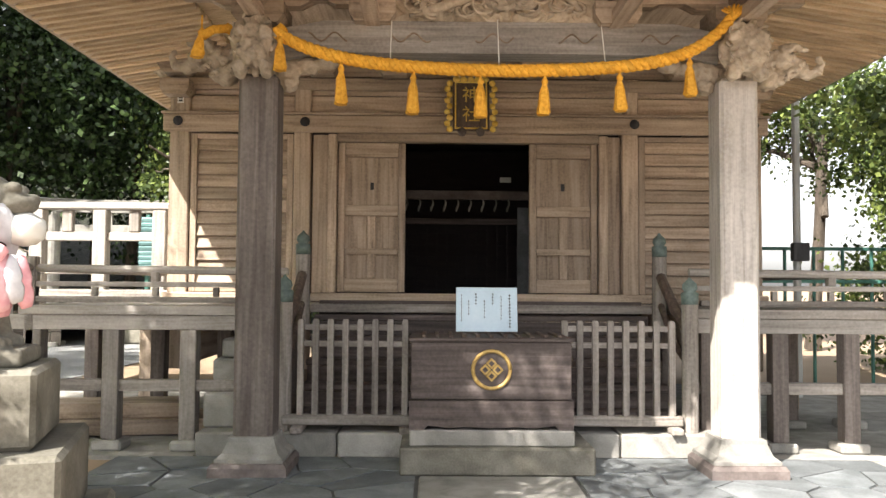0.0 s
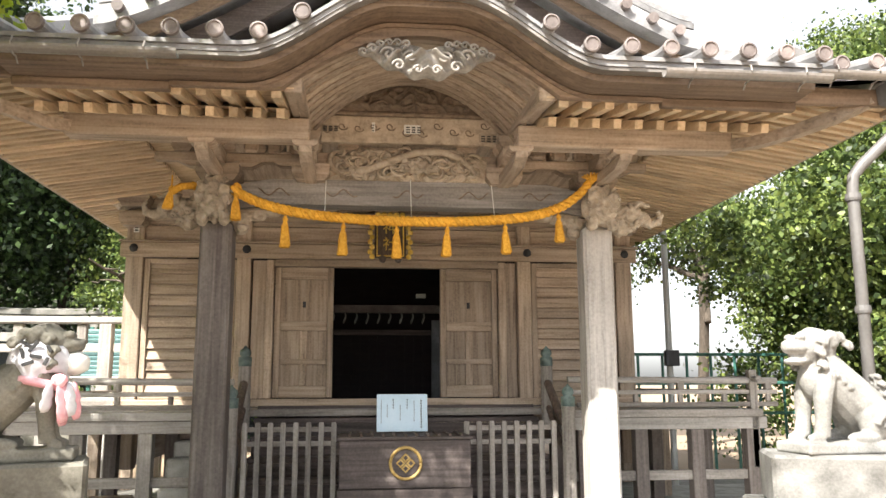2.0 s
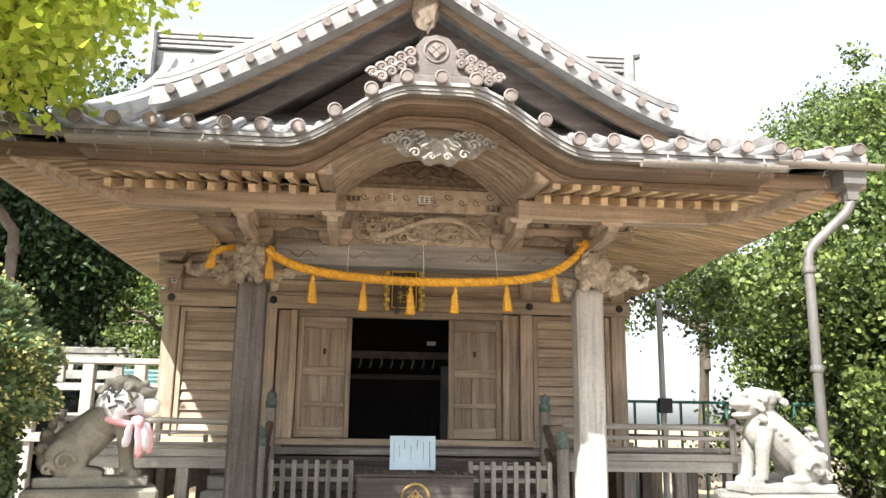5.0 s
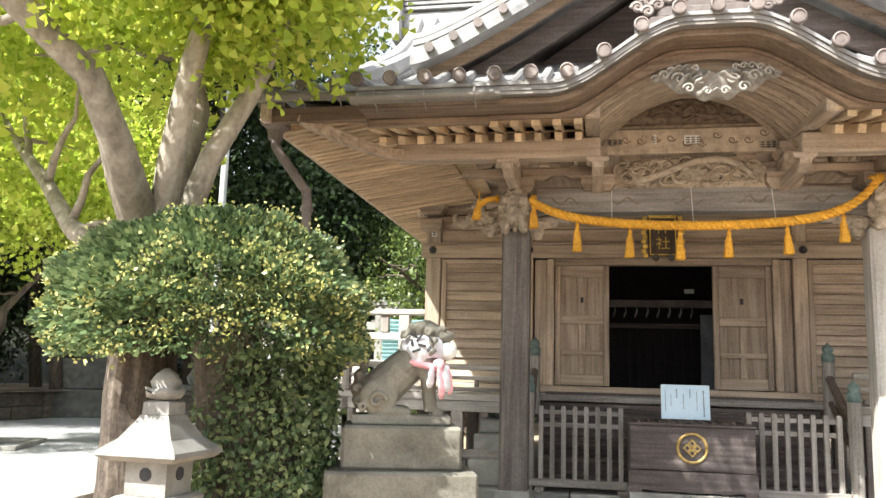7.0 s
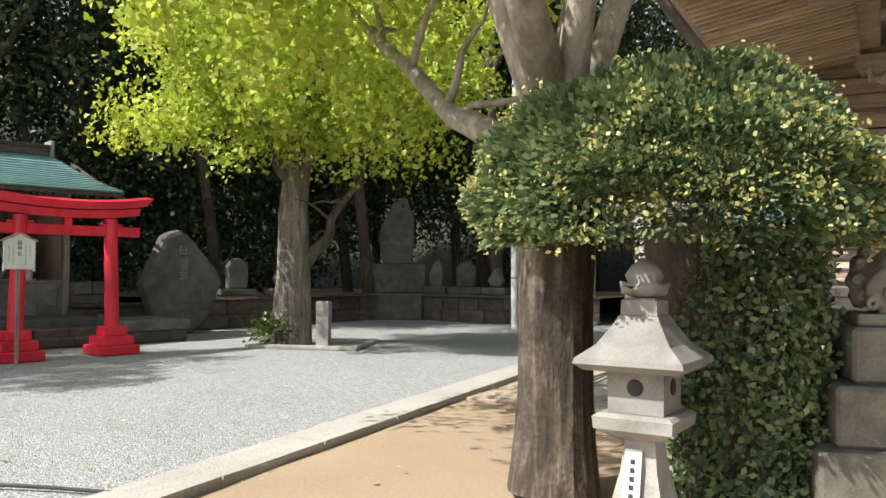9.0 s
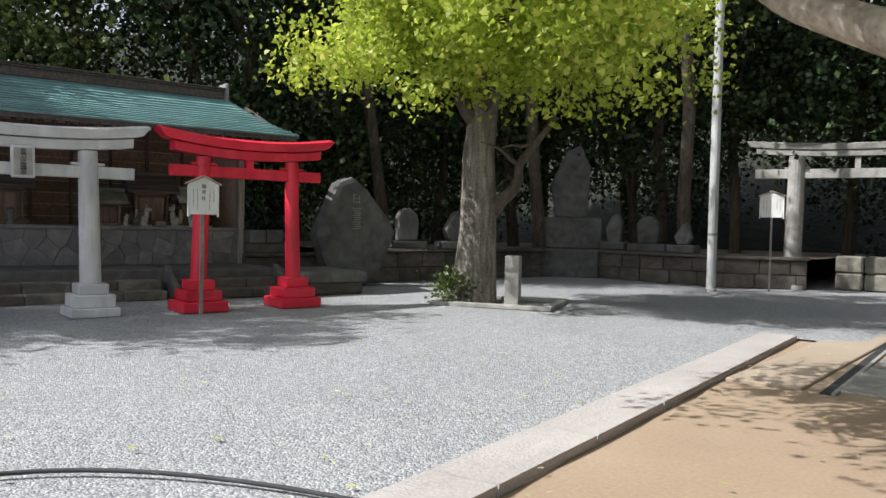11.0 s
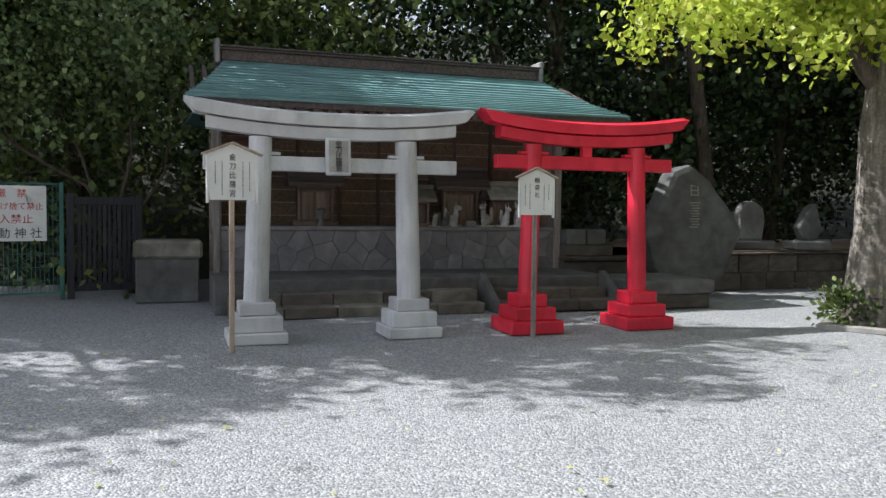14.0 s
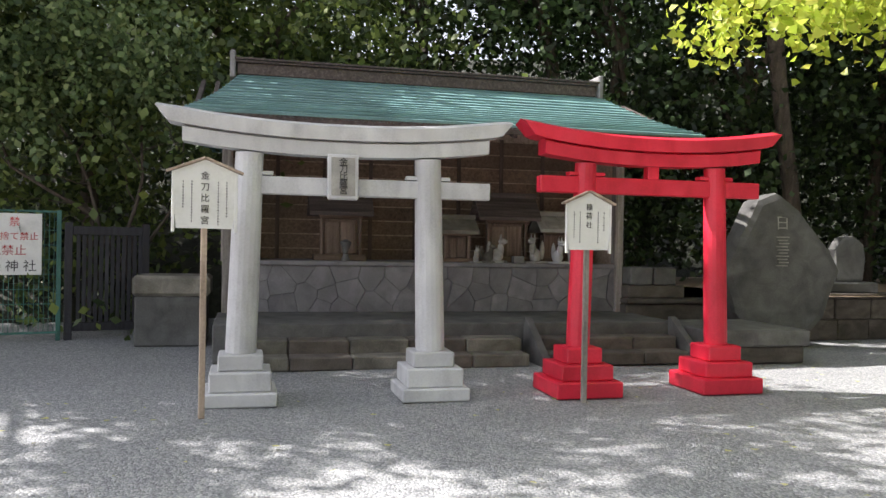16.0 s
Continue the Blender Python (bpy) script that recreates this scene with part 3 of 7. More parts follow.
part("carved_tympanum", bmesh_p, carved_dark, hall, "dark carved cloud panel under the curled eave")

# main ridge
RC = XC - 0.22
part("main_ridge", box(RC - 4.2, RC + 4.2, 10.8, 11.2, 7.52, 7.84, 0.03), tile_m, hall)
for k in range(4):
    part("ridge_course", box(RC - 4.24 - 0.02 * k, RC + 4.24 + 0.02 * k, 10.74 - 0.01 * k, 11.26 + 0.01 * k, 7.85 + k * 0.085, 7.915 + k * 0.085, 0.01), tile_m, hall)
part("ridge_cap", tube([(RC - 4.5, 11, 8.33), (RC - 4.1, 11, 8.23), (RC, 11, 8.21), (RC + 4.1, 11, 8.23), (RC + 4.5, 11, 8.33)], 0.09, 10), tile_m, hall)
for s in (-1, 1):
    part("ridge_end", box(RC + s * 4.22 - 0.09, RC + s * 4.22 + 0.09, 10.62, 11.38, 7.25, 8.15, 0.04), tile_m, hall)
    for k, off in enumerate((0.0, 0.34)):
        pts = [(XC + s * (3.35 + off * 0.8 + 0.5 * (1 - t) ** 2), 11 - t * (6.1 - off), f_main(11 - t * (6.1 - off)) + 0.14 + 0.0 * t) for t in np.linspace(0.04, 1, 16)]
        part("descending_ridge", tube(pts, 0.13 - 0.02 * k, 8), tile_m, hall)
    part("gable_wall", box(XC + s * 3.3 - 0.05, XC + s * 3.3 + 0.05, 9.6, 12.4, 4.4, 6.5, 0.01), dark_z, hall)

# triangular front gable
CA, CB, CW = 6.72, 4.95, 3.05


def gab(u):
    t = min(1.0, abs(u) / CW)
    return CB + (CA - CB) * (1 - t) ** 1.12 + 0.05 * t ** 6


bm = bmesh.new()
us = np.linspace(-CW, CW, 41)
front = [bm.verts.new((XC + u, 6.45, gab(u) + 0.20)) for u in us]
back = [bm.verts.new((XC + u, 10.6, gab(u) + 0.20)) for u in us]
front2 = [bm.verts.new((XC + u, 6.45, gab(u) + 0.004)) for u in us]
back2 = [bm.verts.new((XC + u, 10.6, gab(u))) for u in us]
for i in range(40):
    bm.faces.new((front[i], front[i + 1], back[i + 1], back[i]))
    bm.faces.new((front2[i + 1], front2[i], back2[i], back2[i + 1]))
    bm.faces.new((front2[i], front2[i + 1], front[i + 1], front[i]))
gable = part("front_gable_roof", bm, tile_m, hall, "steep tiled front gable")
for s in (-1, 1):
    for k in range(10):
        u = s * (0.3 + 0.285 * k)
        part("verge_tile", tube([(XC + u, 6.17, gab(u) + 0.13), (XC + u, 6.5, gab(u) + 0.15)], 0.058, 12), tile_brown, gable)
    uu = np.linspace(0.0, CW + 0.05, 22)
    # verge grooves: set-back dark strips, shade between courses put into colour
    for name_, lo, hi, ya, yb, mt in (("verge_band", 0.005, 0.10, 6.24, 6.9, tile_m), ("verge_band", 0.104, 0.19, 6.28, 6.9, tile_m), ("verge_band", 0.194, 0.255, 6.33, 6.9, tile_m),
                                      ("verge_groove", 0.257, 0.29, 6.44, 6.9, tile_dark), ("verge_course", 0.292, 0.36, 6.36, 6.9, tile_m), ("verge_groove", 0.362, 0.39, 6.47, 6.9, tile_dark),
                                      ("verge_course", 0.392, 0.45, 6.40, 6.9, tile_m)):
        o = [(XC + s * u, gab(u) + lo) for u in uu] + [(XC + s * u, gab(u) + hi) for u in uu[::-1]]
        part(name_, prism(o, ya, yb), mt, gable)
    pts = [(XC + s * u, 6.6, gab(u) + 0.50) for u in np.linspace(0.0, CW - 0.1, 14)]
    part("verge_ridge_cap", tube(pts, 0.075, 8), tile_m, gable)
    o = [(XC + s * u, gab(u) + 0.003) for u in np.linspace(0, CW, 20)] + [(XC + s * u, gab(u) - 0.09 - 0.02 * u) for u in np.linspace(CW - 0.1, 0, 20)]
    part("gable_bargeboard", prism(o, 6.46, 6.53), wood_w, gable, "weathered brown bargeboard")
    o = [(XC + s * u, gab(u) - 0.095) for u in np.linspace(0, CW - 0.05, 16)] + [(XC + s * u, gab(u) - 0.32 - 0.03 * u) for u in np.linspace(CW - 0.2, 0, 16)]
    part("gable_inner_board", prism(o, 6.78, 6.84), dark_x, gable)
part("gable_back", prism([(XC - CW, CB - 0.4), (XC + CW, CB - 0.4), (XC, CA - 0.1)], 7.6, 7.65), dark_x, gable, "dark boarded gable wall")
part("gable_pendant", join(blob(XC, 6.42, CA - 0.25, 0.16, 0.05, 0.3, 0.4, 5, 3), blob(XC, 6.42, CA - 0.02, 0.1, 0.05, 0.12)), carved_dark, gable)
part("gable_finial", join(blob(XC, 6.4, CA + 0.35, 0.2, 0.1, 0.3, 0.5, 4, 2), box(XC - 0.25, XC + 0.25, 6.3, 6.6, CA + 0.05, CA + 0.2, 0.03)), tile_m, gable)

# ornament over the curled eave
orn = box(XC - 0.5, XC + 0.5, 4.5, 4.8, 4.48, 4.66, 0.02)
box(XC - 0.42, XC + 0.42, 4.54, 4.78, 4.655, 4.77, 0.02, orn)
o = [(XC - 0.36, 4.76), (XC - 0.34, 4.88), (XC - 0.22, 4.96), (XC - 0.19, 5.08), (XC - 0.12, 5.17), (XC, 5.2), (XC + 0.12, 5.17), (XC + 0.19, 5.08), (XC + 0.22, 4.96), (XC + 0.34, 4.88), (XC + 0.36, 4.76)]
join(orn, prism(o, 4.58, 4.72))
orn_p = part("ridge_ornament", orn, tile_brown, hall, "brown clay demon-tile ornament with crest")
for a, r in ((0.115, 0.012),):
    part("crest_ring", tube([(XC + a * math.cos(t), 4.575, 5.03 + a * math.sin(t)) for t in np.linspace(0, 2 * math.pi, 21)], r, 6), tile_brown, orn_p)
for dx, dz in ((0, 0.045), (0, -0.045), (0.045, 0), (-0.045, 0)):
    part("crest_lozenge", moved(box(-0.03, 0.03, -0.008, 0.02, -0.03, 0.03, 0.004), pose(XC + dx, 4.565, 5.03 + dz, 0, 45, 0)), tile_brown, orn_p)
for s in (-1, 1):
    for k in range(9):
        part("scroll", tube([(XC + s * (0.24 + 0.09 * (k // 2) + 0.055 * (1 - t / 9) * math.cos(t)), 4.56 - 0.01 * (k % 2), 4.99 - 0.055 * (k // 2) - 0.1 * (k % 2) + 0.055 * (1 - t / 9) * math.sin(t)) for t in np.linspace(0, 8.5, 22)], 0.022, 6), tile_brown, orn_p)

# rafters
for k in range(33):
    x = XC - 3.0 + k * (6.0 / 32)
    if abs(x - XC) > 1.05:
        b = box(-0.034, 0.034, 0, 1.5, -0.04, 0.04, 0.004)
        part("rafter", moved(b, pose(x, 4.86, 3.685, 17, 0, 0)), pine_y, hall)
        b = box(-0.038, 0.038, 0, 0.8, -0.035, 0.035, 0.004)
        part("flying_rafter", moved(b, pose(x + 0.001, 4.485, 3.715, 11, 0, 0)), pine_y, hall)
    # soffit boards over them
for s in (-1, 1):
    xa, xb = sorted((XC + s * 0.99, XC + s * 3.02))
    part("soffit", moved(box(xa, xb, 0, 0.8, 0.037, 0.05, 0), pose(0, 4.486, 3.715, 11, 0, 0)), pine_x, hall)
    part("soffit", moved(box(xa, xb, 0.3, 1.52, 0.042, 0.055, 0), pose(0, 4.86, 3.685, 17, 0, 0)), pine_x, hall)
    # outer soffit: fine slats running out to the side eave
    for k in range(64):
        y = 4.75 + k * 0.135
        b = box(0, 1.36, -0.032, 0.032, -0.03, 0.03, 0.003)
        m = Matrix.Translation((XC + s * 4.0, y, 3.77)) @ (pose(0, 0, 0, 0, -9, 0) if s < 0 else pose(0, 0, 0, 0, -9, 180))
        part("side_rafter", moved(b, m), pine_x, hall)
    b = box(0, 1.6, 4.5, 14, 0.032, 0.045, 0)
    m = Matrix.Translation((XC + s * 4.02, 0, 3.77)) @ pose(0, 0, 0, 0, -9, 0)
    if s > 0:
        m = Matrix.Translation((XC + s * 4.02, 18.5, 3.77)) @ pose(0, 0, 0, 0, -9, 180)
    part("side_soffit", moved(b, m), pine_x, hall)
    xa, xb = sorted((XC + s * 3.97, XC + s * 4.06))
    part("side_eave_board", box(xa, xb, 4.35, 14.5, 3.76, 3.93), wood_y, hall)
    # curved brace from the purlin's end to the eave's corner
    hp = [(XC + s * 2.88, 5.42, 3.69), (XC + s * 3.05, 5.15, 3.645), (XC + s * 3.28, 4.82, 3.66), (XC + s * 3.5, 4.58, 3.72), (XC + s * 3.72, 4.46, 3.82)]
    part("hip_rafter", tube(hp, 0.07, 4), wood_y, hall)
part("porch_ceiling", box(XC - 2.9, XC + 2.9, 6.5, WY, 4.12, 4.16, 0), wood_y, hall)

# porch posts, feet and bases
for px in (PL, PR):
    # left post coloured as shaded, right post as sunlit
    post = part("porch_post", box(px - 0.15, px + 0.15, PY - 0.15, PY + 0.15, 0.22, 3.06, 0.028), post_shaded if px < 0 else pale_z, hall, "square weathered porch post with chamfered edges")
    q = 2 ** 0.5
    foot = lathe([(0.255 * q, 0.10), (0.255 * q, 0.125), (0.21 * q, 0.16), (0.178 * q, 0.24), (0.174 * q, 0.275), (0.16 * q, 0.28)], 4, px, PY, turn=0.5)
    part("post_foot", foot, stone, hall, "flared pale post foot")
    base = lathe([(0.29 * q, 0.0), (0.29 * q, 0.07), (0.27 * q, 0.10)], 4, px, PY - 0.02, turn=0.5)
    part("post_base", base, tile_brown, hall, "dark brown stone post base")
# tie beam
o = [(PL + 0.15, 3.18), (PL + 0.5, 3.24), (PR - 0.5, 3.24), (PR - 0.15, 3.18), (PR - 0.15, 3.42), (PR - 0.5, 3.49), (PL + 0.5, 3.49), (PL + 0.15, 3.42)]
part("rainbow_beam", prism(o, 6.24, 6.46), grey_x, hall, "curved silvery tie beam with carved waves")

# ---- porch woodwork above the posts ----

def bracket(px, y, z, w=1.0, arms=True):
    """A bearing block, boat arms and three small blocks."""
    br = part("bracket", prism([(px - 0.15 * w, z), (px + 0.15 * w, z), (px + 0.2 * w, z + 0.07), (px + 0.2 * w, z + 0.17), (px - 0.2 * w, z + 0.17), (px - 0.2 * w, z + 0.07)], y - 0.19, y + 0.19), wood_x, hall, "stacked wooden bearing blocks")
    if arms:
        o = [(px - 0.3, z + 0.172), (px + 0.3, z + 0.172), (px + 0.44, z + 0.24), (px + 0.46, z + 0.31), (px - 0.46, z + 0.31), (px - 0.44, z + 0.24)]
        part("bracket_arm", prism(o, y - 0.06, y + 0.06), wood_x, br)
        part("bracket_arm", moved(prism([(q - px, zz) for q, zz in o], -0.06, 0.06), pose(px, y, -0.002, 0, 0, 90)), wood_y, br)
        for dx, dy in ((-0.36, 0), (0, 0), (0.36, 0), (0, -0.36)):
            c = prism([(px + dx - 0.07, z + 0.312), (px + dx + 0.07, z + 0.312), (px + dx + 0.1, z + 0.36), (px + dx + 0.1, z + 0.42), (px + dx - 0.1, z + 0.42), (px + dx - 0.1, z + 0.36)], y + dy - 0.09, y + dy + 0.09)
            part("bearing_block", c, wood_x, br)
    return br


for px in (PL, PR):
    bracket(px, PY - 0.02, 3.44)
for px in (XC - 0.95, XC + 0.95):
    bracket(px, PY - 0.02, 3.46, 0.9)
# wall plate over the brackets, broken by the name panel
for xa, xb in ((XC - 3.35, XC - 0.92), (XC + 0.92, XC + 3.35)):
    part("eave_purlin", box(xa + 0.38 * (xa < XC - 1), xb - 0.43 * (xb > XC + 1), 5.3, 5.5, 3.605, 3.80, 0.012), wood_x, hall)
    part("inner_purlin", box(xa + 0.8 * (xa < XC - 1), xb - 0.8 * (xb > XC + 1), 6.24, 6.42, 3.87, 4.06, 0.012), wood_x, hall)
    part("purlin_underbeam", box(xa + 0.9 * (xa < XC - 1), xb - 0.9 * (xb > XC + 1), 6.26, 6.36, 3.66, 3.745, 0.008), wood_x, hall)
for k in range(17):
    x = XC - 1.75 + k * 3.5 / 16
    if abs(x - XC) > 0.92:
        part("bearing_block", box(x - 0.07, x + 0.07, 6.2, 6.3, 3.75, 3.85, 0.02), wood_x, hall)
for px in (PL, PR, XC - 0.95, XC + 0.95):
    part("forward_arm", moved(prism([(0, 0), (0.88, 0), (1.04, 0.05), (1.07, 0.1), (0, 0.1)], -0.055, 0.055), pose(px, 6.35, 3.45, 0, 0, -90)), wood_y, hall)
    part("bearing_block", prism([(px - 0.08, 3.552), (px + 0.08, 3.552), (px + 0.11, 3.575), (px + 0.11, 3.603), (px - 0.11, 3.603), (px - 0.11, 3.575)], 5.3, 5.5), wood_x, hall)
# projecting struts that carry the curled eave
for s in (-1, 1):
    x = XC + s * 1.0
    b = box(x - 0.07, x + 0.07, 0, 1.92, -0.07, 0.07, 0.01)
    part("eave_strut", moved(b, pose(0, 4.485, 3.80, 6.2, 0, 0)), wood_y, hall)
# name panel with carved clouds and paper slips
pan = part("name_panel", box(XC - 0.90, XC + 0.90, 6.13, 6.24, 3.85, 4.12, 0.012), carved, hall, "cloud-carved board with paper votive slips")
rs = random.Random(3)
for k in range(11):
    cx, cz = XC - 0.78 + k * 0.156, 3.985 + rs.uniform(-0.05, 0.05)
    part("cloud_scroll", tube([(cx + 0.05 * t * 0.3 - 0.06 + 0.05 * math.cos(t * 1.4) * (1 - t / 6), 6.127, cz + 0.045 * math.sin(t * 1.4) * (1 - t / 6)) for t in np.linspace(0, 5, 16)], 0.006, 5), carved_dark, pan)
for x, z, w, h in ((XC - 0.78, 3.98, 0.16, 0.07), (XC - 0.35, 4.0, 0.03, 0.1), (XC + 0.03, 3.99, 0.16, 0.09), (XC + 0.78, 3.92, 0.17, 0.09)):
    sl = part("paper_slip", box(x - w / 2, x + w / 2, 6.118, 6.121, z - h / 2, z + h / 2, 0), board_m if h > 0.08 and w < 0.165 else carved, pan)
    bq = bmesh.new()
    for i in range(3 if w > 0.1 else 1):
        for j in range(3):
            xx = x - w * 0.36 + i * w * 0.34
            box(xx - 0.002, xx + min(0.034, w * 0.5), 6.114, 6.117, z - h * 0.4 + j * h * 0.27, z - h * 0.4 + j * h * 0.27 + 0.012, 0, bq)
    part("slip_writing", bq, ink, pan)


def scrollwork(x0, x1, y, z0, z1, n, r, seed, parent, material, name):
    """Interlaced carved curls that fill a panel."""
    rs_ = random.Random(seed)
    for k in range(n):
        cx, cz = rs_.uniform(x0, x1), rs_.uniform(z0, z1)
        R = rs_.uniform(0.4, 1.0) * min(0.12, (z1 - z0) * 0.45)
        a0, turn = rs_.uniform(0, 6.3), rs_.choice((-1, 1))
        pts = [(cx + R * (0.25 + 0.75 * (1 - t)) * math.cos(a0 + turn * 5 * t) * 1.25, y - 0.05 * math.sin(math.pi * t), cz + R * (0.25 + 0.75 * (1 - t)) * math.sin(a0 + turn * 5 * t)) for t in np.linspace(0, 1, 14)]
        part(name, tube(pts, [r * (1.1 - 0.6 * t) for t in np.linspace(0, 1, 14)], 6), material, parent, smooth=True)


def relief(name, x0, x1, y, z0, top, deep, freq, seed, parent, material, nx=170, nz=46):
    """A carved panel: swirling ridges and hollows cut in depth."""
    b = bmesh.new()
    rows = []
    for i in range(nx + 1):
        x = x0 + (x1 - x0) * i / nx
        row = []
        for j in range(nz + 1):
            z = z0 + (top(x) - z0) * j / nz
            p = Vector((x * freq * 0.7, seed * 3.7, z * freq))
            w = Vector((noise.noise(p + Vector((9, 0, 0))), 0, noise.noise(p + Vector((0, 0, 5)))))
            r = 1 - min(1.0, 2.6 * abs(noise.noise(p + w * 1.7)))
            f = 1 - min(1.0, 2.2 * abs(noise.noise(p * 2.3 + w * 2.2)))
            edge = min(1.0, 6 * min(i / nx, 1 - i / nx)) * min(1.0, 5 * min(j / nz, 1 - j / nz) + 0.2)
            row.append(b.verts.new((x, y - deep * edge * (0.15 + 0.62 * r + 0.23 * f), z)))
        rows.append(row)
    for p_, q_ in zip(rows, rows[1:]):
        for j in range(nz):
            b.faces.new((p_[j], q_[j], q_[j + 1], p_[j + 1]))
    return part(name, b, material, parent, smooth=True)


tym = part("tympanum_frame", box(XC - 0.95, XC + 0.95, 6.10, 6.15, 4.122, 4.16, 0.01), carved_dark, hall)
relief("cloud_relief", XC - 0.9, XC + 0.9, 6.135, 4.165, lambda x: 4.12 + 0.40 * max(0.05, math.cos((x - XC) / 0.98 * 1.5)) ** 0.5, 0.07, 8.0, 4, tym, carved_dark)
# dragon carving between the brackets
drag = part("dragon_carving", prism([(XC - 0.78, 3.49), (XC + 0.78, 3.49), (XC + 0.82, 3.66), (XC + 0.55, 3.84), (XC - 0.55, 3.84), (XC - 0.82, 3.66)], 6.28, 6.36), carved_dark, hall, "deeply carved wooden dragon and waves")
pts = [(XC + 0.72 * math.sin(t * 2.2) * (1 - 0.1 * t), 6.2 - 0.05 * math.cos(t * 4), 3.67 + 0.11 * math.sin(t * 5.4 + 0.6)) for t in np.linspace(-1, 1, 40)]
part("dragon_body", tube(pts, [0.02 + 0.02 * math.sin(math.pi * t) for t in np.linspace(0, 1, 40)], 8), carved, drag, smooth=True)
part("dragon_head", join(blob(XC + 0.05, 6.15, 3.63, 0.13, 0.08, 0.09, 0.5, 5, 3), blob(XC + 0.2, 6.14, 3.60, 0.1, 0.05, 0.045, 0.4, 6, 5)), carved, drag)
relief("wave_relief", XC - 0.79, XC + 0.79, 6.27, 3.495, lambda x: 3.835 - 0.12 * max(0.0, abs(x - XC) - 0.5) / 0.3, 0.12, 10.5, 7, drag, carved, 220, 60)
scrollwork(XC - 0.70, XC + 0.70, 6.21, 3.53, 3.79, 30, 0.016, 7, drag, carved, "wave_scroll")
# hanging carving at the crown of the curled eave
def pend_top(x):
    u = abs(x - 0.455) / 0.53
    return 4.10 - 0.035 * math.exp(-(u / 0.12) ** 2) - 0.05 * u ** 3


def pend_low(x):
    u = abs(x - 0.455) / 0.53
    return 3.82 + 0.02 * math.cos(u * 16) + 0.21 * u ** 1.6


b = bmesh.new()
rows_ = []
for i in range(141):
    x = 0.455 + 0.53 * (i / 70 - 1)
    row_ = []
    for j in range(37):
        v_ = j / 36
        z = pend_low(x) + (pend_top(x) - pend_low(x)) * v_
        u_ = abs(x - 0.455)
        swirl = math.sin(34 * math.hypot(u_ - 0.2, z - 4.025) + 3 * math.atan2(z - 4.025, u_ - 0.2)) + 0.7 * math.sin(46 * u_ + 60 * (z - 3.945) * (1 - u_))
        edge = min(1.0, 5 * min(v_, 1 - v_)) * min(1.0, 8 * min(i / 140, 1 - i / 140))
        row_.append(b.verts.new((x, 4.37 - edge * (0.045 + 0.024 * swirl + 0.05 * math.exp(-(u_ / 0.09) ** 2)), z)))
    rows_.append(row_)
for p_, q_ in zip(rows_, rows_[1:]):
    for j in range(36):
        b.faces.new((p_[j], q_[j], q_[j + 1], p_[j + 1]))
pend = part("eave_pendant", b, carved_grey, hall, "silver-grey carved cloud pendant", smooth=True)
part("pendant_back", prism([(0.455 + 0.52 * (i / 12 - 1), pend_top(0.455 + 0.52 * (i / 12 - 1))) for i in range(25)] + [(0.455 - 0.52 * (i / 12 - 1), pend_low(0.455 - 0.52 * (i / 12 - 1)) + 0.004) for i in range(25)], 4.372, 4.399), carved_grey, pend)
for s in (-1, 1):
    for k in range(6):
        cx, cz, R = 0.455 + s * (0.16 + 0.066 * k), 4.09 - 0.006 * k * (k - 2.5), 0.033
        part("curl", tube([(cx + s * R * (1 - t / 8) * math.cos(t), 4.335, cz + R * (1 - t / 8) * math.sin(t)) for t in np.linspace(0, 7, 18)], 0.011, 6), carved_grey, pend, smooth=True)
    for cx, cz, R in ((0.30, 3.995, 0.06), (0.13, 3.975, 0.055), (0.42, 4.03, 0.04), (0.22, 3.905, 0.05), (0.07, 3.875, 0.04)):
        part("curl", tube([(0.455 + s * (cx + R * (1 - t / 9) * math.cos(t)), 4.305, cz + R * (1 - t / 9) * math.sin(t)) for t in np.linspace(0, 8, 22)], 0.012, 6), carved_grey, pend, smooth=True)


# lion-headed capitals and nosings at the post heads
chisel = bpy.data.textures.new("chisel marks", "VORONOI")
chisel.noise_scale, chisel.distance_metric = 0.055, "DISTANCE"


def chiselled(ob, strength=0.035):
    """Join the lumps of a carving and cut leaf-like hollows into it."""
    rm_ = ob.modifiers.new("merge", "REMESH")
    rm_.mode, rm_.voxel_size, rm_.use_smooth_shade = "VOXEL", 0.009, True
    dm_ = ob.modifiers.new("relief", "DISPLACE")
    dm_.texture, dm_.strength, dm_.mid_level, dm_.texture_coords = chisel, strength, 0.45, "LOCAL"


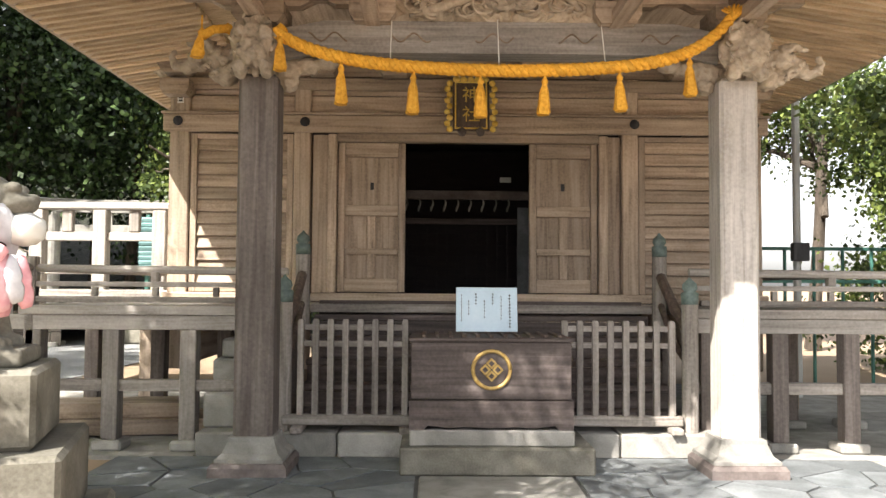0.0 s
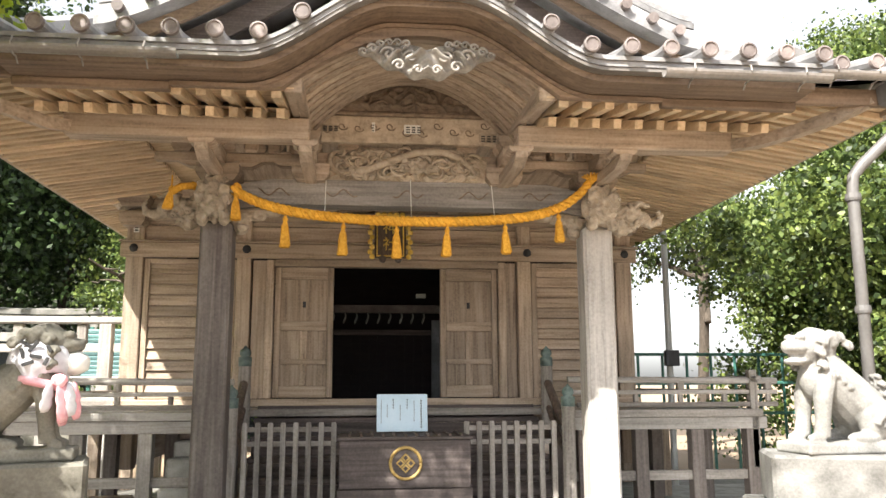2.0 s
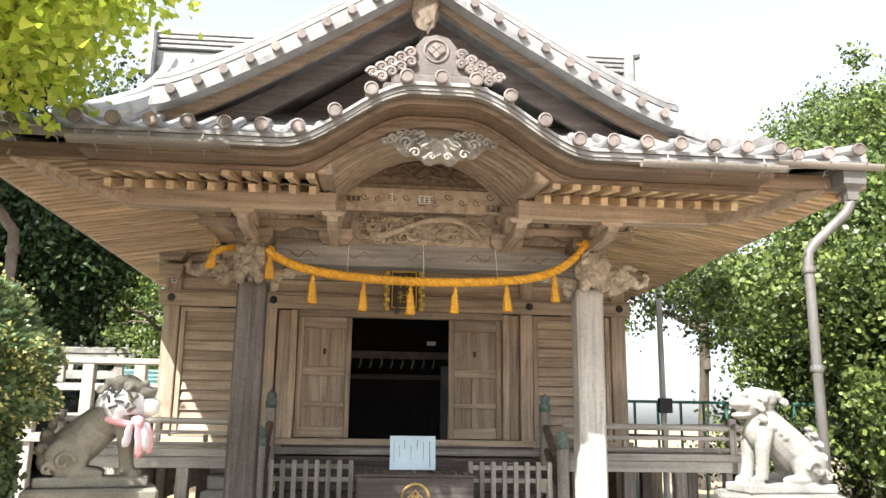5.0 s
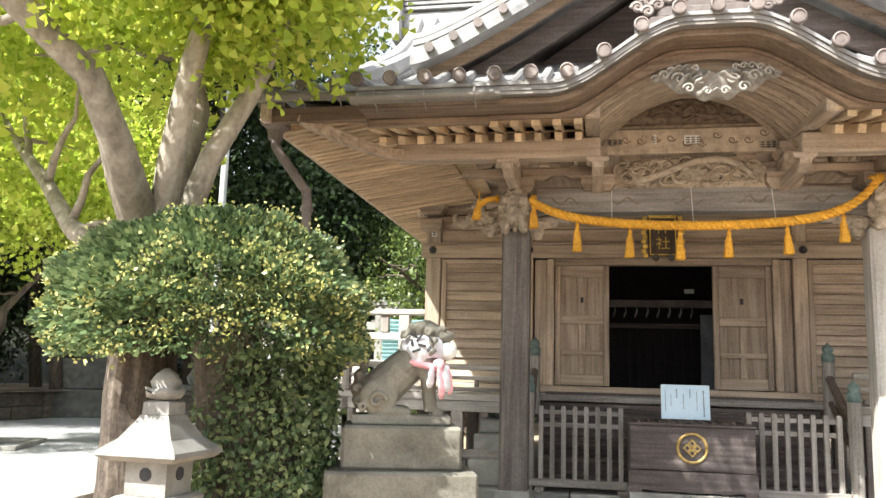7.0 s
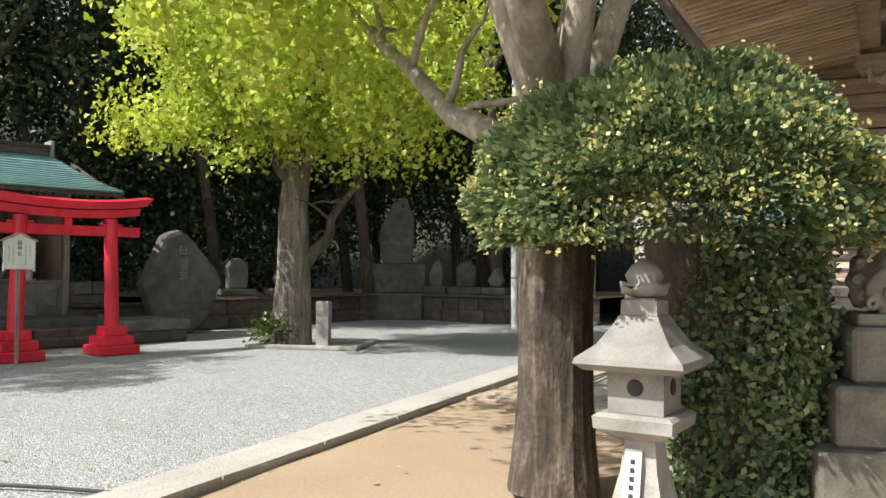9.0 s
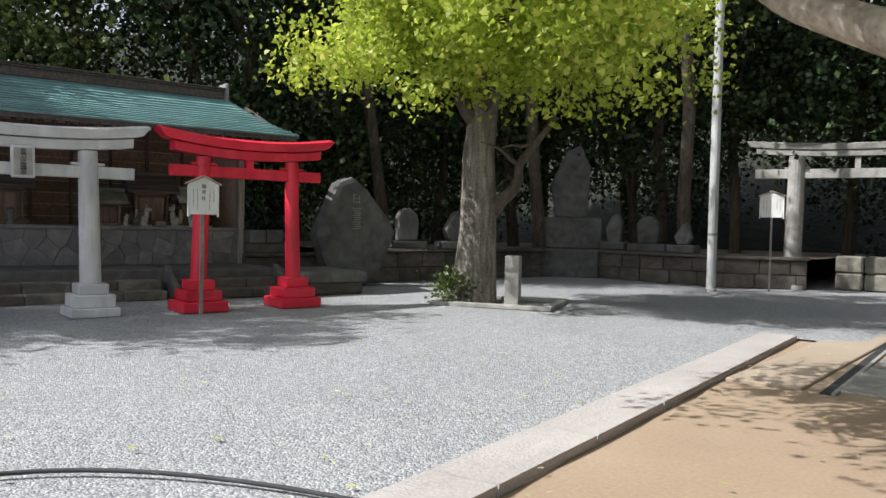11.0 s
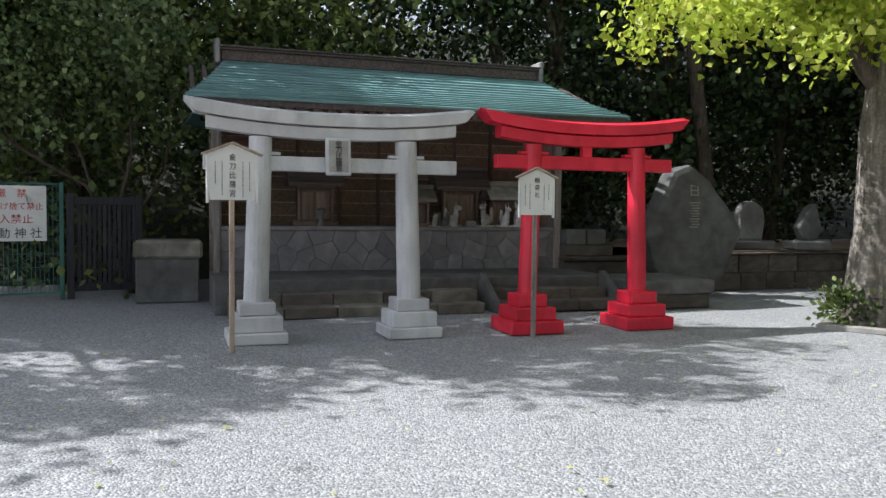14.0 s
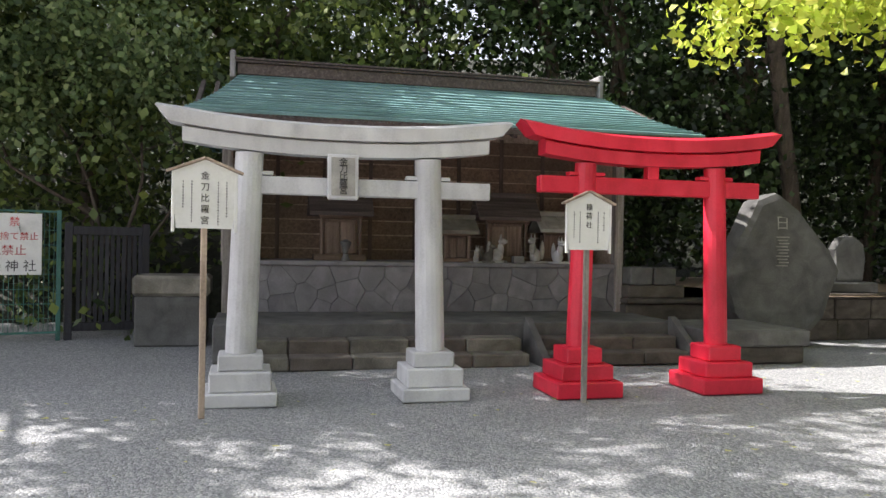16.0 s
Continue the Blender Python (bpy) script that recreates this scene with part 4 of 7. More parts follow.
def nosing(px, s, z, seed):
    b = blob(px, PY - 0.24, z + 0.14, 0.17, 0.16, 0.2, 0.45, 4.5, seed)
    join(b, blob(px, PY - 0.33, z + 0.05, 0.12, 0.11, 0.1, 0.5, 6, seed + 1))
    for e in (-1, 1):
        join(b, blob(px + e * 0.1, PY - 0.3, z - 0.06, 0.055, 0.09, 0.075, 0.3, 6, seed + 2, 2))
        join(b, blob(px + e * 0.1, PY - 0.36, z + 0.2, 0.05, 0.05, 0.05, 0.3, 6, seed + 3, 2))
    n = part("lion_capital", b, carved, hall, "carved lion head on the post", smooth=True)
    chiselled(n)
    rs_ = random.Random(seed)
    for k in range(10):
        a = 2 * math.pi * k / 10
        cx, cz = px + 0.14 * math.cos(a), z + 0.16 + 0.15 * math.sin(a)
        part("mane_curl", tube([(cx + 0.035 * (1 - t / 7) * math.cos(t + a), PY - 0.36 + 0.012 * t, cz + 0.035 * (1 - t / 7) * math.sin(t + a)) for t in np.linspace(0, 6, 14)], 0.012, 5), carved, n, smooth=True)
    x0 = px + s * 0.16
    b = bmesh.new()
    for k, (dx, dz, r) in enumerate(((0.06, 0.08, 0.15), (0.2, 0.09, 0.13), (0.33, 0.06, 0.09), (0.12, -0.05, 0.1))):
        join(b, blob(x0 + s * dx, PY - 0.02, z + dz, r, 0.1, r * 0.75, 0.3, 7, seed + k, 3))
    join(b, tube([(x0 + s * 0.34, PY - 0.02, z + 0.05), (x0 + s * 0.44, PY - 0.02, z + 0.0), (x0 + s * 0.52, PY - 0.02, z + 0.03), (x0 + s * 0.55, PY - 0.02, z + 0.10), (x0 + s * 0.51, PY - 0.02, z + 0.13)], [0.055, 0.045, 0.035, 0.03, 0.02], 8))
    join(b, tube([(x0 + s * 0.2, PY - 0.08, z + 0.16), (x0 + s * 0.3, PY - 0.1, z + 0.2), (x0 + s * 0.4, PY - 0.1, z + 0.17)], [0.05, 0.03, 0.015], 8))
    for e in range(5):
        cx, cz = x0 + s * (0.05 + 0.07 * e), z - 0.02 + 0.06 * math.sin(e * 2.1)
        join(b, tube([(cx + 0.04 * (1 - t / 7) * math.cos(t), PY - 0.115, cz + 0.04 * (1 - t / 7) * math.sin(t)) for t in np.linspace(0, 6, 12)], 0.014, 6))
    bn = part("beast_nosing", b, carved, hall, "carved beast-head beam end", smooth=True)
    chiselled(bn)
    # curled corbel below the tie beam
    b = bmesh.new()
    for dx, dz, rx_, rz_ in ((0.2, 0.0, 0.12, 0.1), (0.34, 0.04, 0.13, 0.07), (0.5, 0.06, 0.1, 0.05), (0.22, -0.1, 0.07, 0.06)):
        join(b, blob(px - s * dx, PY, z + dz, rx_, 0.07, rz_, 0.2, 6, seed + dx, 3))
    cb = part("corbel", b, carved, hall, "curled carved corbel", smooth=True)
    chiselled(cb)


nosing(PL, -1, 3.12, 11)
nosing(PR, 1, 3.12, 31)
for k in range(5):
    cx = XC - 1.3 + k * 0.65
    part("carved_wave", tube([(cx + 0.3 * t, 6.236, 3.36 + 0.035 * math.sin(9 * t + k)) for t in np.linspace(-0.5, 0.5, 18)], 0.007, 5), carved_dark, hall)

# gutters and drain pipes
for xa, xb, y, z in ((XC - 3.05, XC - 1.75, 4.0, 3.80), (XC + 1.75, XC + 3.05, 4.0, 3.80), (XC - 4.1, XC - 3.06, 4.22, 3.93), (XC + 3.06, XC + 4.1, 4.22, 3.93)):
    gu = thing("gutter", (xa + xb) / 2, y, z, 0, "dull metal half-round eave gutter", "gutter", "eave gutters")
    o = [(0.055 * math.cos(a), 0.055 * math.sin(a)) for a in np.linspace(math.pi, 2 * math.pi, 10)] + [(0.047 * math.cos(a), 0.047 * math.sin(a)) for a in np.linspace(2 * math.pi, math.pi, 10)]
    part("trough", moved(prism(o, xa, xb), Matrix(((0, 1, 0, 0), (1, 0, 0, y - 0.05), (0, 0, 1, z + 0.0), (0, 0, 0, 1)))), gutter_m, gu)
    for k in range(3):
        x = xa + (k + 0.5) * (xb - xa) / 3
        part("hanger", tube([(x, y + 0.04, z - 0.1), (x, y - 0.0, z - 0.06), (x, y - 0.05, z - 0.062), (x, y - 0.112, z), (x + 0.005, y - 0.09, z + 0.05)], 0.007, 5), gutter_m, gu)
for s, xh, yh, xv in ((-1, -3.55, 4.55, -3.24), (1, 4.28, 4.30, 3.89)):
    pm = pipe_m if s > 0 else tile_brown
    dp = thing("drain_pipe", xv, yh + 0.1, 0, 0, "grey painted rainwater pipe with hopper" if s > 0 else "brown rainwater pipe with hopper", "pipe", "rainwater pipes")
    part("hopper", moved(lathe([(0.07, -0.24), (0.085, -0.14), (0.15, -0.1), (0.16, 0.05), (0.19, 0.06), (0.19, 0.10)], 4, turn=0.5), pose(xh, yh, 3.86)), pm, dp)
    part("pipe", tube([(xh, yh, 3.66), (xh - s * 0.01, yh, 3.57), (xh - s * 0.05, yh + 0.02, 3.50), (xv + s * 0.08, yh + 0.1, 3.24), (xv + s * 0.015, yh + 0.12, 3.15), (xv, yh + 0.12, 3.04), (xv, yh + 0.12, 0.0)], 0.046, 12), pm, dp, smooth=True)
    for zz in (2.95, 2.05, 1.0):
        part("collar", lathe([(0.058, zz), (0.063, zz + 0.02), (0.058, zz + 0.06)], 12, xv, yh + 0.12), pm, dp)

# ---- front wall of the hall ----
F = 8.95
WX0, WX1 = -2.98, 3.62
for xa, xb in ((WX0, -2.76), (-1.60, -1.42), (2.06, 2.24), (3.40, WX1)):
    part("wall_post", box(xa, xb, F, F + 0.2, 0.5, 3.75, 0.012), wood_z, hall)
part("head_beam", box(WX0 - 0.06, WX1 + 0.06, F - 0.055, F + 0.02, 3.12, 3.31, 0.012), wood_x, hall)
part("head_beam_lip", box(WX0 - 0.08, WX1 + 0.08, F - 0.07, F + 0.01, 3.312, 3.34, 0.006), wood_x, hall)
part("sill_beam", box(WX0 - 0.05, WX1 + 0.05, F - 0.05, F + 0.05, 1.245, 1.34, 0.012), wood_x, hall)
for x in (-2.87, -1.47, 2.18, 3.51):
    part("nail_cover", moved(lathe([(0.05, 0), (0.055, 0.015), (0.04, 0.03), (0.015, 0.042)], 12), pose(x, F - 0.055, 3.23, 90, 0, 0)), black_w, hall)
for k in range(4):
    part("upper_board", box(WX0, WX1, F + 0.06, F + 0.1, 3.342 + k * 0.21, 3.545 + k * 0.21, 0.01), wood_x, hall)
for k in range(9):
    x = WX0 + 0.1 + k * (WX1 - WX0 - 0.2) / 8
    bq = part("wall_bracket", prism([(x - 0.13, 3.74), (x + 0.13, 3.74), (x + 0.2, 3.84), (x + 0.2, 3.96), (x - 0.2, 3.96), (x - 0.2, 3.84)], F - 0.2, F + 0.06), wood_x, hall)
part("wall_plate", box(WX0 - 0.4, WX1 + 0.4, F - 0.12, F + 0.12, 3.962, 4.12, 0.012), wood_x, hall)
part("upper_rail", box(WX0, WX1, F - 0.01, F + 0.06, 3.60, 3.735, 0.01), wood_x, hall)
# louvred shutters
for xa, xb in ((-2.75, -1.61), (2.25, 3.39)):
    sh = part("shutter", box(xa, xb, F + 0.11, F + 0.14, 1.342, 3.11, 0.004), wood_x, hall, "slatted wooden shutter panel")
    for q0, q1 in ((xa, xa + 0.07), (xb - 0.07, xb)):
        part("stile", box(q0, q1, F + 0.03, F + 0.1, 1.342, 3.11), wood_z, sh)
    for z in (1.345, 3.05):
        part("rail", box(xa + 0.07, xb - 0.07, F + 0.03, F + 0.1, z, z + 0.06), wood_x, sh)
    for k in range(12):
        z = 1.42 + k * 0.137
        part("slat", moved(box(xa + 0.072, xb - 0.072, -0.012, 0.012, -0.064, 0.064, 0.004), pose(0, F + 0.075, z + 0.06, -16, 0, 0)), wood_x, sh)
# door jambs and panelled sliding doors
for s, xa, xb in ((-1, -1.40, -1.12), (1, 1.80, 2.05)):
    part("jamb_panel", box(xa, xb, F + 0.07, F + 0.11, 1.342, 3.11, 0.006), wood_z, hall)
    q = xb - 0.1 if s < 0 else xa
    part("door_jamb", box(q, q + 0.1, F - 0.005, F + 0.068, 1.342, 3.11, 0.01), wood_z, hall)
for xa, xb in ((-1.11, -0.36), (1.03, 1.79)):
    d = part("door_leaf", box(xa, xb, F + 0.115, F + 0.135, 1.35, 3.02, 0.003), wood_z, hall, "panelled timber sliding door, slid open")
    for q0, q1 in ((xa, xa + 0.075), (xb - 0.075, xb)):
        part("door_stile", box(q0, q1, F + 0.05, F + 0.113, 1.35, 3.02), wood_z, d)
    for z0, z1 in ((1.35, 1.50), (1.77, 1.84), (2.20, 2.32), (2.86, 3.02)):
        part("door_rail", box(xa + 0.077, xb - 0.077, F + 0.054, F + 0.113, z0, z1), wood_x, d)
    c = (xa + xb) / 2
    part("door_muntin", box(c - 0.045, c + 0.045, F + 0.056, F + 0.113, 1.502, 2.198), wood_z, d)
    part("door_pull", box(c - 0.02, c + 0.02, F + 0.108, F + 0.1145, 2.5, 2.58, 0.003), black_w, d)
part("door_head", box(-1.12, 1.80, F - 0.01, F + 0.12, 3.022, 3.118, 0.008), wood_x, hall)
# closed room behind the door, its darkness put into the near-black wood
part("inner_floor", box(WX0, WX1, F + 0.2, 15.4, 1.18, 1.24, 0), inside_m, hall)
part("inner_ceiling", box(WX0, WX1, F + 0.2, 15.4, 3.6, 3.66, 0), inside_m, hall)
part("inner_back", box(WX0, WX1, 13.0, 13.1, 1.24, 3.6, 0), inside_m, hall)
for x in (WX0, WX1 - 0.12):
    part("side_wall", box(x + 0.02, x + 0.10, F + 0.2, 15.4, 0.5, 4.1, 0), wood_y, hall)
    for k in range(14):
        part("side_board", box(x + (0.0 if x < 0 else 0.1), x + (0.02 if x < 0 else 0.12), F + 0.22, 15.3, 1.2 + k * 0.2, 1.392 + k * 0.2, 0.004), wood_y, hall)
lat = part("inner_lattice", box(-0.9, 1.5, 11.2, 11.24, 2.28, 2.36, 0.004), dark_x, hall, "dark lattice screen inside the hall")
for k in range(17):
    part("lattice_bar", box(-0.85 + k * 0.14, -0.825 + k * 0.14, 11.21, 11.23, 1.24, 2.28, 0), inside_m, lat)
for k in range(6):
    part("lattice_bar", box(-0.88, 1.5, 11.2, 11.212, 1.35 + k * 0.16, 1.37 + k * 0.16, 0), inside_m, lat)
part("inner_beam", box(-0.9, 1.5, 11.1, 11.2, 2.62, 2.74, 0.004), tile_brown, lat)
for k in range(9):
    x = -0.42 + k * 0.175
    pts = [(x + 0.015 * math.sin(5 * t), 11.12, 2.62 - 0.17 * t) for t in np.linspace(0, 1, 8)]
    part("paper_streamer", tube(pts, [0.006, 0.01, 0.013, 0.014, 0.016, 0.018, 0.015, 0.008], 6), stone, lat)
part("inner_label", box(0.85, 1.0, 10.9, 10.904, 2.83, 2.9, 0), board_m, lat)
part("hanging_screen", box(1.1, 1.35, 11.0, 11.02, 1.3, 2.5, 0.002), slate, lat)
# small paper slip on the corner post
part("votive_slip", box(-2.9, -2.83, F - 0.006, F - 0.003, 3.44, 3.62, 0), board_m, hall)
bq = bmesh.new()
for k in range(5):
    box(-2.888, -2.842, F - 0.009, F - 0.0065, 3.455 + 0.033 * k, 3.476 + 0.033 * k, 0, bq)
part("slip_writing", bq, ink, hall)
for s, px in ((-1, WX0), (1, WX1)):
    scroll_b = bmesh.new()
    for k, (dx, dz, r) in enumerate(((0.1, 0, 0.1), (0.24, 0.05, 0.08), (0.36, 0.0, 0.06), (0.3, 0.12, 0.05))):
        join(scroll_b, blob(px + s * dx, F + 0.05, 3.82 + dz, r, 0.07, r * 0.7, 0.4, 6, k, 2))
    bn = part("corner_nosing", scroll_b, carved, hall, smooth=True)
    chiselled(bn)
    bracket(px - s * 0.1, F + 0.0, 3.5, 0.8, False)

# ---- veranda, stairs ----
ver = thing("veranda", XC, 8.0, 0, 0, "weathered timber veranda on posts with railing", "veranda")
for k in range(8):
    y0 = 7.0 + k * 0.243
    if y0 < 7.85:
        # west deck coloured paler than the east, for the sun on it
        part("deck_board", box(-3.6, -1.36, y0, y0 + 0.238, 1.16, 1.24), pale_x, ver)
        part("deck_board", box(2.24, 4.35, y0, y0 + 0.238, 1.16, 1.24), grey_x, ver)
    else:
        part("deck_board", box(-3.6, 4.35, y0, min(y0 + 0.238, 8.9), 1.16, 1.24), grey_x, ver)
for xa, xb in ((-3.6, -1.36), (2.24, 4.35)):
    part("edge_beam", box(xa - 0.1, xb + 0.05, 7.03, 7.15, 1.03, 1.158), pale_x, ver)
    part("lower_tie", box(xa, xb, 7.06, 7.14, 0.5, 0.6), grey_x, ver)
    n = 4
    for k in range(n):
        x = xa + 0.12 + k * (xb - xa - 0.24) / (n - 1)
        for y in (7.1, 8.3):
            # back and east legs coloured for the shade under the deck
            part("veranda_leg", box(x - 0.07, x + 0.07, y - 0.07, y + 0.07, 0.09, 1.03), post_shaded if x > 0 or y > 8 else grey_z, ver)
            part("footing", box(x - 0.13, x + 0.13, y - 0.13, y + 0.13, 0, 0.09, 0.02), stone, ver)
for yy in (9.6, 11.2, 13.0):
    for x in (-3.4, 4.2):
        part("veranda_leg", box(x - 0.07, x + 0.07, yy - 0.07, yy + 0.07, 0, 1.03), wood_z, ver)
part("side_deck", box(-3.6, -3.0, 8.95, 14.5, 1.16, 1.24), grey_y, ver)
part("side_deck", box(3.64, 4.35, 8.95, 14.5, 1.16, 1.24), grey_y, ver)
for xa, xb, xe in ((-3.75, -1.3, -3.52), (2.2, 4.55, 4.27)):
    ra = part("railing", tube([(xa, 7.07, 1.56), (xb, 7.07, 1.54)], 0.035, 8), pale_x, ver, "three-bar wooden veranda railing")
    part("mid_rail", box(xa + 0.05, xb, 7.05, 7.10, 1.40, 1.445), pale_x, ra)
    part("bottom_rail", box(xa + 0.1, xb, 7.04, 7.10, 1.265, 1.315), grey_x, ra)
    for k in range(5):
        x = xa + 0.25 + k * (xb - xa - 0.35) / 4
        part("baluster", box(x - 0.025, x + 0.025, 7.05, 7.1, 1.317, 1.398), grey_z, ra)
    for k in range(3):
        x = xa + 0.25 + k * (xb - xa - 0.35) / 2
        part("rail_post", box(x - 0.035, x + 0.035, 7.04, 7.11, 1.447, 1.53), grey_z, ra)
    part("side_rail", tube([(xe, 6.9, 1.56), (xe, 14, 1.56)], 0.035, 8), grey_y, ra)
    part("side_mid_rail", box(xe - 0.025, xe + 0.025, 7.1, 14, 1.40, 1.445), grey_y, ra)
    part("corner_post", box(xe - 0.045, xe + 0.045, 7.03, 7.12, 0.62, 1.66), grey_z, ra)
for k in range(5):
    z = 0.36 + k * 0.195
    y = 6.98 + k * 0.24
    part("stair_tread", box(-1.2, 2.08, y, y + 0.3, z - 0.06, z, 0.01), dark_x, ver)
    part("stair_riser", box(-1.18, 2.06, y + 0.2, y + 0.23, z, z + 0.135, 0.004), dark_x, ver)
for x in (-1.3, 2.16):
    for y, zt in ((6.92, 1.28), (7.85, 1.72)):
        nw = part("newel_post", lathe([(0.07, 0.2 if y < 7 else 1.0), (0.07, zt)], 14, x, y), grey_z, ver, "round newel post with bronze onion cap")
        part("bronze_cap", lathe([(0.072, zt + 0.002), (0.074, zt + 0.10), (0.048, zt + 0.11), (0.066, zt + 0.14), (0.058, zt + 0.18), (0.024, zt + 0.21), (0.006, zt + 0.235)], 14, x, y), bronze, nw, "green bronze onion cap", smooth=True)
    part("stair_rail", tube([(x, 6.92, 1.05), (x, 7.3, 1.2), (x, 7.85, 1.55)], 0.05, 8), dark_z, ver)
    part("stair_rail", tube([(x, 6.92, 0.75), (x, 7.3, 0.9), (x, 7.85, 1.28)], 0.035, 8), dark_z, ver)
# stone plinth before the stairs
pln = tagged(new("plinth"), "pale stained stone plinth in front of the stairs", "plinth", "", "structure")
for k in range(4):
    part("plinth_stone", box(-2.0 + k * 1.18, -0.835 + k * 1.18, 6.78, 7.5, 0, 0.2, 0.012), stone, pln)
for k, (xa, xb, z1) in enumerate(((-2.0, -1.55, 0.5), (-1.95, -1.6, 0.78), (-1.9, -1.65, 0.95))):
    part("stair_side_stone", box(xa, xb, 7.0 + 0.1 * k, 7.6, 0.2 + (0 if not k else (0.302 if k == 1 else 0.582)), z1, 0.02), stone, pln)

# ---- offering box, fences, notice ----
ob_ = thing("offering_box", 0.42, 6.5, 0.3, 0, "dark plank offering box with gold crest", "offering box")
bx0, bx1, by0, by1 = -0.2, 1.03, 6.22, 6.86
part("front_board", box(bx0, bx1, by0, by0 + 0.05, 0.56, 1.0, 0.008), dark_x, ob_)
part("back_board", box(bx0, bx1, by1 - 0.05, by1, 0.33, 1.0, 0.008), dark_x, ob_)
for xa, xb in ((bx0, bx0 + 0.05), (bx1 - 0.05, bx1)):
    part("side_board", box(xa, xb, by0 + 0.052, by1 - 0.052, 0.33, 1.0, 0.008), dark_x, ob_)
part("rim", box(bx0 - 0.015, bx1 + 0.015, by0 - 0.012, by1 + 0.012, 1.002, 1.03, 0.006), dark_x, ob_)
for k in range(11):
    x = bx0 + 0.08 + k * 0.105
    part("slat", box(x, x + 0.03, by0 + 0.05, by1 - 0.05, 1.031, 1.05, 0.003), dark_z, ob_)
o = [(bx0 - 0.012, 0.555), (bx0 - 0.012, 0.335), (bx0 + 0.1, 0.335), (bx0 + 0.13, 0.37), (bx0 + 0.3, 0.35), (0.415 - 0.2, 0.36), (0.415, 0.35), (0.615, 0.36), (bx1 - 0.3, 0.35), (bx1 - 0.13, 0.37), (bx1 - 0.1, 0.335), (bx1 + 0.012, 0.335), (bx1 + 0.012, 0.555)]
part("lower_board", prism(o, by0 - 0.022, by0 + 0.028), dark_x, ob_, "scalloped dark lower board")
cr = part("crest", tube([(0.415 + 0.142 * math.cos(a), by0 - 0.006, 0.79 + 0.142 * math.sin(a)) for a in np.linspace(0, 2 * math.pi, 33)], 0.015, 8), brass, ob_, "round gilded crest of four lozenges", smooth=True)
for dx, dz in ((0, 0.048), (0, -0.048), (0.048, 0), (-0.048, 0)):
    part("lozenge", moved(box(-0.032, 0.032, -0.008, 0.004, -0.031, 0.031, 0.006), pose(0.415 + dx, by0 - 0.004, 0.79 + dz, 0, 45, 0)), brass, cr)
    part("lozenge_inlay", moved(box(-0.016, 0.016, -0.011, -0.0085, -0.016, 0.016, 0), pose(0.415 + dx, by0 - 0.004, 0.79 + dz, 0, 45, 0)), dark_x, cr)
st = tagged(new("box_step"), "worn pale stone step under the offering box", "step", "", "structure")
part("lower_stone", box(-0.28, 1.2, 6.14, 7.0, 0, 0.21, 0.015), stone_moss, st)
part("upper_stone", box(-0.21, 1.05, 6.19, 6.95, 0.212, 0.335, 0.012), stone, st)
nb = thing("notice_board", 0.41, 6.72, 1.05, 0, "pale blue prayer instruction board leaning on the box", "sign")
LEAN = pose(0, 0, 0, -9, 0, 0)
part("board", moved(box(-0.255, 0.255, -0.008, 0.008, 0, 0.37, 0.003), LEAN), notice_m, nb, local=True)
rs = random.Random(12)
for c, (x, top, n_, w) in enumerate(((0.19, 0.31, 11, 0.018), (0.12, 0.30, 8, 0.009), (0.05, 0.32, 4, 0.014), (-0.02, 0.26, 6, 0.009), (-0.09, 0.32, 4, 0.014), (-0.15, 0.26, 5, 0.009), (-0.21, 0.31, 9, 0.008))):
    bq = bmesh.new()
    for i in range(n_):
        box(x - w / 2 * rs.uniform(0.5, 1), x + w / 2 * rs.uniform(0.5, 1), -0.0105, -0.0088, top - i * 0.026 - 0.016, top - i * 0.026, 0, bq)
    part("writing_column", moved(bq, LEAN), ink, nb, local=True)
part("prop", moved(box(-0.02, 0.02, 0.0, 0.012, 0, 0.3, 0.002), pose(0, 0.1, 0, 10, 0, 0)), wood_z, nb, local=True)


def picket_fence(xa, xb, y, label):
    f = thing("picket_fence", (xa + xb) / 2, y, 0.2, 0, label, "fence", "fences beside the offering box")
    n = 8
    for k in range(n):
        x = xa + 0.03 + k * (xb - xa - 0.06) / (n - 1)
        pk = lathe([(0.036, 0.32), (0.036, 1.12), (0.028, 1.14)], 4, x, y, turn=0.5)
        part("picket", pk, grey_z, f)
    for z in (0.93, 1.07):
        part("rail", box(xa + 0.01, xb - 0.01, y + 0.02, y + 0.06, z - 0.025, z + 0.025), grey_x, f)
    part("bottom_rail", box(xa - 0.12, xb + 0.06, y - 0.045, y + 0.05, 0.255, 0.34, 0.012), grey_x, f)
    for x in (xa + 0.02, xb - 0.02):
        part("foot", box(x - 0.05, x + 0.05, y - 0.16, y + 0.16, 0.2, 0.255, 0.01), grey_y, f)
    return f


picket_fence(-1.18, -0.24, 6.88, "grey weathered wooden picket fence panel on feet")
picket_fence(1.05, 2.02, 6.88, "grey weathered wooden picket fence panel on feet")

# ---- sacred rope with tassels ----
rope = thing("sacred_rope", XC, 6.0, 3.1, 0, "twisted saffron-yellow rope with hanging tassels", "rope")


def rope_at(t):
    """t from -1 to 1 between the post heads."""
    x = (PL + 0.17) + (PR - PL - 0.30) * (t + 1) / 2
    return Vector((x, 6.02 - 0.05 * (1 - t * t), 3.034 + 0.15 * t * t + 0.14 * t ** 6 + (0.14 * t ** 8 if t > 0 else 0.0)))


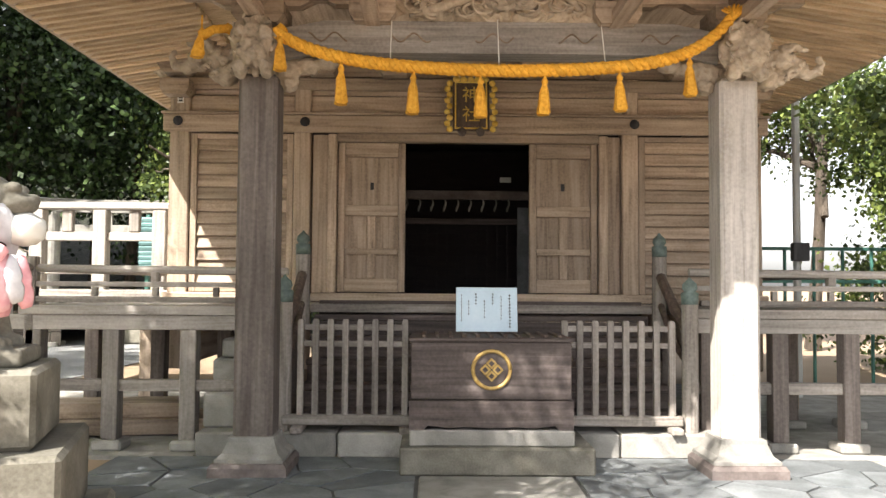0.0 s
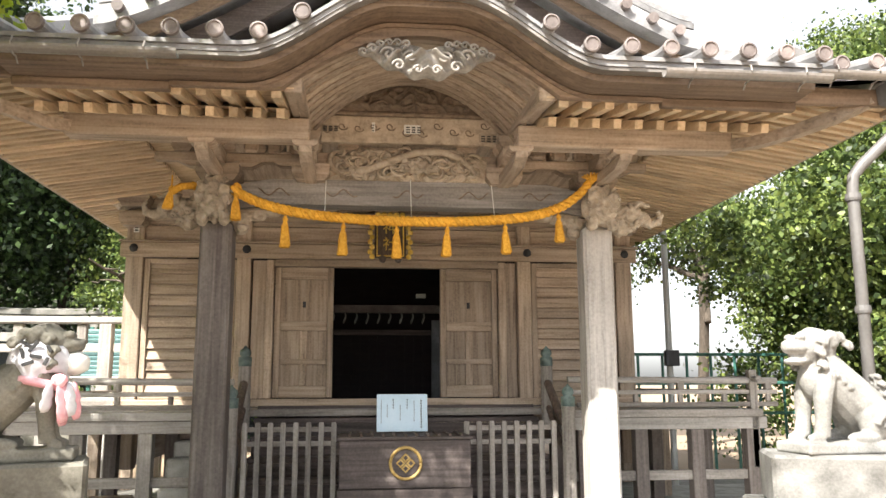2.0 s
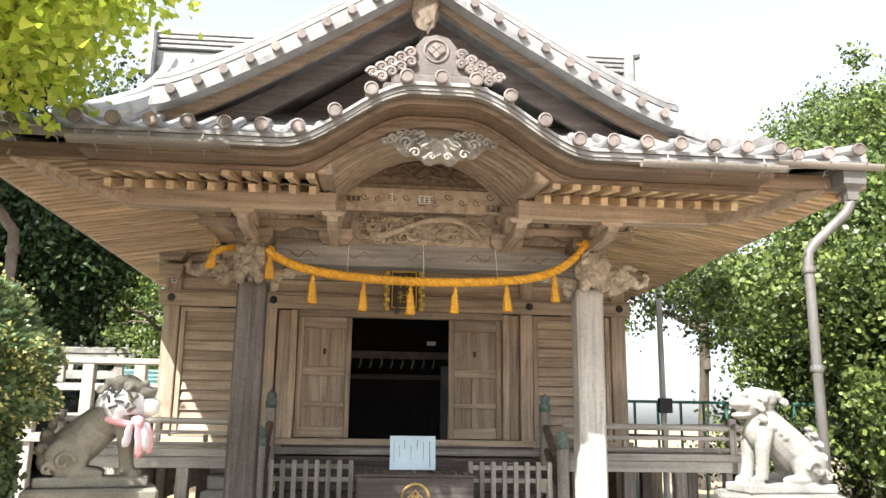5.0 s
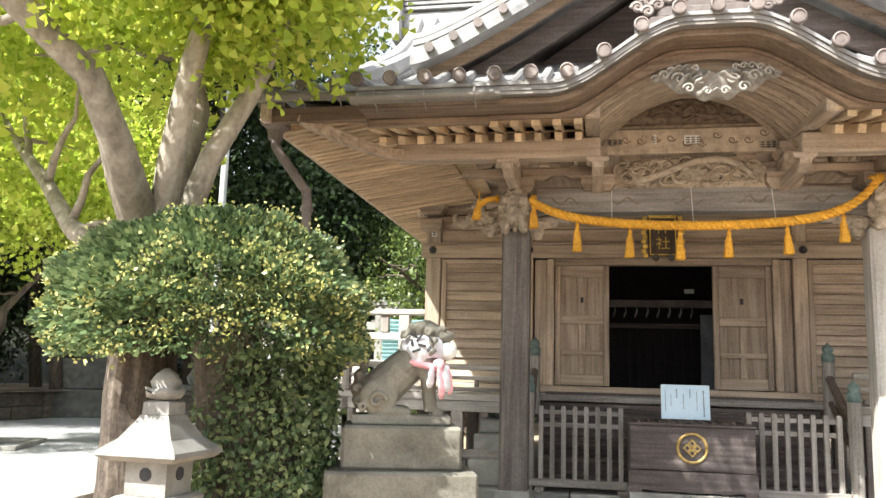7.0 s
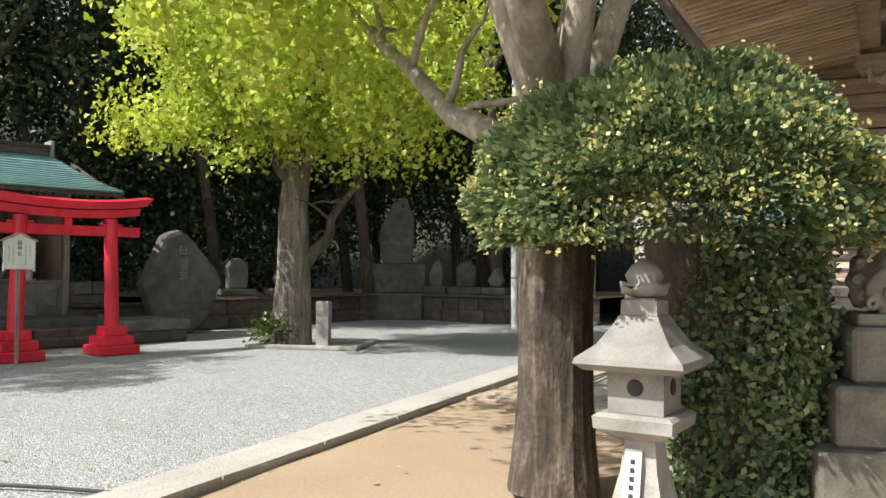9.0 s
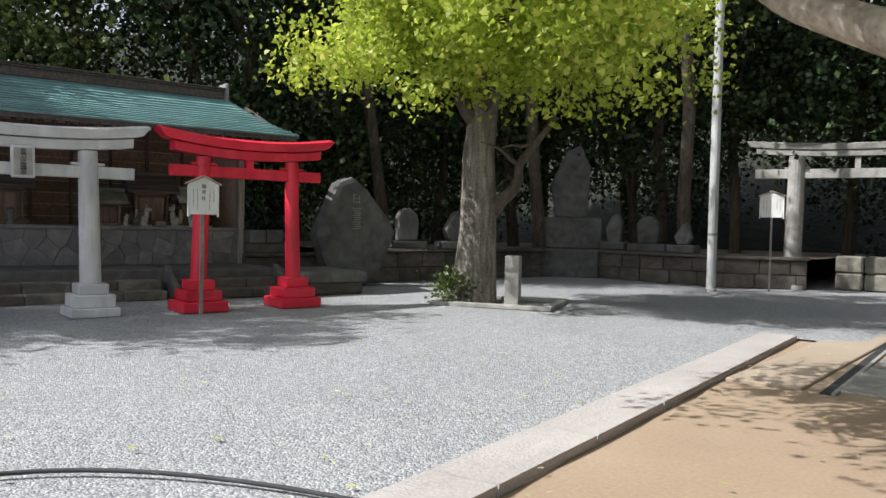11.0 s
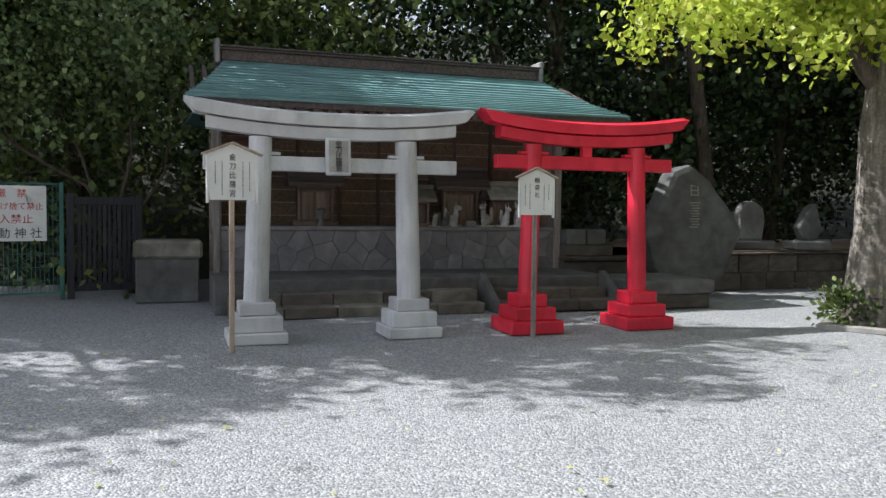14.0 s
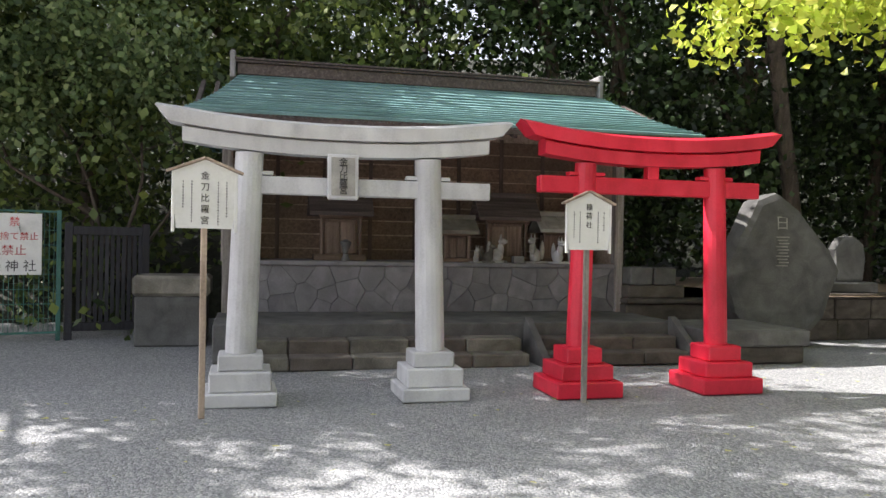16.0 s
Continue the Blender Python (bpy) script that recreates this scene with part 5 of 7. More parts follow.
for strand in range(3):
    pts = []
    for i in range(260):
        t = -1 + 2 * i / 259
        c = rope_at(t)
        a = strand * 2 * math.pi / 3 + i * 0.52
        r = 0.024
        pts.append(c + Vector((0, r * math.cos(a), r * math.sin(a))))
    part("rope_strand", tube(pts, 0.028, 7), rope_m, rope, smooth=True)
part("rope_wrap", tube([(PL + 0.2 * math.cos(a), PY - 0.3 + 0.55 * math.sin(a), 3.36 + 0.06 * math.sin(a)) for a in np.linspace(math.pi, 0, 14)], 0.038, 8), rope_m, rope, smooth=True)
part("rope_tail", tube([(PL - 0.2, 6.06, 3.36), (PL - 0.3, 6.02, 3.34), (PL - 0.38, 6.0, 3.28)], 0.035, 8), rope_m, rope, smooth=True)
for k in range(9):
    a = 0.5 + 0.27 * k
    part("frayed_end", tube([(PR - 0.13, 6.02, 3.45), (PR - 0.10 + 0.05 * math.cos(a), 6.01, 3.49 + 0.03 * math.sin(a)), (PR - 0.08 + 0.15 * math.cos(a), 5.99 - 0.01 * (k % 3), 3.47 + 0.09 * math.sin(a))], [0.024, 0.016, 0.008], 6), rope_m, rope, smooth=True)


def tassel(x, y, z, ln, parent, tilt=0):
    cord = part("tassel_cord", tube([(x, y, z + 0.1), (x, y, z - 0.03)], 0.008, 6), rope_m, parent)
    b = lathe([(0.012, z), (0.026, z - 0.03), (0.018, z - 0.055), (0.03, z - 0.1), (0.05, z - ln + 0.02), (0.046, z - ln)], 14, x, y)
    for i, v in enumerate(b.verts):
        if v.co.z < z - 0.09:
            v.co.x += 0.007 * math.sin(i * 2.4)
            v.co.y += 0.007 * math.cos(i * 1.7)
        v.co.x += tilt * (z - v.co.z)
    part("tassel", b, rope_m, parent, smooth=False)


for t, ln, tl in ((-0.71, 0.30, 0), (-0.395, 0.30, -0.03), (-0.105, 0.30, 0.0), (0.175, 0.28, -0.05), (0.5, 0.28, 0.03), (0.81, 0.28, 0.02)):
    c = rope_at(t)
    tassel(c.x, c.y - 0.02, c.z - 0.06, ln, rope, tl)
tassel(PL + 0.21, 5.98, 3.28, 0.26, rope)
tassel(PL - 0.38, 6.0, 3.34, 0.22, rope, -0.15)
for t in (-0.5, -0.02, 0.45):
    c = rope_at(t)
    part("hanging_cord", tube([(c.x, 6.22, 3.5), (c.x, 6.03, c.z)], 0.004, 5), board_m, rope)

# ---- framed name plaque over the door ----
pq = thing("name_plaque", 0.36, 8.72, 3.10, 0, "dark plaque with gilt scalloped frame and gold characters", "plaque")
TILT_P = pose(0, 0, 0, -12, 0, 0)
part("panel", moved(box(-0.2, 0.2, 0, 0.03, 0.02, 0.60, 0.004), TILT_P), dark_z, pq, local=True)
for s in (-1, 1):
    part("inner_frame", moved(box(s * 0.17 - 0.008, s * 0.17 + 0.008, -0.014, 0.0, 0.05, 0.58, 0.003), TILT_P), gold, pq, local=True)
    for k in range(9):
        part("scallop", moved(blob(s * (0.235 + 0.025 * (k % 2)), 0.0, 0.03 + 0.068 * k, 0.035, 0.025, 0.036, 0.15, 3, k, 2), TILT_P), gold, pq, local=True)
for z in (0.04, 0.585):
    part("inner_frame", moved(box(-0.178, 0.178, -0.013, 0.001, z - 0.008, z + 0.008, 0.003), TILT_P), gold, pq, local=True)
for k in range(5):
    part("scallop", moved(blob(-0.16 + 0.08 * k, 0, 0.62, 0.04, 0.025, 0.035, 0.15, 3, k, 2), TILT_P), gold, pq, local=True)
for s in (-1, 1):
    part("support", moved(blob(s * 0.1, -0.02, -0.01, 0.05, 0.04, 0.05, 0.3, 4, 2, 2), TILT_P), tile_brown, pq, local=True)
text_on("神", 0.2, TILT_P @ pose(0, -0.012, 0.42, 90, 0, 0), gold, pq)
text_on("社", 0.2, TILT_P @ pose(0, -0.012, 0.19, 90, 0, 0), gold, pq)

# ---- guardian lions on stepped pedestals ----
def pedestal(x, y, rz, label):
    p = thing("lion_pedestal", x, y, 0, rz, label, "pedestal", "lion pedestals")
    z = 0.0
    for k, (w, d, h) in enumerate(((1.36, 1.12, 0.28), (1.18, 0.92, 0.27), (0.98, 0.72, 0.30), (0.78, 0.52, 0.28))):
        part("tier", box(-w / 2, w / 2, -d / 2, d / 2, z + (0.002 if k else 0), z + h, 0.018), stone_moss if x < 0 else stone_lion, p, local=True)
        z += h
    return p


def lion(x, y, z, rz, material, label, k=1.0):
    """A seated guardian lion, facing local +x; one plain mesh."""
    b = box(-0.36, 0.36, -0.17, 0.17, 0.0, 0.07, 0.01)

    def add(*a):
        join(b, blob(*a))

    def curl(cx, cy, cz, r, thick, side):
        join(b, tube([(cx + r * (1 - t / 8) * math.cos(t), cy + side * 0.004 * t, cz + r * (1 - t / 8) * math.sin(t)) for t in np.linspace(0, 7, 16)], thick, 6))
    # slanting trunk from the haunch up to the chest
    join(b, tube([(-0.22, 0, 0.17), (-0.14, 0, 0.27), (-0.02, 0, 0.38), (0.09, 0, 0.49), (0.15, 0, 0.58)], [0.12, 0.155, 0.145, 0.13, 0.11], 14))
    add(0.16, 0.0, 0.45, 0.10, 0.11, 0.13, 0.08, 2, 3)
    for e in (-1, 1):
        add(-0.17, e * 0.11, 0.20, 0.14, 0.07, 0.135, 0.06, 2, 4)
        add(-0.05, e * 0.135, 0.095, 0.12, 0.042, 0.04, 0.08, 2, 5)
        curl(-0.18, e * 0.185, 0.17, 0.07, 0.018, e)
        curl(-0.28, e * 0.15, 0.12, 0.045, 0.015, e)
        join(b, tube([(0.15, e * 0.085, 0.46), (0.19, e * 0.095, 0.33), (0.20, e * 0.095, 0.2), (0.215, e * 0.095, 0.1)], [0.065, 0.058, 0.046, 0.05], 10))
        for j in range(3):
            add(0.255 + 0.012 * (j == 1), e * 0.095 + 0.03 * (j - 1), 0.09, 0.045, 0.018, 0.03, 0.05, 2, 6, 2)
        add(0.10, e * 0.125, 0.69, 0.035, 0.022, 0.055, 0.1, 2, 7, 2)
        add(0.285, e * 0.055, 0.705, 0.035, 0.032, 0.026, 0.05, 2, 8, 2)
        for j in range(7):
            a = -1.1 + 0.62 * j
            curl(0.10 + 0.11 * math.cos(a), e * (0.118 + 0.012 * math.sin(j)), 0.585 + 0.125 * math.sin(a), 0.034, 0.016, e)
        for j in range(4):
            curl(0.02 + 0.035 * j, e * (0.12 - 0.006 * j), 0.40 + 0.035 * j, 0.03, 0.014, e)
    add(0.16, 0.0, 0.645, 0.135, 0.125, 0.125, 0.1, 3, 9)
    add(0.285, 0.0, 0.645, 0.085, 0.09, 0.05, 0.06, 2, 10)
    add(0.345, 0.0, 0.662, 0.03, 0.045, 0.028, 0.05, 2, 12, 2)
    add(0.285, 0.0, 0.558, 0.075, 0.075, 0.026, 0.06, 2, 11)
    # flame tail
    for j, (dx, dz, r) in enumerate(((-0.31, 0.16, 0.06), (-0.335, 0.25, 0.055), (-0.32, 0.34, 0.048), (-0.29, 0.41, 0.036), (-0.27, 0.46, 0.022))):
        add(dx, 0.0, dz, r, r * 0.9, r * 1.15, 0.25, 5, j, 2)
        for e in (-1, 1):
            curl(dx, e * r * 0.85, dz, r * 0.7, 0.013, e)
    me = link_mesh("guardian_lion", b, material)
    ob = tagged(new("guardian_lion", me), label, "statue", "guardian lions")
    ob.matrix_basis = pose(x, y, z, 0, 0, rz) @ Matrix.Diagonal((k, k, k, 1))
    rm = ob.modifiers.new("merge", "REMESH")
    rm.mode, rm.voxel_size, rm.use_smooth_shade = "VOXEL", 0.009, True
    return ob


pedestal(-1.84, 2.98, 16, "stepped mossy stone pedestal of the guardian lion")
pedestal(2.63, 2.86, -20, "stepped pale stone pedestal of the guardian lion")
lion(-1.84, 2.98, 1.13, 14, stone_moss, "seated mossy stone guardian lion wrapped in cloths", 0.92)
lion(2.66, 2.86, 1.13, 186, stone_lion, "seated pale stone guardian lion in full sun", 0.9)
# cloths on the western lion
cl = thing("lion_cloths", -1.705, 3.01, 1.62, 14, "white printed head cloth, mouth cover and pink bib tied on", "cloth")


def draped(x, y, z, rx, ry, rz, fold, seed):
    """A cloth over a rounded form: pleats that run down from the crown and a wavy hem."""
    bq_ = bmesh.new()
    rings_ = []
    for i in range(12):
        ph = math.pi * (0.04 + 0.66 * i / 11)
        ring = []
        for j in range(40):
            th = 2 * math.pi * j / 40
            kf = 1 + fold * (i / 11) * math.sin(7 * th + seed + 2 * math.sin(2 * th)) + 0.05 * noise.noise(Vector((3 * math.cos(th), 3 * math.sin(th), i * 0.4 + seed)))
            ring.append(bq_.verts.new((x + rx * kf * math.sin(ph) * math.cos(th), y + ry * kf * math.sin(ph) * math.sin(th), z + rz * math.cos(ph) - (0.03 * math.sin(3 * th + seed) if i == 11 else 0))))
        rings_.append(ring)
    for p_, q_ in zip(rings_, rings_[1:]):
        for j in range(40):
            bq_.faces.new((p_[j], p_[(j + 1) % 40], q_[(j + 1) % 40], q_[j]))
    bq_.faces.new(rings_[0])
    bmesh.ops.recalc_face_normals(bq_, faces=bq_.faces[:])
    return bq_


part("head_cloth", draped(-0.01, 0.0, 0.02, 0.155, 0.152, 0.145, 0.09, 1.0), cloth_w, cl, "white cloth with dark brush print", local=True, smooth=True)
part("mouth_cover", blob(0.155, 0.0, 0.01, 0.075, 0.085, 0.065, 0.12, 3, 5), board_m, cl, "rounded white mouth cover", local=True, smooth=True)
for k, (dx, dz, w, tilt_) in enumerate(((-0.075, 0.085, 0.030, 30), (-0.035, 0.07, 0.034, -50), (-0.085, 0.035, 0.026, 75), (-0.02, 0.02, 0.03, 10), (0.04, 0.06, 0.02, 60), (-0.055, -0.015, 0.03, -20), (0.03, -0.005, 0.022, -65))):
    yy = -0.155 * math.sqrt(max(0.05, 1 - (dx / 0.17) ** 2 - (dz / 0.19) ** 2)) - 0.012
    part("print", moved(box(-w, w, -0.006, 0.006, -0.009, 0.009, 0.002), pose(dx, yy, dz + 0.02, 0, tilt_, 0)), ink, cl, local=True)
part("scarf", tube([(0.01 + 0.135 * math.cos(a), 0.145 * math.sin(a), -0.095 - 0.03 * math.cos(a)) for a in np.linspace(0, 2 * math.pi, 20)], 0.024, 8), cloth_p, cl, local=True, smooth=True)
for k, (dx, dy, ln, sw, mt_) in enumerate(((0.10, -0.145, 0.20, 0.03, cloth_p), (0.145, -0.115, 0.17, 0.02, cloth_w), (0.06, -0.155, 0.15, -0.02, cloth_w), (0.165, -0.06, 0.19, 0.02, cloth_p), (0.125, -0.13, 0.22, 0.0, cloth_p))):
    pts = [(dx + sw * t, dy - 0.02 * math.sin(3 * t), -0.09 - ln * t) for t in np.linspace(0, 1, 8)]
    part("scarf_tail", tube(pts, [0.012, 0.022, 0.03, 0.036, 0.03, 0.038, 0.034, 0.022], 8, squash=0.3), mt_, cl, local=True, smooth=True)
part("knot", blob(0.10, -0.15, -0.08, 0.04, 0.03, 0.035, 0.3, 4, 3, 2), cloth_p, cl, local=True)

# ---- stone lantern ----
ln_ = thing("stone_lantern", -2.98, 1.88, 0, -4, "pale stone garden lantern with square curved roof", "lantern")
Q = 2 ** 0.5
part("foot", lathe([(0.23 * Q, 0), (0.23 * Q, 0.06), (0.2 * Q, 0.10)], 4, turn=0.5), stone, ln_, local=True)
part("shaft", lathe([(0.18 * Q, 0.10), (0.14 * Q, 0.25), (0.085 * Q, 0.5), (0.07 * Q, 0.64)], 4, turn=0.5), stone, ln_, local=True)
part("platform", lathe([(0.10 * Q, 0.642), (0.18 * Q, 0.69), (0.185 * Q, 0.745), (0.165 * Q, 0.76)], 4, turn=0.5), stone, ln_, local=True)
fb = part("fire_box", lathe([(0.128 * Q, 0.762), (0.132 * Q, 0.98)], 4, turn=0.5), stone, ln_, local=True)
for k in range(4):
    a = k * math.pi / 2
    # black disc on each face: the shade inside a hole put into colour
    part("round_opening", moved(lathe([(0.038, 0), (0.038, 0.006), (0.03, 0.007)], 14), Matrix.Translation((0.129 * math.cos(a), 0.129 * math.sin(a), 0.88)) @ Matrix.Rotation(a, 4, "Z") @ Matrix.Rotation(math.pi / 2, 4, "Y")), black_w, fb, local=True)
part("cap", lathe([(0.215 * Q, 0.955), (0.252 * Q, 0.985), (0.245 * Q, 1.01), (0.17 * Q, 1.07), (0.105 * Q, 1.17), (0.092 * Q, 1.2)], 4, turn=0.5), stone, ln_, "curved square stone roof", local=True)
part("neck", lathe([(0.086 * Q, 1.202), (0.082 * Q, 1.27), (0.06 * Q, 1.28)], 4, turn=0.5), stone, ln_, local=True)
fin = lathe([(0.05, 1.282), (0.105, 1.315), (0.115, 1.34), (0.075, 1.35), (0.09, 1.385), (0.06, 1.43), (0.01, 1.465)], 14)
for i_, v in enumerate(fin.verts):
    if 1.30 < v.co.z < 1.345:
        v.co.z += 0.018 * math.cos(i_ * math.pi / 2)
part("finial", fin, stone, ln_, "lotus-bud finial", local=True, smooth=True)
part("inscribed_strip", moved(box(-0.04, 0.04, -0.004, 0.004, -0.2, 0.2, 0.001), pose(-0.02, -0.128, 0.40, -11, 0, 0)), board_m, ln_, local=True)
bq = bmesh.new()
for k in range(9):
    box(-0.011, 0.011, -0.0065, -0.0045, -0.17 + 0.038 * k, -0.148 + 0.038 * k, 0, bq)
part("inscription", moved(bq, pose(-0.02, -0.128, 0.40, -11, 0, 0)), ink, ln_, local=True)

# ---- raised walkway rail behind the hall, and the east side ----
wk = thing("walkway_railing", -4.8, 11.0, 0, 0, "pale sunlit timber railing of a raised walkway", "railing")
part("top_rail", box(-5.5, -3.1, 10.9, 11.1, 2.42, 2.52, 0.02), pale_x, wk)
part("mid_rail", box(-5.5, -3.1, 10.96, 11.04, 2.0, 2.12, 0.01), pale_x, wk)
part("low_rail", box(-5.5, -3.1, 10.96, 11.04, 1.55, 1.65, 0.01), pale_x, wk)
part("deck_edge", box(-5.5, -3.1, 10.85, 12.2, 1.2, 1.34, 0.01), grey_x, wk)
for x in (-5.4, -4.55, -3.75):
    part("rail_post", box(x - 0.09, x + 0.09, 10.91, 11.09, 0.0, 2.418, 0.012), pale_z, wk)
for x in (-5.0, -4.1):
    part("short_post", box(x - 0.07, x + 0.07, 10.95, 11.05, 2.122, 2.418, 0.01), grey_z, wk)
tp = thing("teal_panel", -3.6, 12.0, 1.35, 0, "corrugated teal sheet panel behind the railing", "panel")
for k in range(12):
    part("rib", tube([(-4.4, 12.0, 1.6 + 0.07 * k), (-3.1, 12.0, 1.6 + 0.07 * k)], 0.04, 6), copper, tp)
for x in (-4.3, -3.2):
    part("post", box(x - 0.03, x + 0.03, 12.04, 12.1, 1.34, 2.45), green_p, tp)
rub = thing("stacked_timber", -3.0, 7.9, 0, 8, "tan timber and stones stored under the veranda", "timber")
for k in range(4):
    part("beam", box(-1.0 + 0.1 * k, 0.9, -0.3 + 0.17 * k, -0.15 + 0.17 * k, 0.02, 0.16), wood_x, rub, local=True)
for k in range(3):
    part("beam", box(-0.8, 0.7 - 0.1 * k, -0.2 + 0.17 * k, -0.06 + 0.17 * k, 0.165, 0.3), wood_x, rub, local=True)
ef = thing("green_fence", 6.2, 11.6, 0, 0, "dark green steel railing beside the bright lookout", "fence")
for k in range(9):
    x = 4.6 + k * 0.42
    part("bar", box(x - 0.02, x + 0.02, 11.58, 11.62, 0, 2.0), green_p, ef)
for z in (1.0, 1.5, 1.97):
    part("rail", box(4.4, 8.2, 11.57, 11.63, z, z + 0.05), green_p, ef)
lpole = thing("lamp_pole", 4.75, 10.6, 0, 0, "slim blue-grey pole with a small black box", "pole")
part("shaft", lathe([(0.05, 0), (0.05, 4.3)], 12), pole_m, lpole, local=True)
part("box", box(-0.11, 0.11, -0.14, -0.04, 1.78, 2.02, 0.012), black_w, lpole, local=True)
part("cap", lathe([(0.056, 4.3), (0.056, 4.34), (0.02, 4.36)], 12), pole_m, lpole, local=True)


# ---- the gravel court ----
U = Vector((0.25, 0.968, 0)).normalized()
N = Vector((U.y, -U.x, 0))
A0 = Vector((-18.1, 3.45, 0))
TURN = math.degrees(math.atan2(U.y, U.x))


def court(u, n, z=0.0):
    return A0 + U * u + N * n + Vector((0, 0, z))


SHED = Matrix.Translation(A0) @ pose(0, 0, 0, 0, 0, TURN)  # local x along the front, local y to the back


def put(bm):
    return moved(bm, SHED)


def slab(u0, u1, n0, n1, z0, z1, bevel=0.01):
    """A block in the shed's own axes: u along the front, n towards the court."""
    return put(box(u0, u1, -n1, -n0, z0, z1, bevel))


def torii(name, cx, cy, span, height, overhang, leg, material, base_steps, label, lean=0.05, tablet=False, strut=True, nuki=0.5, rz=TURN):
    t = thing(name, cx, cy, 0, rz, label, "torii")
    h = span / 2
    zt = height
    for s in (-1, 1):
        x = s * h
        zb = 0.0
        for k, (w, hh) in enumerate(base_steps):
            part("base_step", box(x - w / 2, x + w / 2, -w / 2, w / 2, zb + (0.002 if k else 0), zb + hh, 0.012), material, t, local=True)
            zb += hh
        part("leg", tube([(x, 0, zb), (x - s * lean * 0.5, 0, (zb + zt - 0.3) / 2), (x - s * lean, 0, zt - 0.3)], [leg, leg * 0.96, leg * 0.9], 18), material, t, local=True, smooth=False)
        part("wedge", box(x - s * lean - leg - 0.07, x - s * lean + leg + 0.07, -0.05, 0.05, nuki * zt + 0.165 * zt / 2.6 + 0.01, nuki * zt + 0.165 * zt / 2.6 + 0.045, 0.004), material, t, local=True)
    half = h + overhang
    sag = lambda x: 0.11 * (abs(x) / half) ** 2.2
    for nm, z0, z1, dy, cut in (("lower_lintel", zt - 0.31, zt - 0.17, 0.10, 0.17), ("top_lintel", zt - 0.168, zt - 0.03, 0.135, 0.0)):
        b = bmesh.new()
        rows = []
        for i in range(25):
            x = (i / 12 - 1) * (half - cut)
            e = 0.05 * (1 if nm == "top_lintel" else 0) * (1 if i in (0, 24) else 0) * (1 if i else -1)
            top = z1 + sag(x)
            bot = z0 + sag(x)
            sec = [(-dy, bot), (dy, bot), (dy * 1.08, top - 0.02), (0, top + 0.02), (-dy * 1.08, top - 0.02)]
            rows.append([b.verts.new((x + e * (1 if zz > bot + 0.02 else -1), yy, zz)) for yy, zz in sec])
        for p, q in zip(rows, rows[1:]):
            for k in range(5):
                b.faces.new((p[k], p[(k + 1) % 5], q[(k + 1) % 5], q[k]))
        b.faces.new(rows[0][::-1])
        b.faces.new(rows[-1])
        bmesh.ops.recalc_face_normals(b, faces=b.faces[:])
        part(nm, b, material, t, local=True)
    zn = nuki * zt
    part("tie_beam", box(-half + 0.14, half - 0.14, -0.06, 0.06, zn, zn + 0.165 * zt / 2.6, 0.008), material, t, local=True)
    if strut:
        part("centre_strut", box(-0.06, 0.06, -0.05, 0.05, zn + 0.165 * zt / 2.6 - 0.005, zt - 0.3, 0.006), material, t, local=True)
    if tablet:
        tb = part("name_tablet", moved(box(-0.135, 0.135, -0.03, 0.03, -0.2, 0.2, 0.01), pose(0, -0.17, zn + 0.16, -6, 0, 0)), white_t, t, "framed stone name tablet", local=True)
        part("tablet_frame", moved(box(-0.105, 0.105, -0.036, -0.031, -0.17, 0.17, 0.002), pose(0, -0.17, zn + 0.16, -6, 0, 0)), stone, tb, local=True)
        for k, ch in enumerate("金刀比羅宮"):
            text_on(ch, 0.08, pose(0, -0.200 - 0.0066 * k, zn + 0.288 - 0.063 * k, 84, 0, 0), ink, t)
    return t


wc = Vector((-14.27, 2.71, 0)).lerp(Vector((-13.99, 4.37, 0)), 0.5)
torii("white_torii", wc.x, wc.y, 1.70, 2.48, 0.68, 0.135, white_t, ((0.62, 0.12), (0.52, 0.17), (0.38, 0.14)), "pale grey painted concrete torii with name tablet", tablet=True, strut=False, nuki=0.735)
torii("red_torii", -13.33, 6.48, 1.49, 2.51, 0.57, 0.115, red_t, ((0.66, 0.15), (0.52, 0.15), (0.36, 0.15)), "bright vermilion painted torii on stepped bases", nuki=0.765)

# open shed with small shrines
shed = thing("altar_shed", A0.x, A0.y, 0, 0, "open wooden shed with green copper roof", "shed")


def shed_part(name, bm, material, label="", parent=None):
    return part(name, put(bm), material, parent or shed, label)


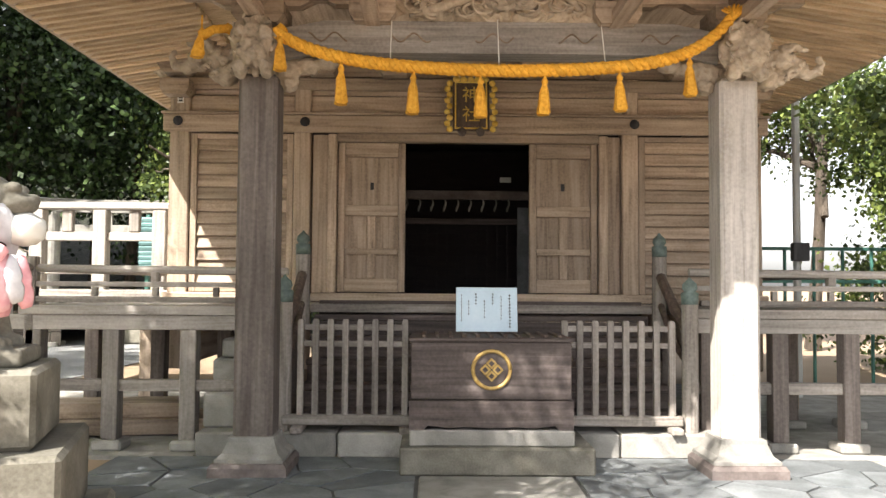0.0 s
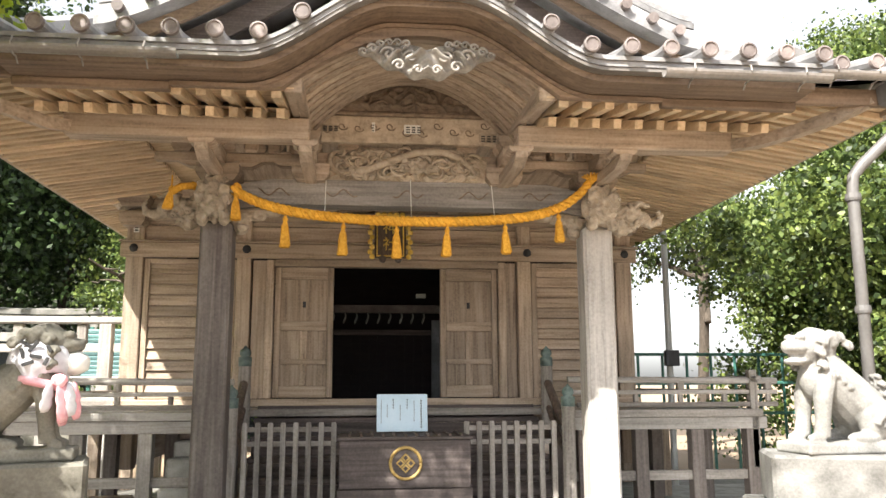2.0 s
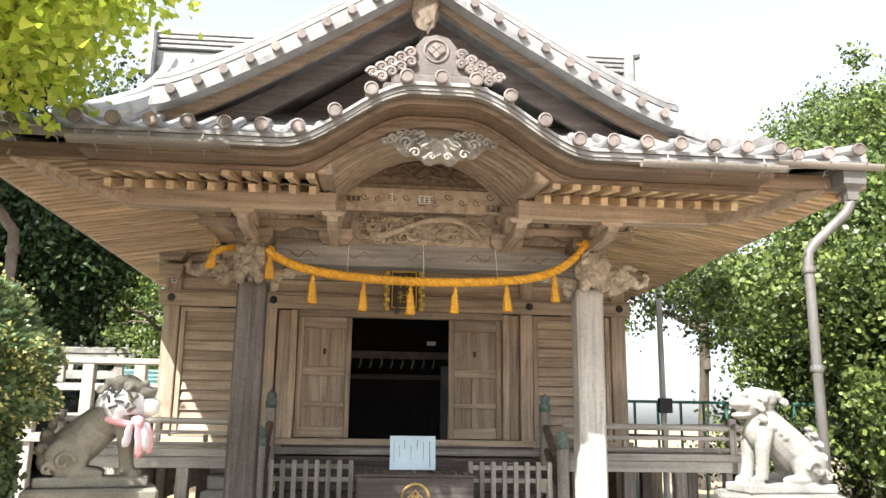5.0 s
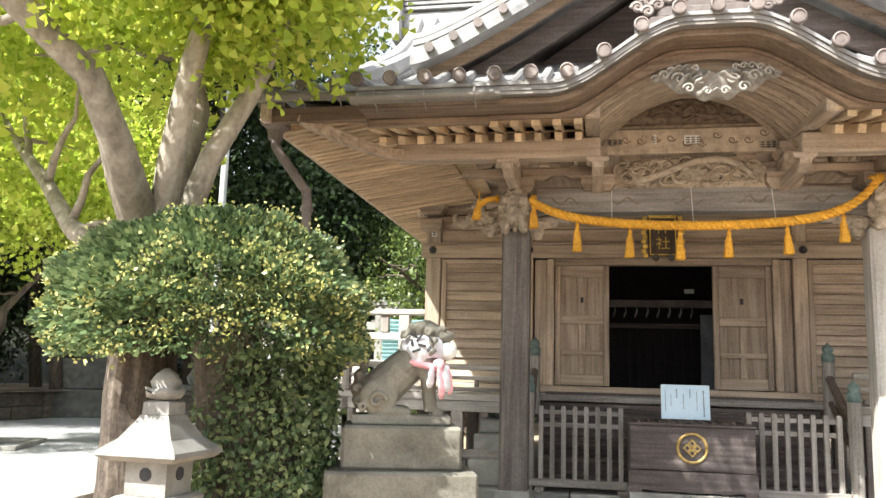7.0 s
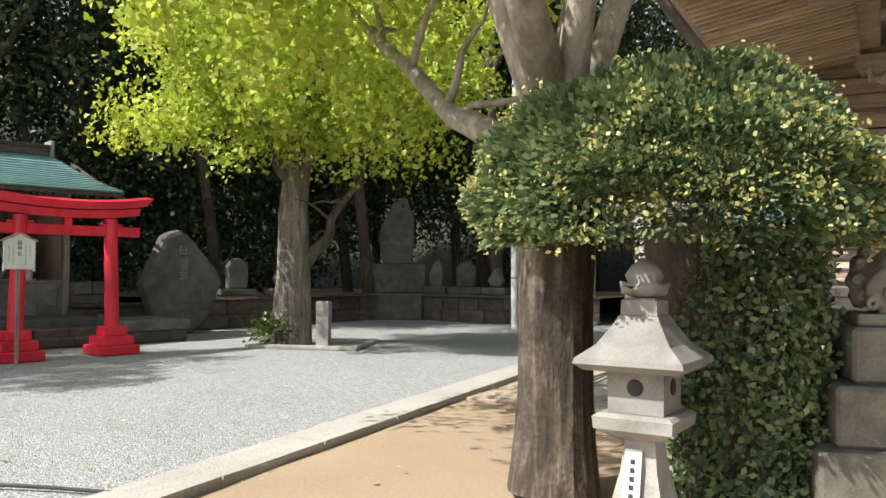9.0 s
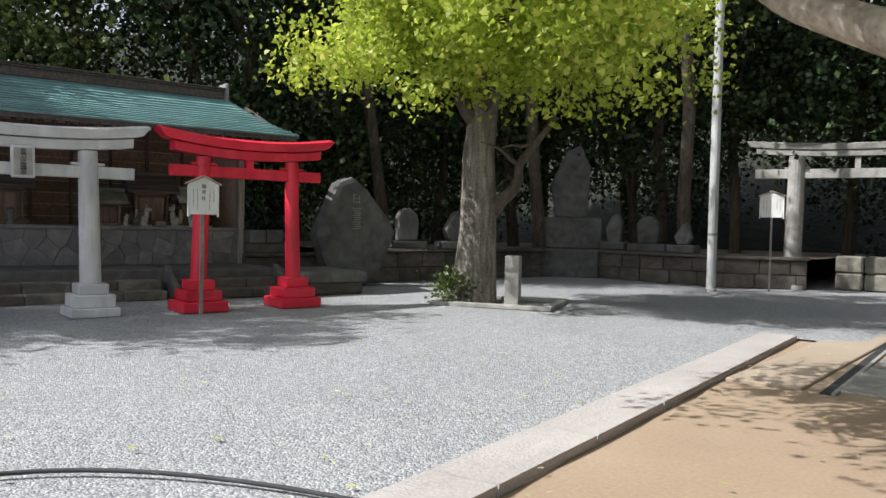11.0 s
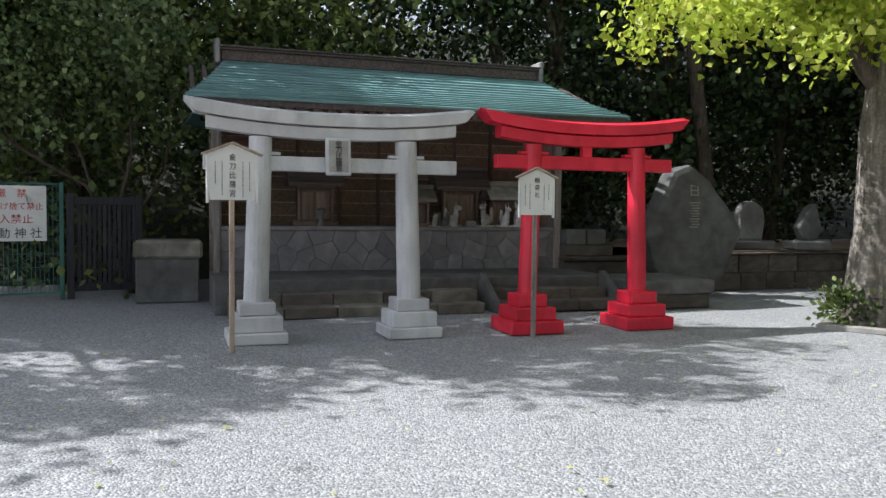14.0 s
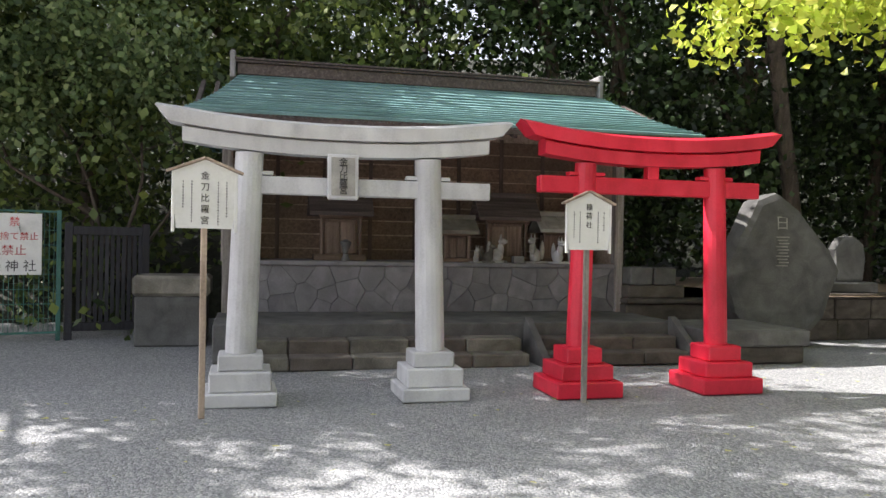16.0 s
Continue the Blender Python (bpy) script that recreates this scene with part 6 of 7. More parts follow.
L = 5.64
rdz, rn, ez_, en = 3.76, -0.5, 2.90, 1.6
rf = None
slope_len = math.hypot(rn - en, rdz - ez_)
for side, tilt in ((1, 1), (-1, -1)):
    b = bmesh.new()
    rows = []
    for i in range(13):
        t = i / 12
        n = rn + side * t * (en - rn)
        z = rdz - t * (rdz - ez_) - 0.07 * math.sin(math.pi * t)
        w = -0.18 + 0.64 * t ** 0.9
        rows.append([b.verts.new((-w, -n, z)), b.verts.new((L + w, -n, z)), b.verts.new((L + w, -n, z - 0.06)), b.verts.new((-w, -n, z - 0.06))])
    for p, q in zip(rows, rows[1:]):
        for k in range(4):
            b.faces.new((p[k], p[(k + 1) % 4], q[(k + 1) % 4], q[k]))
    b.faces.new(rows[0][::-1])
    b.faces.new(rows[-1])
    bmesh.ops.recalc_face_normals(b, faces=b.faces[:])
    rp = shed_part("roof_slope", b, copper, "verdigris copper sheet roofing in courses")
    if side > 0:
        for i in range(15):
            t = (i + 0.5) / 15
            n = rn + t * (en - rn)
            z = rdz - t * (rdz - ez_) - 0.07 * math.sin(math.pi * t)
            w = -0.18 + 0.64 * t ** 0.9
            part("seam", put(moved(box(-w, L + w, -0.014, 0.014, -0.004, 0.016, 0.003), Matrix.Translation((0, -n, z)))), copper, rp)
shed_part("ridge", box(0.1, L - 0.22, 0.36, 0.64, 3.70, 3.86, 0.01), dark_x, "brown boxed ridge")
for k in range(2):
    shed_part("ridge_board", box(0.06, L - 0.18, 0.32 - 0.02 * k, 0.68 + 0.02 * k, 3.862 + 0.035 * k, 3.89 + 0.035 * k, 0.004), dark_x)
for x in (0.04, L - 0.16):
    shed_part("ridge_end_cap", box(x - 0.04, x + 0.04, 0.3, 0.7, 3.64, 4.02, 0.02), tile_m)
shed_part("eave_fascia", box(-0.42, L + 0.42, -1.60, -1.56, 2.78, 2.87, 0.004), dark_x)
for k in range(34):
    x = -0.35 + k * (L + 0.7) / 33
    shed_part("rafter", moved(box(-0.03, 0.03, 0, 2.3, -0.04, 0.03, 0.003), Matrix.Translation((x, -1.55, 2.78)) @ pose(0, 0, 0, 21, 0, 0)), dark_x)
shed_part("back_wall", box(-0.05, L + 0.05, 1.35, 1.42, 0, 3.2, 0.004), wood_x, "brown horizontal board wall with battens")
for k in range(9):
    shed_part("wall_batten", box(k * L / 8 - 0.03, k * L / 8 + 0.03, 1.30, 1.326, 1.0, 3.1, 0.003), dark_z)
for k in range(9):
    shed_part("wall_board", box(0, L, 1.33, 1.346, 1.1 + 0.22 * k, 1.30 + 0.22 * k, 0.004), wood_w)
for x in (0.0, L):
    shed_part("side_wall", box(x - 0.04, x + 0.04, 0.05, 1.35, 1.0, 3.15, 0.004), wood_y)
    shed_part("corner_post", box(x - 0.07, x + 0.07, -0.08, 0.06, 1.13, 3.3, 0.008), grey_z)
    shed_part("eave_post", box(x - 0.05, x + 0.05, -0.10, 0.0, 0.0, 3.2, 0.008), grey_z)
shed_part("front_beam", box(-0.3, L + 0.3, -0.08, 0.06, 3.05, 3.22, 0.006), dark_x)

# crazy-paved stone altar
altar = thing("stone_altar", A0.x, A0.y, 0, 0, "low altar wall faced with irregular grey stones", "altar", kind="structure")
part("core", put(box(0, L, 0.02, 1.3, 0, 1.10, 0.01)), stone_dark, altar)
part("coping", put(box(-0.02, L + 0.05, -0.05, 1.3, 1.085, 1.15, 0.012)), altar_stone, altar)
rng = random.Random(11)


seeds = []
for i_ in range(15):
    for j_ in range(3):
        seeds.append((0.1 + (i_ + 0.5 * (j_ % 2)) * L / 15 + rng.uniform(-0.15, 0.15), 0.53 + 0.22 * j_ + rng.uniform(-0.09, 0.09)))
for poly in cells(seeds, 0.0, L, 0.455, 1.082, 0.004):
    part("stone", put(prism(poly, -0.010 - rng.uniform(0, 0.016), 0.03)), altar_stone, altar)
# stone steps before it
steps = thing("altar_steps", *court(0, 1.7)[:2], 0, 0, "mossy worn stone steps up to the altar", "steps", kind="structure")
part("landing", slab(-0.1, L + 0.1, 0.0, 1.62, 0, 0.45), stone_dark, steps)
for k, (n1, z1) in enumerate(((1.95, 0.30), (2.25, 0.15))):
    for q in range(5):
        a = q * (L - 2.2) / 5
        part("step_stone", slab(0.05 + a, 0.05 + a + (L - 2.2) / 5 - 0.01, 1.3, n1, 0, z1, 0.015), stone_brown if q % 2 else stone_moss, steps)
    for q in range(3):
        a = 3.75 + q * 0.6
        part("step_stone", slab(a, a + 0.59, 1.3, n1, 0, z1, 0.015), stone_brown, steps)
for uu in (3.62, 5.6):
    o = [(-1.62, 0.0), (-2.35, 0.0), (-2.35, 0.08), (-1.66, 0.52), (-1.62, 0.52)]
    bq = moved(prism(o, 0, 0.09), Matrix(((0, 1, 0, uu), (1, 0, 0, 0), (0, 0, 1, 0), (0, 0, 0, 1))))
    part("cheek_stone", put(bq), stone_dark, steps)
side_slab = thing("side_steps", *court(6.2, 2.2)[:2], 0, 0, "grey stone slab and blocks beside the altar", "steps", kind="structure")
part("slab", slab(5.75, 7.1, 1.0, 2.45, 0.22, 0.42, 0.02), stone_dark, side_slab)
part("slab", slab(5.8, 7.05, 1.0, 2.4, 0, 0.217, 0.02), stone_brown, side_slab)
for k in range(2):
    part("block", slab(5.7 + 0.38 * k, 6.06 + 0.38 * k, 0.0, 0.35, 0.86, 1.12, 0.02), stone_dark, side_slab)
part("wall", slab(5.66, 7.6, 0.0, 0.3, 0, 0.58, 0.02), stone_brown, side_slab)
part("wall_cap", slab(5.66, 7.6, -0.03, 0.36, 0.582, 0.66, 0.02), stone_brown, side_slab)
part("wall", slab(5.68, 6.6, 0.02, 0.32, 0.662, 0.858, 0.02), stone_brown, side_slab)


def mini_shrine(u, n, w, h, z0, roof_m, label):
    c = court(u, n)
    t = thing("small_shrine", c.x, c.y, z0, TURN, label, "small shrine", "small shrines on the altar")
    part("base", box(-w * 0.6, w * 0.6, -0.16, 0.16, 0, 0.06 * h / 0.7), wood_w, t, local=True)
    part("body", box(-w * 0.4, w * 0.4, -0.08, 0.14, 0.06 * h / 0.7, 0.58 * h), shrine_z, t, local=True)
    for s in (-1, 1):
        part("post", box(s * w * 0.44 - 0.02, s * w * 0.44 + 0.02, -0.15, -0.11, 0.06 * h / 0.7, 0.6 * h), shrine_z, t, local=True)
        part("door", box(s * w * 0.19 - w * 0.17, s * w * 0.19 + w * 0.17, -0.095, -0.081, 0.1 * h, 0.54 * h), shrine_z, t, local=True)
    part("lintel", box(-w * 0.5, w * 0.5, -0.16, -0.10, 0.58 * h, 0.64 * h), wood_w, t, local=True)
    for s in (-1, 1):
        o = [(0, h), (0, h - 0.05), (s * 0.30, 0.62 * h), (s * 0.30, 0.62 * h + 0.05)]
        bq = moved(prism(o, -w * 0.72, w * 0.72), Matrix(((0, 1, 0, 0), (1, 0, 0, 0), (0, 0, 1, 0), (0, 0, 0, 1))))
        part("roof", bq, roof_m, t, local=True)
    part("ridge", box(-w * 0.74, w * 0.74, -0.05, 0.05, h - 0.03, h + 0.04), roof_m, t, local=True)
    return t


mini_shrine(1.55, -0.45, 0.62, 1.02, 1.15, dark_x, "dark wooden miniature shrine with gabled roof")
mini_shrine(4.02, -0.45, 0.66, 1.0, 1.15, dark_x, "dark wooden miniature fox shrine with gabled roof")
mini_shrine(3.25, -0.42, 0.40, 0.66, 1.15, stone_moss, "small weathered stone shrine with two niches")
mini_shrine(4.8, -0.42, 0.44, 0.74, 1.15, stone, "pale stone miniature shrine with heavy roof")


def fox(u, n, k, s, mat_, label):
    c = court(u - 0.32, n)
    b = blob(0, 0, 0.10 * k, 0.07 * k, 0.10 * k, 0.11 * k, 0.1, 2, k, 2)
    join(b, blob(0.0, -0.06 * k, 0.20 * k, 0.05 * k, 0.05 * k, 0.10 * k, 0.1, 2, 4, 2))
    join(b, blob(0.0, -0.09 * k, 0.31 * k, 0.045 * k, 0.07 * k, 0.045 * k, 0.1, 2, 5, 2))
    for e in (-1, 1):
        join(b, lathe([(0.018 * k, 0.33 * k), (0.002, 0.42 * k)], 6, e * 0.03 * k, -0.06 * k))
    join(b, blob(0.02, 0.12 * k, 0.18 * k, 0.03 * k, 0.04 * k, 0.14 * k, 0.1, 2, 6, 2))
    join(b, box(-0.1 * k, 0.1 * k, -0.14 * k, 0.16 * k, 0, 0.03 * k, 0.004))
    ob = solo("fox_statue", b, mat_, label, "statue", group="fox statues")
    ob.matrix_basis = pose(c.x, c.y, 1.15, 0, 0, TURN + s)
    return ob


for u_, n_, k_, s_, m_ in ((3.98, -0.1, 0.75, 70, stone_moss), (4.12, -0.12, 1.0, 60, stone), (4.72, -0.12, 1.05, -60, stone), (5.05, -0.08, 0.95, 20, white_t), (5.3, -0.1, 1.1, -30, white_t), (3.8, -0.08, 0.6, 10, stone)):
    fox(u_, n_, k_, s_, m_, "small pale stone fox statue seated on the altar")
cube_box = solo("altar_box", put(box(4.04, 4.2, 0.04, 0.16, 1.15, 1.25, 0.006)), stone, "small stone offering block on the altar", "stone box")
lant = thing("altar_lantern", *court(1.6, -0.1)[:2], 1.15, TURN, "small dark metal vessel before the shrine", "vessel")
part("body", lathe([(0.07, 0), (0.05, 0.05), (0.03, 0.1), (0.06, 0.2), (0.08, 0.26), (0.02, 0.3)], 12), stone_dark, lant, local=True)


def notice_post(name, x, y, z0, z1, bw, bh, pole_mat, rz, label, heading=""):
    t = thing(name, x, y, 0, rz, label, "sign")
    part("post", box(-0.024, 0.024, -0.018, 0.018, 0, z1 - 0.05, 0.004), pole_mat, t, local=True)
    o = [(-bw * 0.43, z0), (bw * 0.43, z0), (bw * 0.5, z1 - 0.1), (0, z1), (-bw * 0.5, z1 - 0.1)]
    part("board", prism(o, -0.045, -0.022), board_m, t, "white board with brush writing", local=True)
    for s in (-1, 1):
        bq = box(0, bw * 0.62, -0.075, 0.0, 0, 0.02, 0.003)
        ang = math.degrees(math.atan2(0.1, bw * 0.5))
        m = Matrix.Translation((0, 0, z1 + 0.004)) @ pose(0, 0, 0, 0, ang, 0) if s > 0 else Matrix.Translation((0, 0, z1 + 0.004)) @ pose(0, 0, 0, 0, -ang, 0) @ Matrix.Translation((-bw * 0.62, 0, 0))
        part("roof_strip", moved(bq, m), wood_x, t, local=True)
        e = moved(box(-0.012, 0.012, -0.05, -0.018, z0 - 0.03, z1 - 0.11, 0.003), pose(s * bw * 0.475, 0, 0, 0, 0, 0))
        part("side_strip", e, board_m, t, local=True)
    for k, ch in enumerate(heading):
        text_on(ch, bh * 0.14, pose(0, -0.048, z1 - 0.13 - bh * 0.175 * k, 90, 0, 0), ink, t)
    rg = random.Random(len(heading) * 7 + int(bw * 100))
    for col, x_ in enumerate((-0.33, -0.2, 0.2, 0.33)):
        ln = rg.uniform(0.4, 0.75)
        n_ = int(ln * bh / 0.022)
        bq = bmesh.new()
        for i in range(n_):
            w_ = rg.uniform(0.003, 0.006)
            box(x_ * bw - w_, x_ * bw + w_, -0.0475, -0.0462, z1 - 0.17 - i * 0.022 - 0.012, z1 - 0.17 - i * 0.022, 0, bq)
        part("writing_column", bq, ink, t, local=True)
    return t


notice_post("notice_sign", -13.78, 2.27, 1.50, 2.04, 0.50, 0.5, wood_z, TURN + 8, "white roofed notice board on a bamboo-coloured post", "金刀比羅宮")
notice_post("notice_sign", -13.08, 5.50, 1.38, 1.89, 0.44, 0.46, grey_z, TURN + 2, "white roofed notice board on a grey wooden post", "稲荷社")

# memorial rock and stone wall with steles
def slab_stone(name, x, y, z0, outline, thick, rz, material, label, seed=0, char="", csize=0.3):
    b = prism(outline, -thick / 2, thick / 2)
    bmesh.ops.bevel(b, geom=b.edges[:], offset=thick * 0.22, segments=2, affect="EDGES", profile=0.6)
    bmesh.ops.triangulate(b, faces=b.faces[:])
    bmesh.ops.subdivide_edges(b, edges=b.edges[:], cuts=2, use_grid_fill=True)
    for v in b.verts:
        v.co += v.normal * 0.05 * thick * noise.noise(v.co * 2.3 + Vector((seed, 0, 0)))
    ob = solo(name, b, material, label, "stone")
    ob.matrix_basis = pose(x, y, z0, 0, 0, rz)
    POSES[ob] = ob.matrix_basis.copy()
    return ob


rock = slab_stone("memorial_stone", -15.35, 10.75, 0.0, [(-0.42, 0.05), (0.25, 0.0), (0.62, 0.45), (0.86, 1.12), (0.70, 1.42), (0.22, 1.98), (-0.12, 2.24), (-0.42, 2.12), (-0.66, 1.6), (-0.9, 1.05), (-0.72, 0.5)], 0.5, TURN - 8, stone_dark, "huge rough natural boulder with carved characters", 1)
text_on("日", 0.22, pose(-0.05, -0.262, 1.78, 86, 0, 0), stone, rock)
bq = bmesh.new()
for k in range(10):
    box(-0.14 + 0.02 * (k % 3), 0.05 - 0.02 * (k % 2), -0.272, -0.262, 1.58 - 0.045 * k, 1.60 - 0.045 * k, 0, bq)
part("carved_characters", bq, stone, rock, local=True)

WALL_PTS = [(-15.7, 11.6), (-15.2, 14.0), (-14.3, 17.6), (-12.2, 17.7), (-10.0, 17.5), (-8.4, 18.3)]
low_wall = tagged(new("stone_wall"), "low brown stone retaining wall below the wood", "wall", "", "structure")
for (xa, ya), (xb, yb) in zip(WALL_PTS, WALL_PTS[1:]):
    d = Vector((xb - xa, yb - ya, 0))
    ln = d.length
    m = Matrix.Translation((xa, ya, 0)) @ pose(0, 0, 0, 0, 0, math.degrees(math.atan2(d.y, d.x)))
    for row in range(2):
        x = 0.0
        rr = random.Random(int(xa * 10) + row)
        while x < ln - 0.05:
            w = min(rr.uniform(0.6, 1.0), ln - x)
            part("wall_stone", moved(box(x + 0.006, x + w - 0.006, 0.0 + rr.uniform(0, 0.03), 0.35, row * 0.33, row * 0.33 + 0.324, 0.015), m), stone_brown, low_wall)
            x += w
    part("wall_coping", moved(box(-0.02, ln + 0.02, -0.04, 0.42, 0.662, 0.74, 0.015), m), stone_brown, low_wall)
solo("terrace", sheet([(-40, 11.9), (-15.5, 11.9), (-14.0, 17.95), (-40, 40)], 0.7), dirt_m, "raised earth terrace behind the stone wall", "ground", "structure")
solo("terrace_north", sheet([(-40, 40), (-14.0, 17.95), (-8.4, 18.6), (-8.0, 40)], 0.69), dirt_m, "raised earth terrace below the wood", "ground", "structure")


def stele(x, y, w, h, kind_, rz, base=0.3):
    zb = 0.735
    pd = solo("stone_plinth", box(-w * 0.8, w * 0.8, -0.22, 0.22, 0, base, 0.03), stone_dark, "rough dark stone block carrying a stele", "plinth")
    pd.matrix_basis = pose(x, y, zb, 0, 0, rz)
    if kind_ == "round":
        o = [(-w * 0.42, 0), (w * 0.42, 0), (w * 0.5, h * 0.5), (w * 0.42, h * 0.82), (w * 0.1, h), (-w * 0.25, h * 0.95), (-w * 0.48, h * 0.7)]
    elif kind_ == "leaf":
        o = [(-w * 0.25, 0), (w * 0.3, 0), (w * 0.5, h * 0.3), (w * 0.2, h), (-w * 0.05, h * 0.9), (-w * 0.5, h * 0.35)]
    else:
        o = [(-w * 0.35, 0), (w * 0.45, 0), (w * 0.5, h * 0.7), (w * 0.25, h), (-w * 0.1, h * 0.9), (-w * 0.5, h * 0.45)]
    slab_stone("stele", x, y, zb + base, o, 0.24, rz, stone_dark, "dark natural memorial stele on a pedestal", seed=x)


stele(-15.72, 12.85, 0.55, 0.75, "round", 70, 0.18)
stele(-15.25, 14.0, 0.5, 0.72, "leaf", 66, 0.18)
stele(-14.3, 17.85, 1.05, 1.93, "tall", 30, 0.83)
solo("stone_plinth", moved(box(-0.85, 0.85, -0.35, 0.2, 0, 0.733, 0.03), pose(-14.15, 17.4, 0, 0, 0, 30)), stone_dark, "rough dark stone block before the tall stele", "plinth")
stele(-13.1, 18.1, 0.42, 0.75, "tall", 10, 0.22)
stele(-12.15, 18.1, 0.62, 0.7, "round", 5, 0.2)
stele(-11.2, 18.0, 0.45, 0.55, "leaf", 0, 0.2)

# ginkgo bed, stone pillar, lamp pole
pil = thing("stone_pillar", -10.70, 9.68, 0, 20, "square pale stone marker pillar", "pillar")
part("shaft", box(-0.115, 0.115, -0.10, 0.10, 0.05, 0.84, 0.01), stone, pil, local=True)
part("foot", box(-0.19, 0.19, -0.19, 0.19, 0, 0.052, 0.01), stone, pil, local=True)
part("plate", box(-0.03, 0.03, -0.104, -0.1005, 0.66, 0.73, 0.001), stone, pil, local=True)
bed = thing("tree_kerb", -11.2, 10.1, 0, 20, "low stone edging round the ginkgo trunk", "kerb", kind="structure")
for s in (-1, 1):
    part("edging", box(-1.0, 1.0, s * 0.75 - 0.07, s * 0.75 + 0.07, 0, 0.07, 0.01), stone, bed, local=True)
    part("edging", box(s * 0.93 - 0.07, s * 0.93 + 0.07, -0.68, 0.68, 0, 0.068, 0.01), stone, bed, local=True)
lp = thing("utility_pole", -9.75, 15.95, 0, 0, "slender grey galvanised pole", "pole")
part("shaft", lathe([(0.1, 0), (0.098, 3), (0.085, 8.5)], 14), pole_m, lp, local=True)
part("collar", lathe([(0.12, 0), (0.12, 0.04), (0.1, 0.06)], 14), stone, lp, local=True)
for zz in (1.2, 4.4):
    part("band", lathe([(0.103, zz), (0.103, zz + 0.05)], 14), gutter_m, lp, local=True)
torii("stone_torii", -7.5, 18.6, 2.6, 3.35, 1.0, 0.2, stone, ((0.6, 0.1),), "old lichened grey stone torii in shade", nuki=0.76, rz=6)
notice_post("notice_sign", -8.85, 17.0, 1.62, 2.18, 0.5, 0.45, grey_z, 15, "small white notice board on a thin post", "")
wall2 = tagged(new("stone_steps_wall"), "rough sunlit stone blocks beside the far torii", "wall", "", "structure")
for k in range(3):
    for j in range(2):
        part("block", box(-8.0 + 0.62 * k, -7.42 + 0.62 * k, 19.1, 19.6, 0.4 * j, 0.39 + 0.4 * j, 0.04), stone_moss, wall2)

# gate, fence and planter at the west side
GX = -19.45
gate = thing("slatted_gate", GX, 2.1, 0, 0, "black slatted wooden gate, closed", "gate")
for y_ in (1.62, 2.62):
    part("post", box(GX - 0.05, GX + 0.05, y_ - 0.05, y_ + 0.05, 0, 1.62), black_w, gate)
for z_ in (0.12, 1.45):
    part("rail", box(GX - 0.03, GX + 0.03, 1.67, 2.57, z_, z_ + 0.12), black_w, gate)
for k in range(12):
    y_ = 1.72 + k * 0.073
    part("slat", box(GX - 0.012, GX + 0.012, y_, y_ + 0.05, 0.242, 1.448, 0.003), black_w, gate)
gf = thing("wire_fence", GX, -1.0, 0, 0, "green painted wire mesh fence", "fence")
for k in range(4):
    y_ = 1.5 - k * 1.7
    part("post", box(GX - 0.03, GX + 0.03, y_ - 0.03, y_ + 0.03, 0, 1.78), green_p, gf)
for z_ in (0.1, 1.74):
    part("rail", box(GX - 0.015, GX + 0.015, -3.6, 1.5, z_, z_ + 0.03), green_p, gf)
for k in range(84):
    y_ = 1.44 - k * 0.06
    part("wire", box(GX - 0.004, GX + 0.004, y_ - 0.004, y_ + 0.004, 0.13, 1.74, 0), green_p, gf)
for k in range(7):
    part("wire", box(GX - 0.009, GX - 0.004, -3.6, 1.5, 0.3 + 0.2 * k, 0.308 + 0.2 * k, 0), green_p, gf)
ws = thing("warning_sign", GX + 0.05, 0.45, 0.9, 90, "white warning board with red and black writing", "sign")
part("board", box(-0.6, 0.84, -0.012, 0.012, 0, 0.82, 0.004), board_m, ws, local=True)
for txt, z_, sz, mt, xr in (("厳　禁", 0.70, 0.135, ink_red, 0.58), ("タバコ投げ捨て禁止", 0.51, 0.115, ink_red, 0.80), ("立入禁止", 0.32, 0.15, ink_red, 0.66), ("小 動 神 社", 0.11, 0.165, ink, 0.78)):
    text_on(txt, sz, pose(xr, -0.014, z_, 90, 0, 0), mt, ws, align="RIGHT")
pl = thing("stone_planter", -18.75, 2.85, 0, 0, "dark stone planter block by the gate", "planter", kind="structure")
part("base", moved(box(-0.3, 0.5, -0.55, 0.35, 0, 0.66, 0.02), pose(-18.75, 3.0, 0, 0, 0, TURN - 90)), stone_dark, pl)
part("rim", moved(box(-0.34, 0.54, -0.58, 0.4, 0.662, 0.93, 0.04), pose(-18.75, 3.0, 0, 0, 0, TURN - 90)), stone_moss, pl)


# ---- trees ----
def limb_points(a, b, bend, n, seed, wander=0.24):
    a, b = Vector(a), Vector(b)
    out = []
    for i in range(n + 1):
        t = i / n
        p = a.lerp(b, t) + Vector((0, 0, bend * math.sin(math.pi * t)))
        p += wander * (b - a).length * t * (1 - t) * 2 * Vector((noise.noise(Vector((seed, t * 3, 0))), noise.noise(Vector((t * 3, seed, 5))), noise.noise(Vector((7, t * 3, seed)))))
        out.append(p)
    return out


